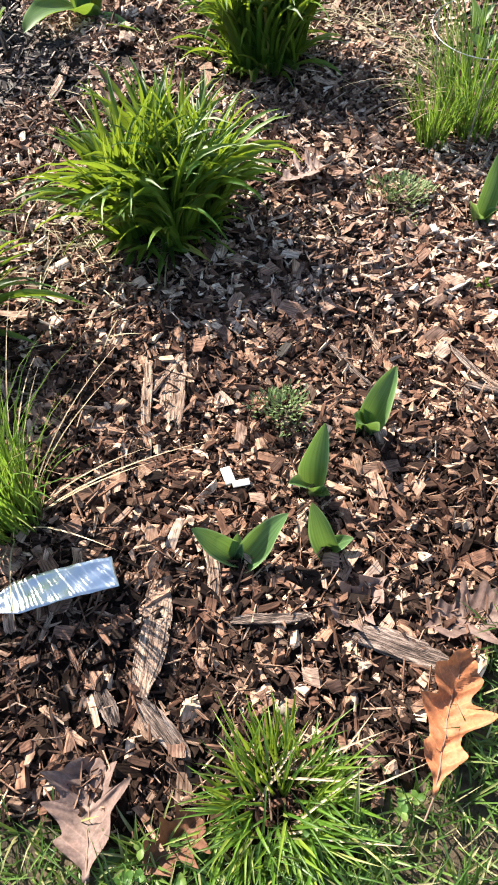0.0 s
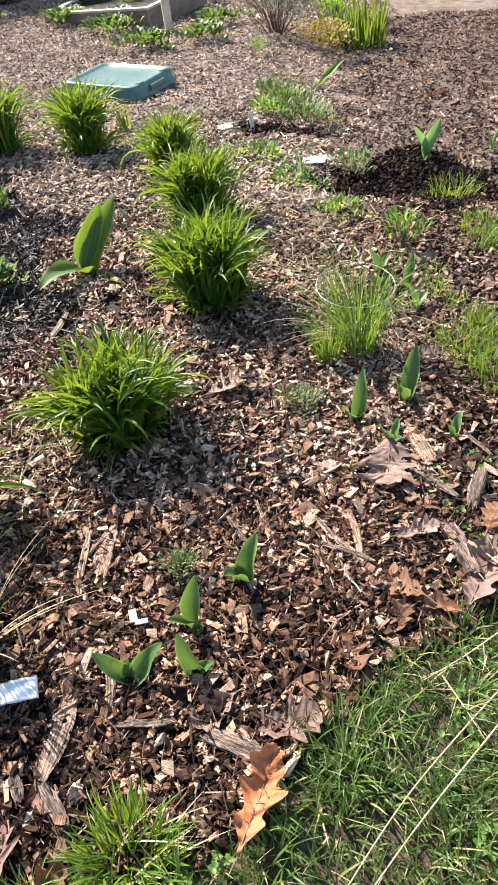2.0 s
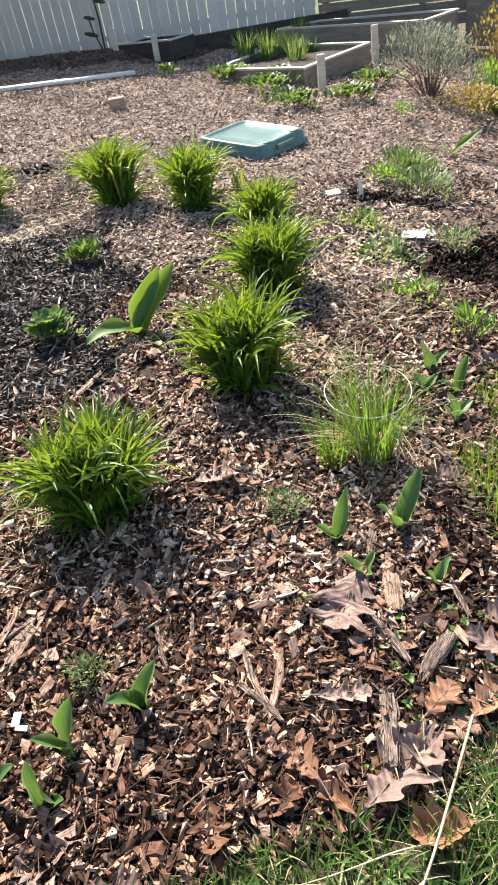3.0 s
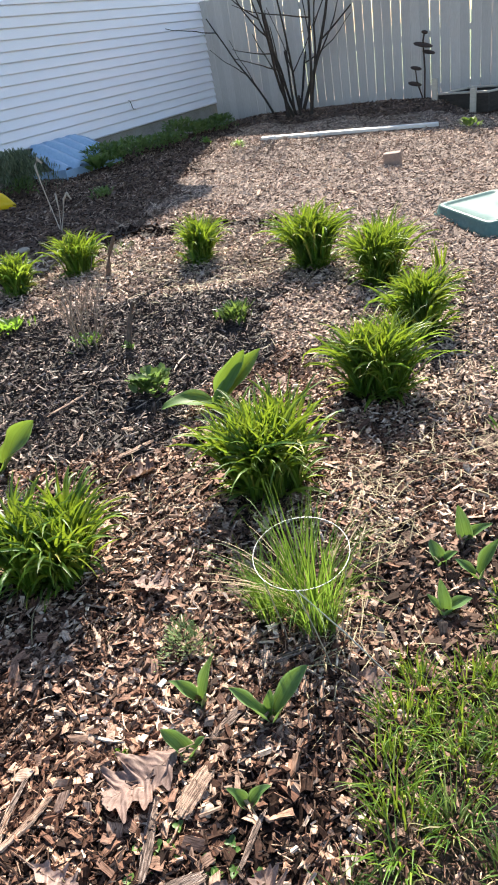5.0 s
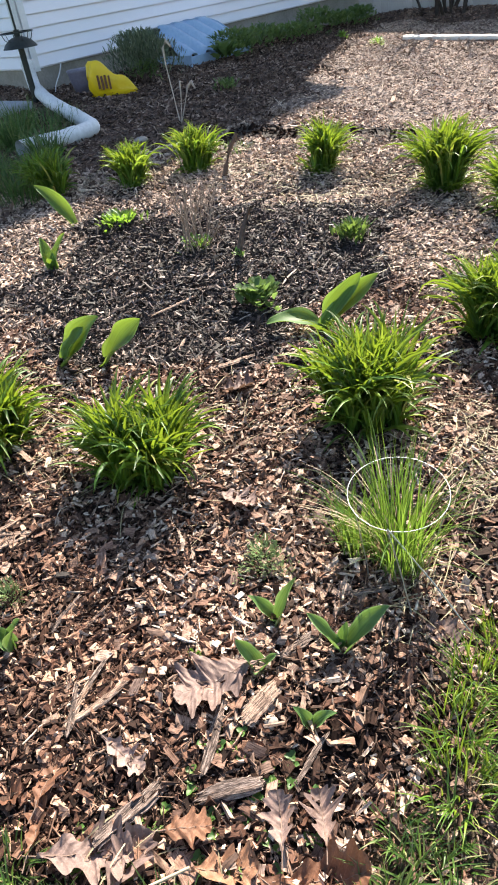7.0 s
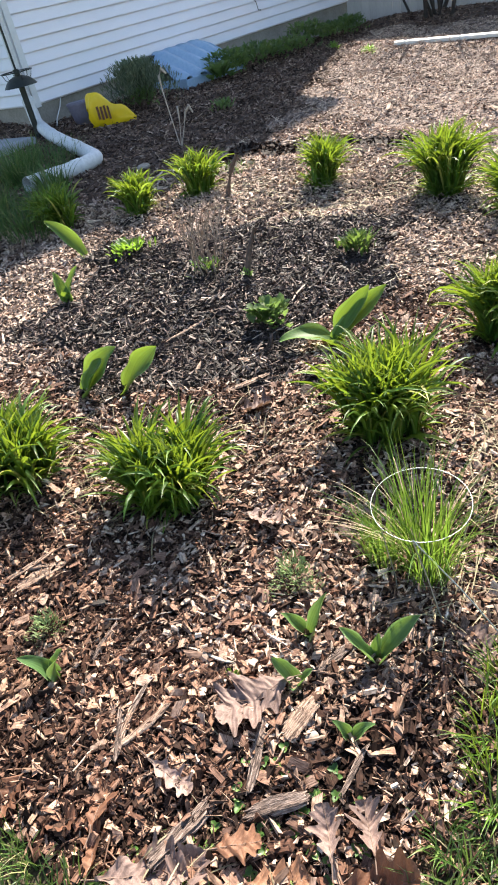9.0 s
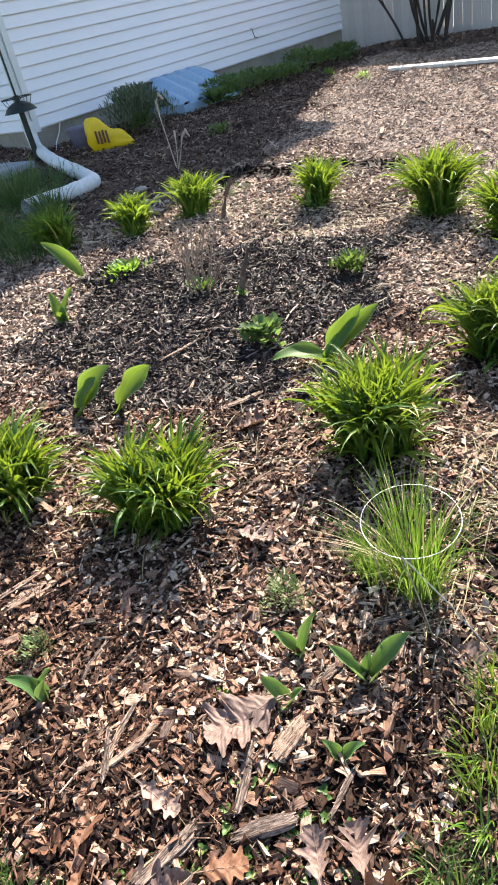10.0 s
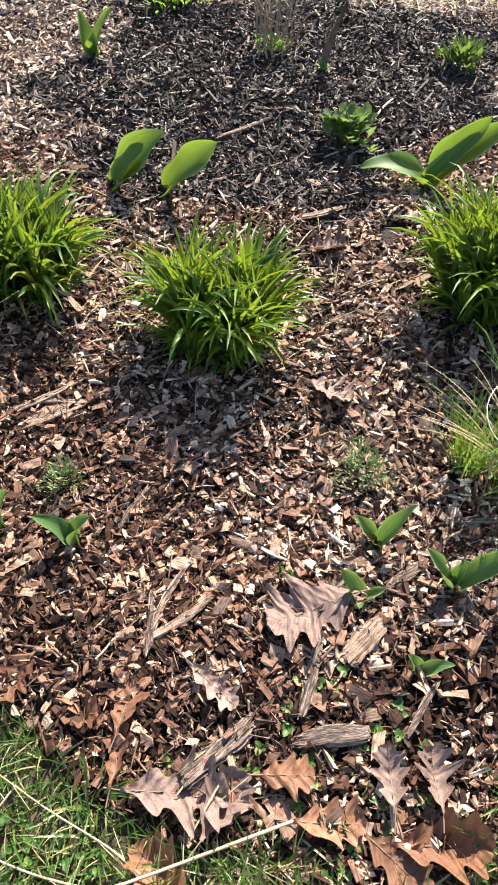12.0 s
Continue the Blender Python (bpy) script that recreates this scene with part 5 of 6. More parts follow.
tulip(-0.41, 2.31, [(46, 0.34, 0.125, 34, 50, 60), (56, 0.30, 0.12, 22, 42, 62), (236, 0.27, 0.125, 40, 120, -25), (325, 0.23, 0.07, 76, 100, 0)], BIG + ", one lying over", M_TULIP_BIG, "large_tulip")
tulip(-0.85, 1.305, [(56, 0.285, 0.15, 28, 62, 52), (66, 0.20, 0.11, 24, 50, 40)], BIG + " in dark mulch", M_TULIP_BIG, "large_tulip")
tulip(-0.745, 1.443, [(58, 0.27, 0.145, 30, 60, 52)], BIG + ", single", M_TULIP_BIG, "large_tulip")
tulip(-1.79, 1.60, [(70, 0.21, 0.09, 18, 42, 30), (190, 0.18, 0.075, 10, 40, 0), (330, 0.10, 0.05, 20, 40, 0)], BIG + " at the bed's edge", M_TULIP_BIG, "large_tulip")
tulip(-2.28, 1.905, [(215, 0.33, 0.10, 30, 60, -45)], BIG + ", single leaning", M_TULIP_BIG, "large_tulip")
tulip(0.74, 5.5, [(10, 0.28, 0.075, 40, 62, 50), (200, 0.12, 0.05, 30, 60, 0)], BIG + " in the far bed", M_TULIP_BIG, "large_tulip")
tulip(1.3, 3.85, [(20, 0.25, 0.08, 8, 28, 60), (190, 0.23, 0.08, 12, 30, -60), (100, 0.12, 0.05, 20, 40, 0)], "grey-green tulip standing in dug soil", M_TULIP_GREY, "large_tulip")
tulip(1.72, 3.95, [(20, 0.15, 0.03, 5, 20, 40), (190, 0.14, 0.03, 10, 20, 40)], "slim grey-green bulb sprout in mulch", M_TULIP_GREY)
tulip(2.6, 4.75, [(190, 0.28, 0.11, 20, 60, -30), (20, 0.28, 0.12, 30, 80, 30), (280, 0.2, 0.1, 30, 70, 0)], "grey-green tulip with drooping broad leaves", M_TULIP_GREY, "large_tulip")


# ---- fallen oak leaves ----
def oak_leaf(x, y, length, width, yaw, material, label, seed, lift=0.012, curl=0.4, pitch=6, cut=0.9):
    """A lobed dry leaf with a rib, waved and curled."""
    r = np.random.default_rng(seed)
    s = np.linspace(0, 1, 81)
    at = [0, 0.10, 0.20, 0.27, 0.32, 0.41, 0.49, 0.56, 0.59, 0.66, 0.73, 0.80, 0.82, 0.88, 0.94, 1.0]
    out = [0.015, 0.03, 0.27, 0.37, 0.17, 0.17, 0.50, 0.57, 0.19, 0.18, 0.42, 0.47, 0.17, 0.22, 0.16, 0.005]
    whole = np.interp(at, [0, 0.10, 0.30, 0.55, 0.80, 0.94, 1.0], [0.015, 0.04, 0.34, 0.50, 0.38, 0.16, 0.005])
    out = whole + cut * (np.array(out) - whole)
    side = [width * np.interp(s, np.clip(np.array(at) + sh, 0, 1), out * r.uniform(0.75, 1.15, len(out))) + 0.002 for sh in (0.0, r.uniform(-0.05, 0.05))]
    side = [np.convolve(np.pad(a, 2, mode="edge"), np.ones(5) / 5, "valid") for a in side]
    cols = [side[0], side[0] * 0.5, 0 * s, -side[1] * 0.5, -side[1]]
    bend = r.uniform(0.6, 1.4)
    v = []
    for c in cols:
        up = curl * np.abs(c) ** 1.2 * 1.6 + 0.045 * length * np.sin(s * 6 * bend + c * 40) + 0.02 * length * np.sin(s * 33 + c * 210 + seed) + 0.02 * length * np.sin(s * 19 + c * 130) + 0.16 * length * curl * (2 * s - 1) ** 2 - 0.06 * length * curl
        v.append(np.stack([(s - 0.5) * length + np.abs(c) * 0.35, c, up], 1))
    v = np.stack(v, 1).reshape(-1, 3)
    i, j = np.meshgrid(np.arange(80), np.arange(4), indexing="ij")
    q = np.stack([i * 5 + j, i * 5 + j + 1, (i + 1) * 5 + j + 1, (i + 1) * 5 + j], -1).reshape(-1, 4)
    uv = np.stack([v[:, 0] + seed, v[:, 1]], 1)
    ob = thing("oak_leaf", None, None, label, "fallen leaf", "fallen oak leaves")
    ob.matrix_world = Matrix.Translation(on_ground(x, y, lift)) @ Matrix.Rotation(radians(yaw), 4, "Z") @ Matrix.Rotation(radians(pitch), 4, "Y") @ Matrix.Rotation(radians(r.uniform(-9, 9)), 4, "X")
    blade = part("blade", to_mesh("blade", v, q, uv, smooth=True), material, ob)
    rib = v[2::5][::8] + np.array([0, 0, 0.0008])
    part("stalk", tube("stalk", np.concatenate([rib[:1] + np.array([[-0.03, 0.004, -0.003]]), rib]), np.linspace(0.0014, 0.0004, len(rib) + 1), 5), M_RIB, blade)
    return ob


GREY, ORANGE = "dry pinkish-grey lobed oak leaf lying on wood chips", "curled orange-brown oak leaf by the lawn's edge"
oak_leaf(0.366, 0.21, 0.19, 0.085, 69, M_OAKBRIGHT, ORANGE, 1, 0.05, 0.5, -8, 0.75)
oak_leaf(0.715, 1.10, 0.21, 0.19, -100, M_OAKLEAF, GREY, 2, 0.037, 0.1, -2)
for k, (x, y, l, w, yaw, mat, lift) in enumerate((
        (0.701, 0.685, 0.12, 0.075, 140, M_OAKRED, 0.03), (0.672, 0.60, 0.09, 0.06, 61, M_OAKRED, 0.02), (0.765, 0.64, 0.13, 0.045, 150, M_OAKRED, 0.03), (0.878, 0.701, 0.19, 0.13, 60, M_OAKLEAF, 0.03), (0.936, 0.761, 0.13, 0.09, 120, M_OAKLEAF, 0.024),
        (0.952, 0.886, 0.105, 0.075, 60, M_OAKRED, 0.04), (1.05, 1.048, 0.11, 0.07, 150, M_OAKLEAF, 0.04), (1.09, 1.122, 0.11, 0.08, 150, M_OAKLEAF, 0.03), (1.05, 0.914, 0.13, 0.08, 60, M_OAKRED, 0.024), (1.174, 1.067, 0.17, 0.11, 60, M_OAKRED, 0.03), (1.155, 0.983, 0.13, 0.09, 20, M_OAKRED, 0.03),
        (0.748, 0.843, 0.13, 0.06, 20, M_OAKLEAF, 0.03), (0.98, 0.63, 0.13, 0.09, 200, M_OAKRED, 0.03),
        (0.42, 0.36, 0.14, 0.10, 15, M_OAKLEAF, 0.02),
        (0.27, 0.39, 0.11, 0.08, 220, M_OAKLEAF, 0.012), (0.17, 0.155, 0.08, 0.05, 160, M_OAKRED, 0.015),
        (-0.11, 0.10, 0.14, 0.11, 100, M_OAKLEAF, 0.02), (0.0, 0.07, 0.1, 0.07, 40, M_OAKRED, 0.02), (0.228, 1.46, 0.13, 0.11, 30, M_OAKLEAF, 0.03), (-0.265, 1.78, 0.13, 0.11, 70, M_OAKLEAF, 0.03),
        (0.86, 1.36, 0.12, 0.09, 60, M_OAKLEAF, 0.012), (0.95, 1.62, 0.13, 0.09, 150, M_OAKLEAF, 0.015), (1.35, 2.2, 0.15, 0.1, 100, M_OAKRED, 0.02),
        (1.55, 2.0, 0.15, 0.1, 10, M_OAKRED, 0.02), (1.9, 3.8, 0.15, 0.1, 170, M_OAKRED, 0.02), (0.0, 1.66, 0.11, 0.08, 120, M_OAKLEAF, 0.012),
        (0.55, 0.52, 0.11, 0.08, 300, M_OAKRED, 0.02), (1.5, 2.55, 0.12, 0.09, 60, M_OAKLEAF, 0.015),
        (0.45, 3.15, 0.13, 0.09, 200, M_OAKLEAF, 0.012), (1.05, 2.35, 0.13, 0.09, 80, M_OAKLEAF, 0.012), (1.75, 2.95, 0.14, 0.1, 40, M_OAKRED, 0.015), (2.1, 3.3, 0.14, 0.1, 130, M_OAKRED, 0.015), (1.6, 2.85, 0.13, 0.09, 220, M_OAKLEAF, 0.015), (2.3, 2.8, 0.15, 0.1, 300, M_OAKRED, 0.015), (1.35, 4.3, 0.15, 0.1, 70, M_OAKRED, 0.015), (1.9, 4.5, 0.15, 0.1, 170, M_OAKLEAF, 0.015), (0.35, 4.1, 0.14, 0.1, 20, M_OAKLEAF, 0.015), (2.2, 3.9, 0.15, 0.1, 250, M_OAKRED, 0.015), (0.9, 4.6, 0.14, 0.1, 100, M_OAKRED, 0.015), (1.6, 5.2, 0.15, 0.1, 190, M_OAKRED, 0.015), (0.46, 1.28, 0.09, 0.06, 80, M_OAKLEAF, 0.01), (0.52, 1.62, 0.1, 0.05, 210, M_OAKLEAF, 0.01))):
    oak_leaf(x, y, l, w, yaw, mat, GREY if mat == M_OAKLEAF else ORANGE, 10 + k, lift, 0.25 + 0.28 * (k * 7 % 5), 6 - 4 * (k * 3 % 4), 0.55 + 0.15 * (k * 5 % 4))


# ---- larger bits of wood, bark and stems lying about ----
def wood_piece(x, y, length, width, thick, yaw, material, label, seed, name="bark_piece", lift=0.008, pitch=0.0, taper=0.35):
    """A split piece of wood: uneven ends, ridged along its length."""
    r = np.random.default_rng(seed)
    n, c = 13, 9
    s = np.linspace(-0.5, 0.5, n)
    prof = 1 - taper * np.abs(s * 2) ** 3 + r.normal(0, 0.05, n)
    t = np.linspace(0, 2 * np.pi, c * 2, endpoint=False)
    ridge = 1 + 0.2 * np.sin(t * 5 + seed) + r.normal(0, 0.12, len(t))
    v = []
    for k in range(n):
        e = 0.06 * length * r.normal(0, 1, len(t)) * (k in (0, n - 1))
        sc = prof[k]
        cy = np.sign(np.cos(t)) * np.abs(np.cos(t)) ** 0.6 * width / 2 * ridge * sc
        cz = np.sign(np.sin(t)) * np.abs(np.sin(t)) ** 0.7 * thick / 2 * ridge * sc
        v.append(np.stack([s[k] * length + e, cy + 0.03 * length * np.sin(s[k] * 4 + seed), cz + thick / 2], 1))
    v = np.concatenate(v)
    m = len(t)
    i, j = np.meshgrid(np.arange(n - 1), np.arange(m), indexing="ij")
    k = (j + 1) % m
    q = np.stack([i * m + j, i * m + k, (i + 1) * m + k, (i + 1) * m + j], -1).reshape(-1, 4)
    me = to_mesh(name, v, q)
    bm = bmesh.new()
    bm.from_mesh(me)
    bmesh.ops.holes_fill(bm, edges=[e for e in bm.edges if e.is_boundary], sides=0)
    bm.to_mesh(me)
    bm.free()
    return thing(name, me, material, label, "wood piece", "bits of wood on the mulch", m=Matrix.Translation(on_ground(x, y, lift)) @ Matrix.Rotation(radians(yaw), 4, "Z") @ Matrix.Rotation(radians(pitch), 4, "Y"))


B1, B2 = "weathered grey-brown strip of bark on the mulch", "pale split piece of wood on the mulch"
for k, (x, y, l, w, t, yaw, mat, lab) in enumerate((
        (-0.047, 0.342, 0.155, 0.048, 0.012, 86, M_PALEWOOD, B2), (-0.10, 0.235, 0.05, 0.025, 0.014, 118, M_BARK, B1), (-0.02, 0.205, 0.085, 0.028, 0.016, 130, M_BARK, B1), (-0.04, 0.80, 0.13, 0.045, 0.012, 88, M_PALEWOOD, B2),
        (-0.087, 0.757, 0.17, 0.02, 0.012, 96, M_PALEWOOD, B2), (-0.06, 0.84, 0.13, 0.016, 0.01, 66, M_PALEWOOD, B2), (0.325, 0.31, 0.13, 0.036, 0.012, 159, M_BARK, B1), (0.575, 0.80, 0.13, 0.017, 0.012, 128, M_PALEWOOD, B2),
        (0.55, 0.83, 0.15, 0.02, 0.012, 120, M_BARK, B1), (0.822, 1.155, 0.095, 0.06, 0.02, 104, M_PALEWOOD, B2), (0.94, 1.0, 0.125, 0.05, 0.03, 68, M_BARK, "ridged dark bark chunk on the mulch"), (0.857, 0.805, 0.15, 0.05, 0.02, 104, M_BARK, B1),
        (0.60, 0.84, 0.14, 0.026, 0.016, 98, M_PALEWOOD, B2), (0.575, 0.79, 0.12, 0.02, 0.014, 150, M_BARK, B1), (0.82, 1.03, 0.16, 0.03, 0.014, 130, M_BARK, B1), (0.36, 0.93, 0.09, 0.012, 0.01, 110, M_PALEWOOD, B2),
        (0.30, 0.87, 0.11, 0.016, 0.012, 125, M_BARK, B1), (0.17, 0.91, 0.035, 0.025, 0.012, 60, M_DARKWOOD, "charred black wood chip"), (0.53, 1.08, 0.115, 0.012, 0.01, 31, M_PALETWIG, "straight pale twig on the mulch"), (-0.43, 1.86, 0.16, 0.034, 0.012, 79, M_PALEWOOD, B2),
        (-1.025, 1.91, 0.20, 0.024, 0.012, 92, M_PALEWOOD, B2), (-0.685, 1.77, 0.08, 0.02, 0.008, 130, M_PALEWOOD, B2), (0.345, 1.53, 0.07, 0.06, 0.008, 120, M_PALEWOOD, B2), (0.25, 1.49, 0.07, 0.05, 0.01, 100, M_PALEWOOD, B2),
        (0.21, 1.98, 0.11, 0.02, 0.01, 130, M_PALEWOOD, B2), (0.70, 1.55, 0.14, 0.025, 0.014, 60, M_BARK, B1), (0.74, 1.32, 0.10, 0.03, 0.012, 90, M_BARK, B1), (0.98, 1.18, 0.11, 0.016, 0.012, 110, M_BARK, B1),
        (-0.12, 2.2, 0.10, 0.02, 0.01, 40, M_PALEWOOD, B2), (-0.60, 1.95, 0.05, 0.03, 0.008, 20, M_PALEWOOD, B2), (0.13, 0.36, 0.10, 0.022, 0.014, 5, M_BARK, B1), (0.04, 0.44, 0.09, 0.028, 0.012, 100, M_PALEWOOD, B2),
        (-2.3, 5.6, 0.2, 0.05, 0.014, 150, M_PALEWOOD, B2), (-3.1, 5.2, 0.22, 0.04, 0.014, 130, M_PALEWOOD, B2), (-2.05, 2.75, 0.14, 0.02, 0.01, 30, M_PALEWOOD, B2), (-0.92, 2.5, 0.16, 0.012, 0.01, 120, M_PALETWIG, B2))):
    wood_piece(x, y, l * 1.08, w * (0.88 if k < 8 else 0.7), t * 0.6, yaw, mat, lab, 300 + k, lift=0.02, pitch=float(rng.normal(0, 4)))
r6 = np.random.default_rng(77)
for k in range(70):
    x, y = r6.uniform(-1.2, 1.0), r6.uniform(0.15, 2.6)
    if int(region(np.array(x), np.array(y))) == 2:
        continue
    l, a = r6.uniform(0.06, 0.17), r6.uniform(0, 2 * np.pi)
    pts = [(t * l * math.cos(a) + 0.01 * math.sin(6 * t + k), t * l * math.sin(a) + 0.01 * math.cos(5 * t), 0.004 + 0.012 * math.sin(3 * t + k)) for t in np.linspace(0, 1, 6)]
    thing("twig", tube("twig", pts, np.linspace(0.0022, 0.0012, 6), 5), M_PALETWIG if k % 3 else M_TWIG, "thin dry twig lying on the wood chips", "twig", "thin twigs on the mulch", m=Matrix.Translation(on_ground(x, y, 0.012)))

# dry branched weed lying over the lawn
weed = thing("dry_weed_stalk", None, None, "long pale dry branched weed stalk lying over the lawn", "dry stalk")
weed.matrix_world = Matrix.Translation((0.9, 0.5, 0))


def laid(pts, lift, wob):
    """A smooth line over the ground through a few places of the plan."""
    p = np.array([on_ground(x, y, lift + 0.008 * math.sin(9 * x + wob)) for x, y in pts])
    tt = np.linspace(0, len(p) - 1, 26)
    p = np.stack([np.interp(tt, np.arange(len(p)), p[:, c]) for c in range(3)], 1)
    for _ in range(4):
        p[1:-1] = (p[:-2] + p[1:-1] * 2 + p[2:]) / 4
    return p - np.array([0.9, 0.5, 0])


r9 = np.random.default_rng(19)
for k, pts in enumerate((((1.02, 0.86), (0.98, 0.66), (0.94, 0.47), (0.84, 0.36), (0.71, 0.24), (0.62, 0.15), (0.50, 0.02)), ((0.955, 0.54), (0.88, 0.45), (0.79, 0.37), (0.65, 0.24), (0.57, 0.15), (0.45, 0.0)), ((0.96, 0.60), (0.90, 0.57), (0.80, 0.50), (0.70, 0.44)), ((0.74, 0.46), (0.77, 0.40), (0.80, 0.33)), ((0.94, 0.47), (0.97, 0.42), (1.02, 0.38)))):
    line = laid(pts, 0.05, k)
    stem = part("stem", tube("stem", line, np.linspace(0.0032 if k == 0 else 0.0021, 0.0011, 26), 6), M_STRAW, weed)
    for at in range(4, 24, 3):
        a = r9.uniform(0, 2 * np.pi)
        l = r9.uniform(0.03, 0.075)
        tip = line[at] + np.array([l * math.cos(a), l * math.sin(a), r9.uniform(-0.02, 0.01)])
        part("side_shoot", tube("shoot", [line[at], (line[at] + tip) / 2 + np.array([0, 0, 0.004]), tip], [0.0009, 0.0007, 0.0004], 5), M_STRAW, stem)

# weedy growth between the chives and the dug soil
leafy("weed_patch", 0.96, 2.5, 0.11, 0.15, 60, 0.06, M_WEED, "loose yellow-green weed among the young tulips", "weeds", 90, 0.3, 10, ratio=0.22, flat=0.7)
leafy("weed_patch", 0.62, 4.6, 0.25, 0.12, 260, 0.06, M_FEATHER, "sparse grey-green weeds in the far bed", "weeds", 92, 0.4, 10, ratio=0.2, flat=0.7)
leafy("weed_patch", 0.85, 3.75, 0.16, 0.08, 120, 0.05, M_FEATHER, "thin weeds beside the dug soil", "weeds", 93, 0.4, ratio=0.25, flat=0.7)
for k, (x, y, rad, h, c) in enumerate(((1.03, 2.12, 0.03, 0.11, 60), (1.06, 2.3, 0.04, 0.08, 50), (1.09, 2.02, 0.035, 0.09, 70), (1.12, 1.97, 0.03, 0.08, 50), (0.965, 1.755, 0.03, 0.07, 60), (1.03, 1.71, 0.05, 0.10, 110), (1.12, 1.80, 0.06, 0.10, 120), (1.18, 1.86, 0.06, 0.10, 110), (1.05, 1.60, 0.05, 0.12, 110), (1.14, 1.66, 0.06, 0.11, 120), (1.11, 1.48, 0.06, 0.12, 120), (1.22, 1.6, 0.07, 0.10, 110), (1.2, 1.4, 0.07, 0.12, 120), (1.26, 1.75, 0.07, 0.1, 110),
        (1.36, 2.66, 0.11, 0.11, 280), (1.45, 2.52, 0.12, 0.12, 300), (1.56, 2.36, 0.12, 0.12, 300), (1.53, 2.55, 0.10, 0.11, 240), (1.7, 2.4, 0.13, 0.12, 280), (1.38, 3.42, 0.12, 0.13, 160), (1.28, 3.3, 0.08, 0.1, 90))):
    tuft("grass_tuft", x, y, rad, h, int(c * 0.75), M_BRIGHTGRASS, "bright yellow-green grass tuft at the lawn's corner", "grass tuft", 270 + k, 0.0038, 85, "bright grass tufts by the bed", 38)

edge_grass = tuft("grass_tuft", 0.135, 0.115, 0.07, 0.12, 300, M_BRIGHTGRASS, "clump of green grass and dry blades creeping into the chips", "grass tuft", 291, 0.004, 95, "", 40)
for k in range(16):
    v, q, uv = blades([(0.05 * math.cos(k * 2.4), 0.04 * math.sin(k * 2.4), 0.004)], 0.4 + 0.5 * math.sin(k * 1.7), 0.09 + 0.006 * k, 0.003, 50, 100, 7, "thin", 0.2)
    part("dry_blade", to_mesh("dry_blade", v, q, uv), M_STRAW, edge_grass, "dry straw-coloured blade")

# ---- foil strip, tags, tile, pebbles ----
foil = thing("foil_strip", None, None, "strip of crinkled shiny aluminium foil tapering to a point", "foil strip")
fa, fb = Vector(on_ground(-0.107, 0.43, 0.042)), Vector(on_ground(-0.30, 0.362, 0.036))
d = fb - fa
foil.matrix_world = Matrix.Translation(fa) @ d.to_track_quat("X", "Z").to_matrix().to_4x4()
s, c = np.meshgrid(np.linspace(0, 1, 33), np.linspace(-1, 1, 9), indexing="ij")
half = 0.026 * np.clip((1 - s) / 0.28, 0.05, 1)
zz = 0.0008 * np.sin(s * 40 + c * 3) + 0.001 * np.sin(s * 17 - c * 5) + 0.003 * np.abs(c) ** 3 + 0.012 * np.sin(s * 3.1)
v = np.stack([s * d.length, c * half, zz], -1).reshape(-1, 3)
i, j = np.meshgrid(np.arange(32), np.arange(8), indexing="ij")
q = np.stack([i * 9 + j, (i + 1) * 9 + j, (i + 1) * 9 + j + 1, i * 9 + j + 1], -1).reshape(-1, 4)
strip = part("strip", to_mesh("strip", v, q, smooth=True), M_FOIL, foil)
sol = strip.modifiers.new("thick", "SOLIDIFY")
sol.thickness = 0.0008
for x, y, sx, sy, yaw, tilt, name, lab in ((0.062, 0.612, 0.034, 0.018, 110, 8, "white_chip", "bright white broken chip among wood chips"), (0.085, 0.598, 0.03, 0.012, 10, 15, "white_chip", "small white broken chip among wood chips"), (0.62, 3.74, 0.14, 0.085, -8, 4, "white_tile", "broken white tile lying on the mulch"), (0.70, 3.82, 0.07, 0.05, 40, 30, "white_tile", "small broken piece of white tile"), (0.075, 4.21, 0.09, 0.06, 25, 12, "white_tile", "broken white tile beside the daylily row"), (0.53, 1.28, 0.024, 0.014, 100, 5, "plant_tag", "small scrap of printed white label")):
    thing(name, mesh_of(box_bm(sx, sy, 0.005, 0.0015), name), M_TAG, lab, "tag" if "tag" in name else "white scrap", m=Matrix.Translation(on_ground(x, y, 0.028)) @ Matrix.Rotation(radians(yaw), 4, "Z") @ Matrix.Rotation(radians(tilt), 4, "X"))
for x, y, r, lab in ((0.865, 1.15, 0.017, "round pale pebble on the mulch"), (0.845, 1.13, 0.009, "small round pebble on the mulch"), (0.145, 0.235, 0.013, "oval brown pebble on the mulch"), (-3.66, 3.01, 0.055, "pale field stone in the shaded mulch")):
    b = bmesh.new()
    bmesh.ops.create_icosphere(b, subdivisions=3, radius=r)
    for vt in b.verts:
        vt.co *= 1 + 0.12 * noise.noise(vt.co * 60 / (r * 60))
        vt.co.z *= 0.75 if r < 0.05 else 0.42
    thing("pebble", mesh_of(b, "pebble", True), M_STONE, lab, "pebble", m=Matrix.Translation(on_ground(x, y, (r * 0.6 if r < 0.05 else r * 0.25) + 0.005)))


stake_bm = bmesh.new()
box_bm(0.026, 0.004, 0.19, 0.0015, stake_bm)
thing("plant_stake", mesh_of(stake_bm, "plant_stake"), M_TAG, "slender upright white plastic plant label in the far bed", "plant label", m=Matrix.Translation(on_ground(0.255, 4.22, -0.06)) @ Matrix.Rotation(radians(-3), 4, "Y") @ Matrix.Rotation(radians(12), 4, "Z"))


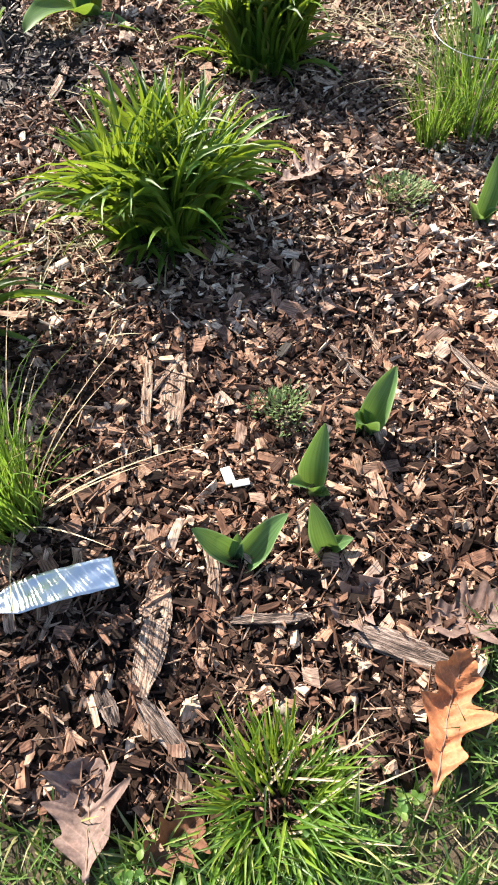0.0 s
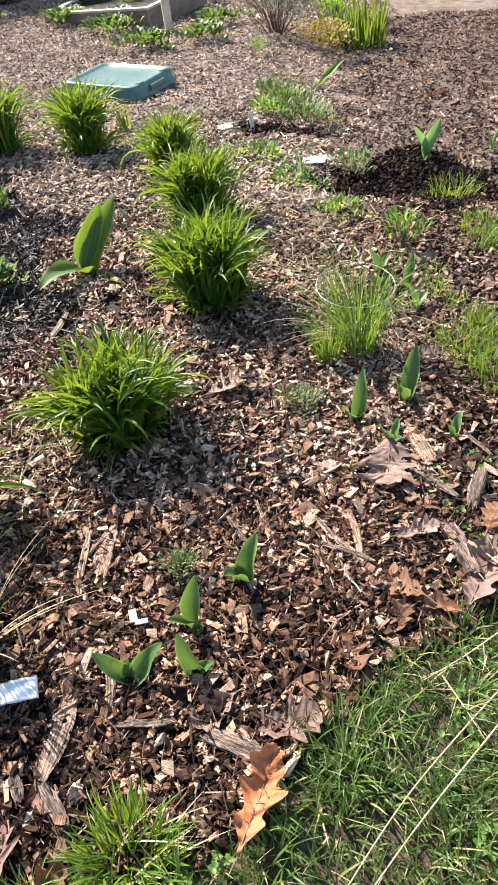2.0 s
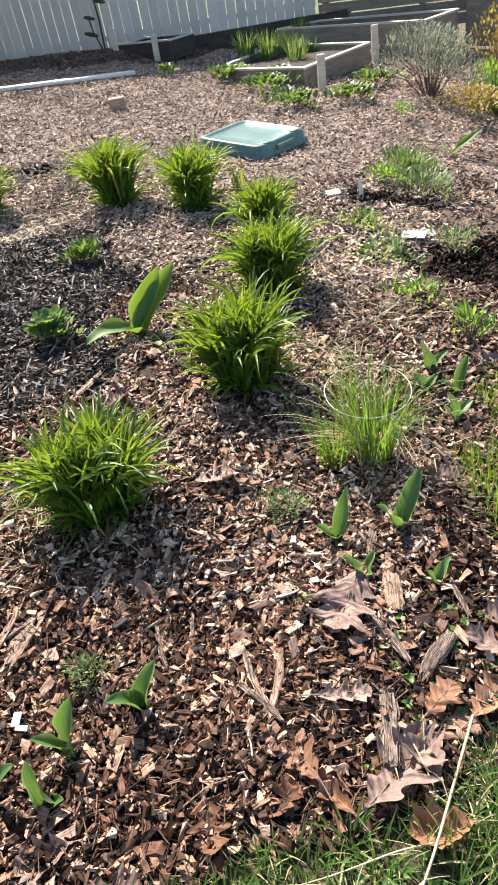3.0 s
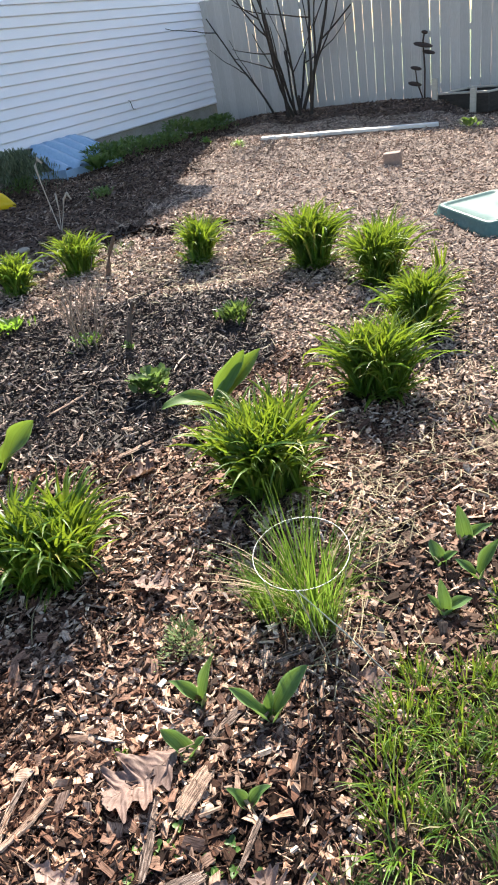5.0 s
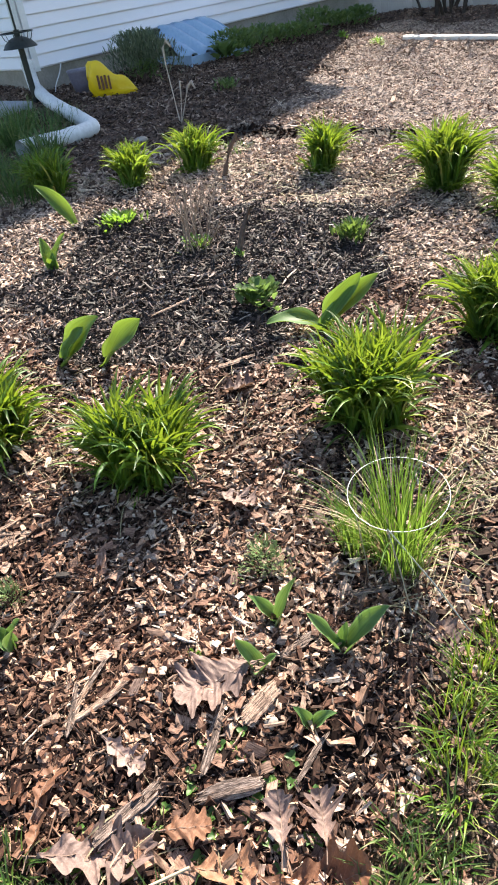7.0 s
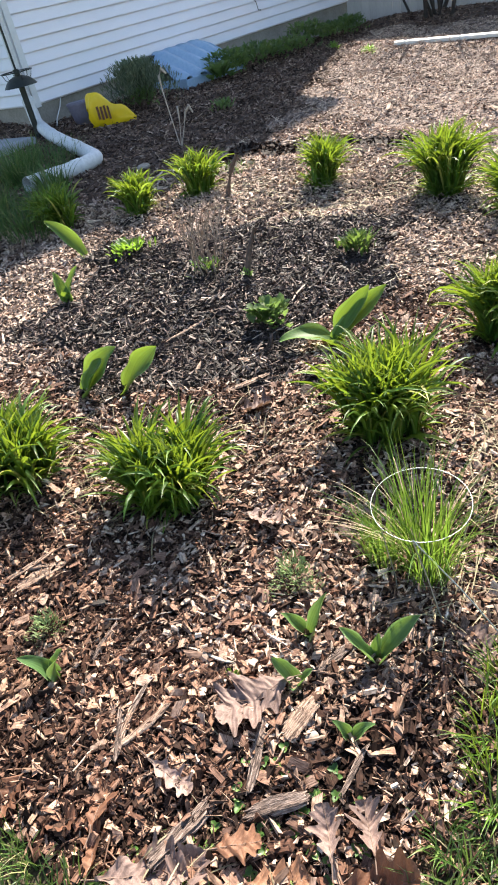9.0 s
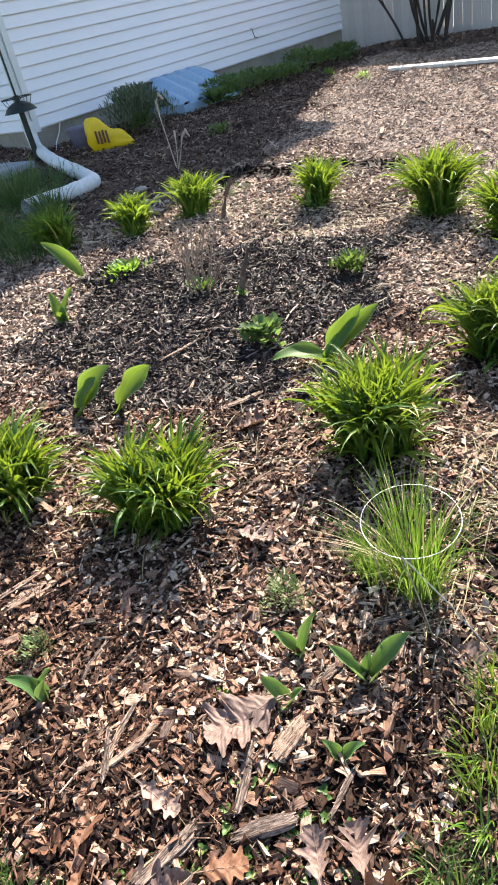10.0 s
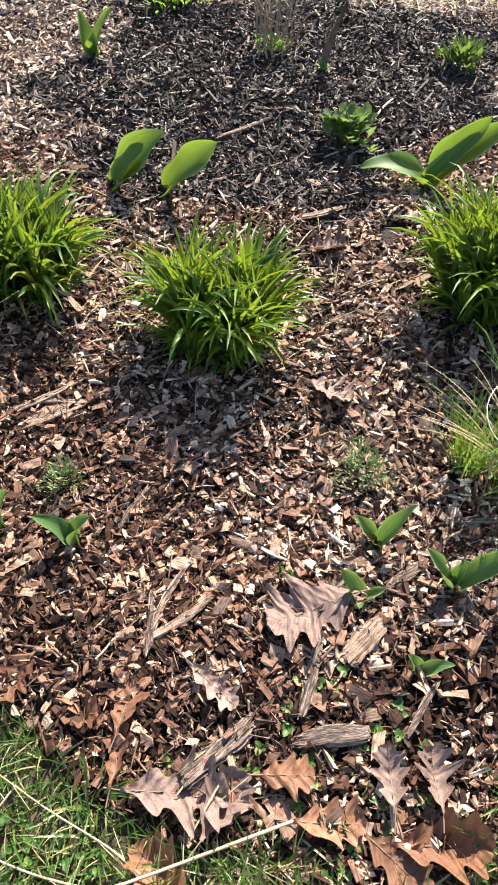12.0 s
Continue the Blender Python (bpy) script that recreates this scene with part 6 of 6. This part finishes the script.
# ---- lawn ----
def scatter(box, density, keep, seed):
    r = np.random.default_rng(seed)
    x0, x1, y0, y1 = box
    n = int((x1 - x0) * (y1 - y0) * density)
    x, y = r.uniform(x0, x1, n), r.uniform(y0, y1, n)
    ok = keep(x, y)
    return x[ok], y[ok], r


def lawn(name, box, density, length, width, seed, label):
    x, y, r = scatter(box, density, lambda a, b: (region(a, b) == 2) & (np.sin(9.1 * a + 4 * b) + np.sin(8.3 * b - 5 * a) + r0.normal(0, 0.9, len(a)) > -1.6 + 3.6 * soft((a - 0.85) / 0.25) * soft((b - 0.55) / 0.4) * soft((2.2 - b) / 0.2)), seed)
    n = len(x)
    v, q, uv = blades(np.stack([x, y, ground_z(x, y) - 0.004], 1), r.uniform(0, 2 * np.pi, n), length * r.uniform(0.45, 1.4, n) * (0.85 + 0.35 * np.sin(17 * x + 5 * y) * np.sin(19 * y - 4 * x)), width * r.uniform(0.6, 1.3, n), r.uniform(0, 35, n), r.uniform(20, 110, n), 3, "thin", 0.25)
    return thing(name, to_mesh(name, v, q, uv, smooth=True), M_GRASS, label, "grass", kind="stuff")


r0 = np.random.default_rng(3)
tx, ty, rt = scatter((-0.6, 2.7, -0.3, 2.9), 150, lambda a, b: (region(a, b) == 2) & ((a < 0.86) | (b < 0.55) | (b > 1.15) | (np.sin(31 * a) > 0.6)), 407)
each = 32
n = len(tx) * each
ta, td = rt.uniform(0, 2 * np.pi, n), 0.035 * np.sqrt(rt.random(n))
x, y = np.repeat(tx, each) + td * np.cos(ta), np.repeat(ty, each) + td * np.sin(ta)
size = np.repeat(rt.uniform(0.06, 0.13, len(tx)), each)
v, q, uv = blades(np.stack([x, y, ground_z(x, y) - 0.004], 1), ta + rt.normal(0, 0.5, n), size * rt.uniform(0.5, 1.15, n), rt.uniform(0.0028, 0.0052, n), 4 + 500 * td, rt.uniform(30, 105, n), 3, "thin", 0.25)
thing("lawn_tufts", to_mesh("lawn_tufts", v, q, uv, smooth=True), M_GRASS, "thicker tufts of bright grass in the lawn", "grass", kind="stuff")
lawn("lawn_grass", (-0.6, 1.5, -0.5, 2.3), 10500, 0.08, 0.003, 401, "uneven spring lawn grass along the bed")
lawn("far_lawn_grass", (1.2, 3.2, 0.6, 2.9), 5500, 0.075, 0.004, 402, "patchy lawn grass beyond the bed")
x, y, r = scatter((-3.5, 4.5, -3.0, 1.2), 330, lambda a, b: (region(a, b) == 2) & ((a < -0.6) | (a > 1.5) | (b < -0.5)) & ((a < 3.2) | (b < 0.6)), 408)
n = len(x)
v, q, uv = blades(np.stack([x, y, ground_z(x, y) - 0.004], 1), r.uniform(0, 2 * np.pi, n), r.uniform(0.05, 0.12, n), r.uniform(0.005, 0.010, n), r.uniform(0, 35, n), r.uniform(30, 100, n), 2, "thin", 0.25)
thing("outer_lawn_grass", to_mesh("outer_lawn_grass", v, q, uv, smooth=True), M_GRASS, "rough lawn grass behind the bed's edge", "grass", kind="stuff")
x, y, r = scatter((-0.5, 1.4, -0.2, 1.6), 1500, lambda a, b: (region(a, b) == 2) & (np.sin(7 * a + 1) + np.sin(6 * b) > 0.6) & (a < 1.0), 405)
n = len(x)
base = np.stack([x, y, ground_z(x, y) + r.uniform(0.01, 0.04, n)], 1)
three = np.repeat(base, 3, 0)
yaw = np.repeat(r.uniform(0, 2 * np.pi, n), 3) + np.tile([0, 2.09, 4.19], n)
v, q, uv = blades(three, yaw, np.repeat(r.uniform(0.008, 0.014, n), 3), 0.010, 65, 95, 3, "oval", 0.2)
thing("clover", to_mesh("clover", v, q, uv, smooth=True), M_WEED, "small clover leaves in the lawn", "clover", kind="stuff")
x, y, r = scatter((0.5, 1.2, 0.55, 1.15), 600, lambda a, b: (region(a, b) != 2) & (a > 0.84 + 0.05 * np.sin(23 * b)), 406)
n = len(x)
base = np.stack([x, y, ground_z(x, y) + 0.015], 1)
v, q, uv = blades(np.repeat(base, 3, 0), np.repeat(r.uniform(0, 6.28, n), 3) + np.tile([0, 2.09, 4.19], n), 0.016, 0.014, 60, 90, 3, "oval", 0.2)
thing("seedlings", to_mesh("seedlings", v, q, uv, smooth=True), M_WEED, "scattered tiny green seedlings at the bed's edge", "seedlings", kind="stuff")

r8 = np.random.default_rng(91)
spots = ((-0.32, 1.28, 0.22, 90), (-0.12, 1.70, 0.2, 50), (0.38, 2.35, 0.22, 70), (-0.66, 1.15, 0.2, 60), (0.36, 2.75, 0.25, 70), (0.5, 3.2, 0.3, 80), (0.55, 2.6, 0.2, 70), (0.75, 2.75, 0.2, 60), (0.55, 3.9, 0.3, 70), (-0.26, 1.1, 0.14, 40), (0.60, 2.08, 0.11, 90), (0.47, 2.24, 0.10, 60), (0.80, 1.74, 0.10, 50), (0.88, 1.6, 0.15, 25), (0.98, 0.78, 0.15, 25), (-1.75, 3.3, 0.3, 60), (-0.45, 3.2, 0.3, 60), (-2.4, 3.2, 0.35, 120), (-1.7, 3.6, 0.4, 120)) + tuple((x + 0.03 * math.sin(9 * y), y + 0.06, rad * 1.25, 42) for x, y, rad, h, n, lab in LILIES)
cx, cy, sp = (np.concatenate([np.full(s[3], s[k]) for s in spots]) for k in range(3))
x, y, n = cx + r8.normal(0, 1, len(cx)) * sp * 0.6, cy + r8.normal(0, 1, len(cx)) * sp * 0.6, len(cx)
v, q, uv = blades(np.stack([x, y, ground_z(x, y) + r8.uniform(0.016, 0.03, n)], 1), r8.uniform(0, 2 * np.pi, n), r8.uniform(0.05, 0.17, n), r8.uniform(0.0015, 0.0045, n) * np.where(x < -1.5, 1.9, 0.9), r8.uniform(62, 90, n), r8.uniform(88, 118, n), 6, "strap", 0.15, r8.normal(0, 0.8, n))
thing("dry_thatch", to_mesh("dry_thatch", v, q, uv, smooth=True), M_THATCH, "pale dry leaf blades lying round the daylilies", "dry leaves", kind="stuff")


# ---- wood chips ----
def section(ends, ring):
    return np.array([(a, b, c) for a in ends for b, c in ring])


SQUARE = ((-0.5, -0.5), (0.5, -0.5), (0.5, 0.5), (-0.5, 0.5))
FORMS = {
    "bent": (section((-0.5, 0.0, 0.5), SQUARE), [(0, 3, 2, 1), (8, 9, 10, 11)] + [(o + k, o + (k + 1) % 4, o + 4 + (k + 1) % 4, o + 4 + k) for o in (0, 4) for k in (1, 2, 3)]),
    "block": (section((-0.5, 0.5), SQUARE), [(0, 3, 2, 1), (4, 5, 6, 7)] + [(k, (k + 1) % 4, 4 + (k + 1) % 4, 4 + k) for k in (1, 2, 3)]),
    "sliver": (section((-0.5, 0.5), ((-0.5, -0.5), (0.5, -0.5), (0.1, 0.5))), [(1, 2, 5, 4), (2, 0, 3, 5)]),
}


def chip_arrays(x, y, r, length, width, thick, tilt, rise, form="block"):
    """Little split blocks with ragged ends, lying every way on the ground."""
    n = len(x)
    sect, faces = FORMS[form]
    c = len(sect)
    l, w, t = (np.exp(r.normal(0.5 * math.log(a * b), 0.36 * math.log(b / a), n)).clip(a * 0.7, b * 1.25) for a, b in (length, width, thick))
    w = np.minimum(w, l * 0.9)
    loc = sect[None] * np.stack([l, w, t], -1)[:, None]
    loc[:, :, 0] += sect[None, :, 1] * (w * r.normal(0, 0.3, n))[:, None] + (np.abs(sect[None, :, 0]) > 0.1) * r.normal(0, 0.09, (n, c)) * l[:, None]
    loc[:, :, 1] *= 1 + sect[None, :, 0] * r.normal(0, 0.3, n)[:, None].clip(-0.9, 0.9)
    loc[:, :, 1] += r.normal(0, 0.09, (n, c)) * w[:, None]
    loc[:, :, 2] *= 1 + sect[None, :, 0] * r.normal(0, 0.6, n)[:, None].clip(-1, 1)
    loc[:, :, 2] += r.normal(0, 0.13, (n, c)) * t[:, None] + (np.abs(sect[None, :, 0]) < 0.1) * (r.normal(0, 0.035, n) * l)[:, None]
    uv = loc[:, :, :2] + np.stack([r.uniform(0, 50, n), r.uniform(0, 50, n)], -1)[:, None]
    uv[:, :, 1] += loc[:, :, 2]
    a, p, o = r.uniform(0, 2 * np.pi, n), np.radians(r.normal(0, tilt, n)), np.radians(r.normal(0, tilt, n))
    ca, sa, cp, sp, co, so = np.cos(a), np.sin(a), np.cos(p), np.sin(p), np.cos(o), np.sin(o)
    X, Y, Z = loc[:, :, 0], loc[:, :, 1], loc[:, :, 2]
    Y, Z = Y * co[:, None] - Z * so[:, None], Y * so[:, None] + Z * co[:, None]
    X, Z = X * cp[:, None] + Z * sp[:, None], -X * sp[:, None] + Z * cp[:, None]
    X, Y = X * ca[:, None] - Y * sa[:, None], X * sa[:, None] + Y * ca[:, None]
    z = ground_z(x, y) + r.uniform(0, rise, n)
    v = np.stack([X + x[:, None], Y + y[:, None], Z + z[:, None]], -1).reshape(-1, 3)
    q = (np.arange(n)[:, None, None] * c + np.array(faces)[None]).reshape(-1, 4)
    return v, q, uv.reshape(-1, 2)


def chips(name, box, density, keep, seed, length, width, thick, material, label, tilt=25, rise=0.021, form="block"):
    x, y, r = scatter(box, density, keep, seed)
    return thing(name, to_mesh(name, *chip_arrays(x, y, r, length, width, thick, tilt, rise, form)), material, label, "mulch", kind="stuff")


def near_box(a, b):
    return (a > -1.3) & (a < 1.5) & (b < 2.9)


def litter(a, b):
    """By the lawn's edge: leaf litter, its dark crumbs standing in for shaded gaps too."""
    return soft((a - 0.5) / 0.35) * soft((1.15 - b) / 0.3)


def bare(a, b):
    """The patch of bare dark earth by the lawn's corner."""
    return np.exp(-((a - 0.99) / 0.15) ** 2 - ((b - 1.22) / 0.24) ** 2)


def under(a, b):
    """Round the daylilies' feet: dark crumbs that also paint in the clumps' shade."""
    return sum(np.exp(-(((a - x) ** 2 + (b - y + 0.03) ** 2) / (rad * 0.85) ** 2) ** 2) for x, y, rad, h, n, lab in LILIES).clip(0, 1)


blend = np.random.default_rng(11)
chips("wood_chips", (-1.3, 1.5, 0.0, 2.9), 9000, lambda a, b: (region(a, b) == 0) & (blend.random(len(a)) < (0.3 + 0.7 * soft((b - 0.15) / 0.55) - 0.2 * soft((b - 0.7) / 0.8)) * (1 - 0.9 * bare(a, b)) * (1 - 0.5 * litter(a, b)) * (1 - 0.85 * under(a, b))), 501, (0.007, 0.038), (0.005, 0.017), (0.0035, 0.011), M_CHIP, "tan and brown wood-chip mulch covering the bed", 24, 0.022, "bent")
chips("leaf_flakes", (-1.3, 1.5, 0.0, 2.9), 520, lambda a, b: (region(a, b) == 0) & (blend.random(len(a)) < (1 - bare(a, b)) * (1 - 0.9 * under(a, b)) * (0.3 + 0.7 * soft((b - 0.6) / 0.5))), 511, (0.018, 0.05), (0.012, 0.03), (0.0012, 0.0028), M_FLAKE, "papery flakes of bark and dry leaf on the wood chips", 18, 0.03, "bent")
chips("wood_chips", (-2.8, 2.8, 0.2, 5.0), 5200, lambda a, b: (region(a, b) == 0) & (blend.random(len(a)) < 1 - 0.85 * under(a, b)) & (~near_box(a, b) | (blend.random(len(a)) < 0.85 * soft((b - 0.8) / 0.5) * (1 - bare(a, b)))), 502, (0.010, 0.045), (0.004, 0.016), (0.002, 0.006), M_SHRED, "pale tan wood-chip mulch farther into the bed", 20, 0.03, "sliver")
chips("dark_mulch", (-2.8, -0.3, 1.0, 4.0), 9500, lambda a, b: (region(a, b) == 1), 503, (0.014, 0.08), (0.003, 0.012), (0.002, 0.006), M_DARK, "dark brown shredded bark mulch", 22, 0.022, "sliver")
chips("dug_soil_crumbs", (0.1, 1.9, 2.8, 4.5), 5000, lambda a, b: (region(a, b) == 3), 504, (0.008, 0.03), (0.006, 0.02), (0.005, 0.016), M_BITS, "crumbs of dark dug soil", 30, 0.03)
chips("dug_soil_crumbs", (-8.2, -2.1, 3.2, 11.0), 650, lambda a, b: (region(a, b) == 3), 512, (0.012, 0.05), (0.008, 0.025), (0.005, 0.016), M_BITS, "dark crumbs of bare earth that also colour in the step's shade", 30, 0.03)
chips("far_mulch", (-8, 1.8, 4.3, 10.8), 1550, lambda a, b: (region(a, b) == 4), 505, (0.012, 0.055), (0.004, 0.014), (0.003, 0.008), M_SHRED, "pale shredded wood mulch in the far bed", 20, 0.02, "sliver")
chips("older_mulch", (-7.8, -2.6, 0.2, 10.9), 1200, lambda a, b: (region(a, b) == 5), 506, (0.02, 0.08), (0.006, 0.02), (0.003, 0.010), M_BROWNSHADEMULCH, "shredded mulch toned brown for the shade of house and fence", 22, 0.022, "sliver")
chips("older_mulch", (0.4, 4.3, 1.4, 8.6), 1100, lambda a, b: (region(a, b) == 5), 513, (0.012, 0.06), (0.006, 0.02), (0.003, 0.010), M_BROWNSHADEMULCH, "older brown mulch and leaf crumbs by the dug soil", 22, 0.022, "sliver")
chips("older_mulch", (0.7, 1.5, 1.4, 3.0), 5200, lambda a, b: (region(a, b) == 5), 514, (0.012, 0.045), (0.006, 0.022), (0.002, 0.008), M_BROWNSHADEMULCH, "brown wood chips and leaf crumbs between the young tulips", 24, 0.03, "bent")
chips("wood_chips", (0.7, 1.5, 1.4, 3.0), 2600, lambda a, b: (region(a, b) == 5), 515, (0.008, 0.04), (0.005, 0.018), (0.003, 0.009), M_CHIP, "tan and brown wood chips between the young tulips", 24, 0.03, "bent")
chips("pale_mulch", (-3.6, -2.0, 0.2, 4.8), 1900, lambda a, b: (region(a, b) == 4), 510, (0.02, 0.07), (0.006, 0.02), (0.003, 0.010), M_SHRED, "pale shredded mulch between the daylilies")
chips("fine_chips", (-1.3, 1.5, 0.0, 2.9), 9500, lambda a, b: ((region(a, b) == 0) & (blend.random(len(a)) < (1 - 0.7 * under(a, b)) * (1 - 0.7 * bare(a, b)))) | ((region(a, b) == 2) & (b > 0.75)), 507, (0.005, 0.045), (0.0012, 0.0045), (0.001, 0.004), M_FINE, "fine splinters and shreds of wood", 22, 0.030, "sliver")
chips("litter_chips", (0.85, 3.2, 0.7, 3.2), 1700, lambda a, b: (region(a, b) == 2), 509, (0.010, 0.045), (0.006, 0.02), (0.002, 0.007), M_BROWNSHADEMULCH, "scattered wood chips in the thin grass")
chips("dark_bits", (-1.3, 1.5, 0.0, 2.9), 4200, lambda a, b: (region(a, b) == 0) & (blend.random(len(a)) < 0.2 + 0.25 * soft((1.15 - b) / 0.6) + 0.55 * soft((0.62 - b) / 0.45) + 0.7 * bare(a, b) + 0.6 * litter(a, b) + 0.8 * under(a, b)), 508, (0.01, 0.055), (0.004, 0.017), (0.003, 0.008), M_BITS, "dark bark bits among the wood chips, thickest as shade round the daylilies", 18, 0.016)

# single chips lying on top, nearest the path
shapes = []
for k in range(10):
    rr = np.random.default_rng(600 + k)
    v, q, uv = chip_arrays(np.zeros(1), np.zeros(1), rr, (0.024, 0.08), (0.009, 0.022), (0.005, 0.011), 0.01, 0.0, "bent")
    v = v - v.mean(0)
    me = to_mesh("wood_chip", v, q, uv)
    me.materials.append(M_CHIP_ONE)
    shapes.append(me)
r7 = np.random.default_rng(88)
made = 0
while made < 290:
    x, y = r7.uniform(-0.5, 1.0), r7.uniform(0.38, 1.6)
    if int(region(np.array(x), np.array(y))):
        continue
    ob = new("wood_chip", shapes[made % 10])
    ob.parent = ground
    ob.matrix_basis = Matrix.Translation(on_ground(x, y, 0.017)) @ Euler((r7.normal(0, 0.2), r7.normal(0, 0.2), r7.uniform(0, 6.28))).to_matrix().to_4x4()
    made += 1
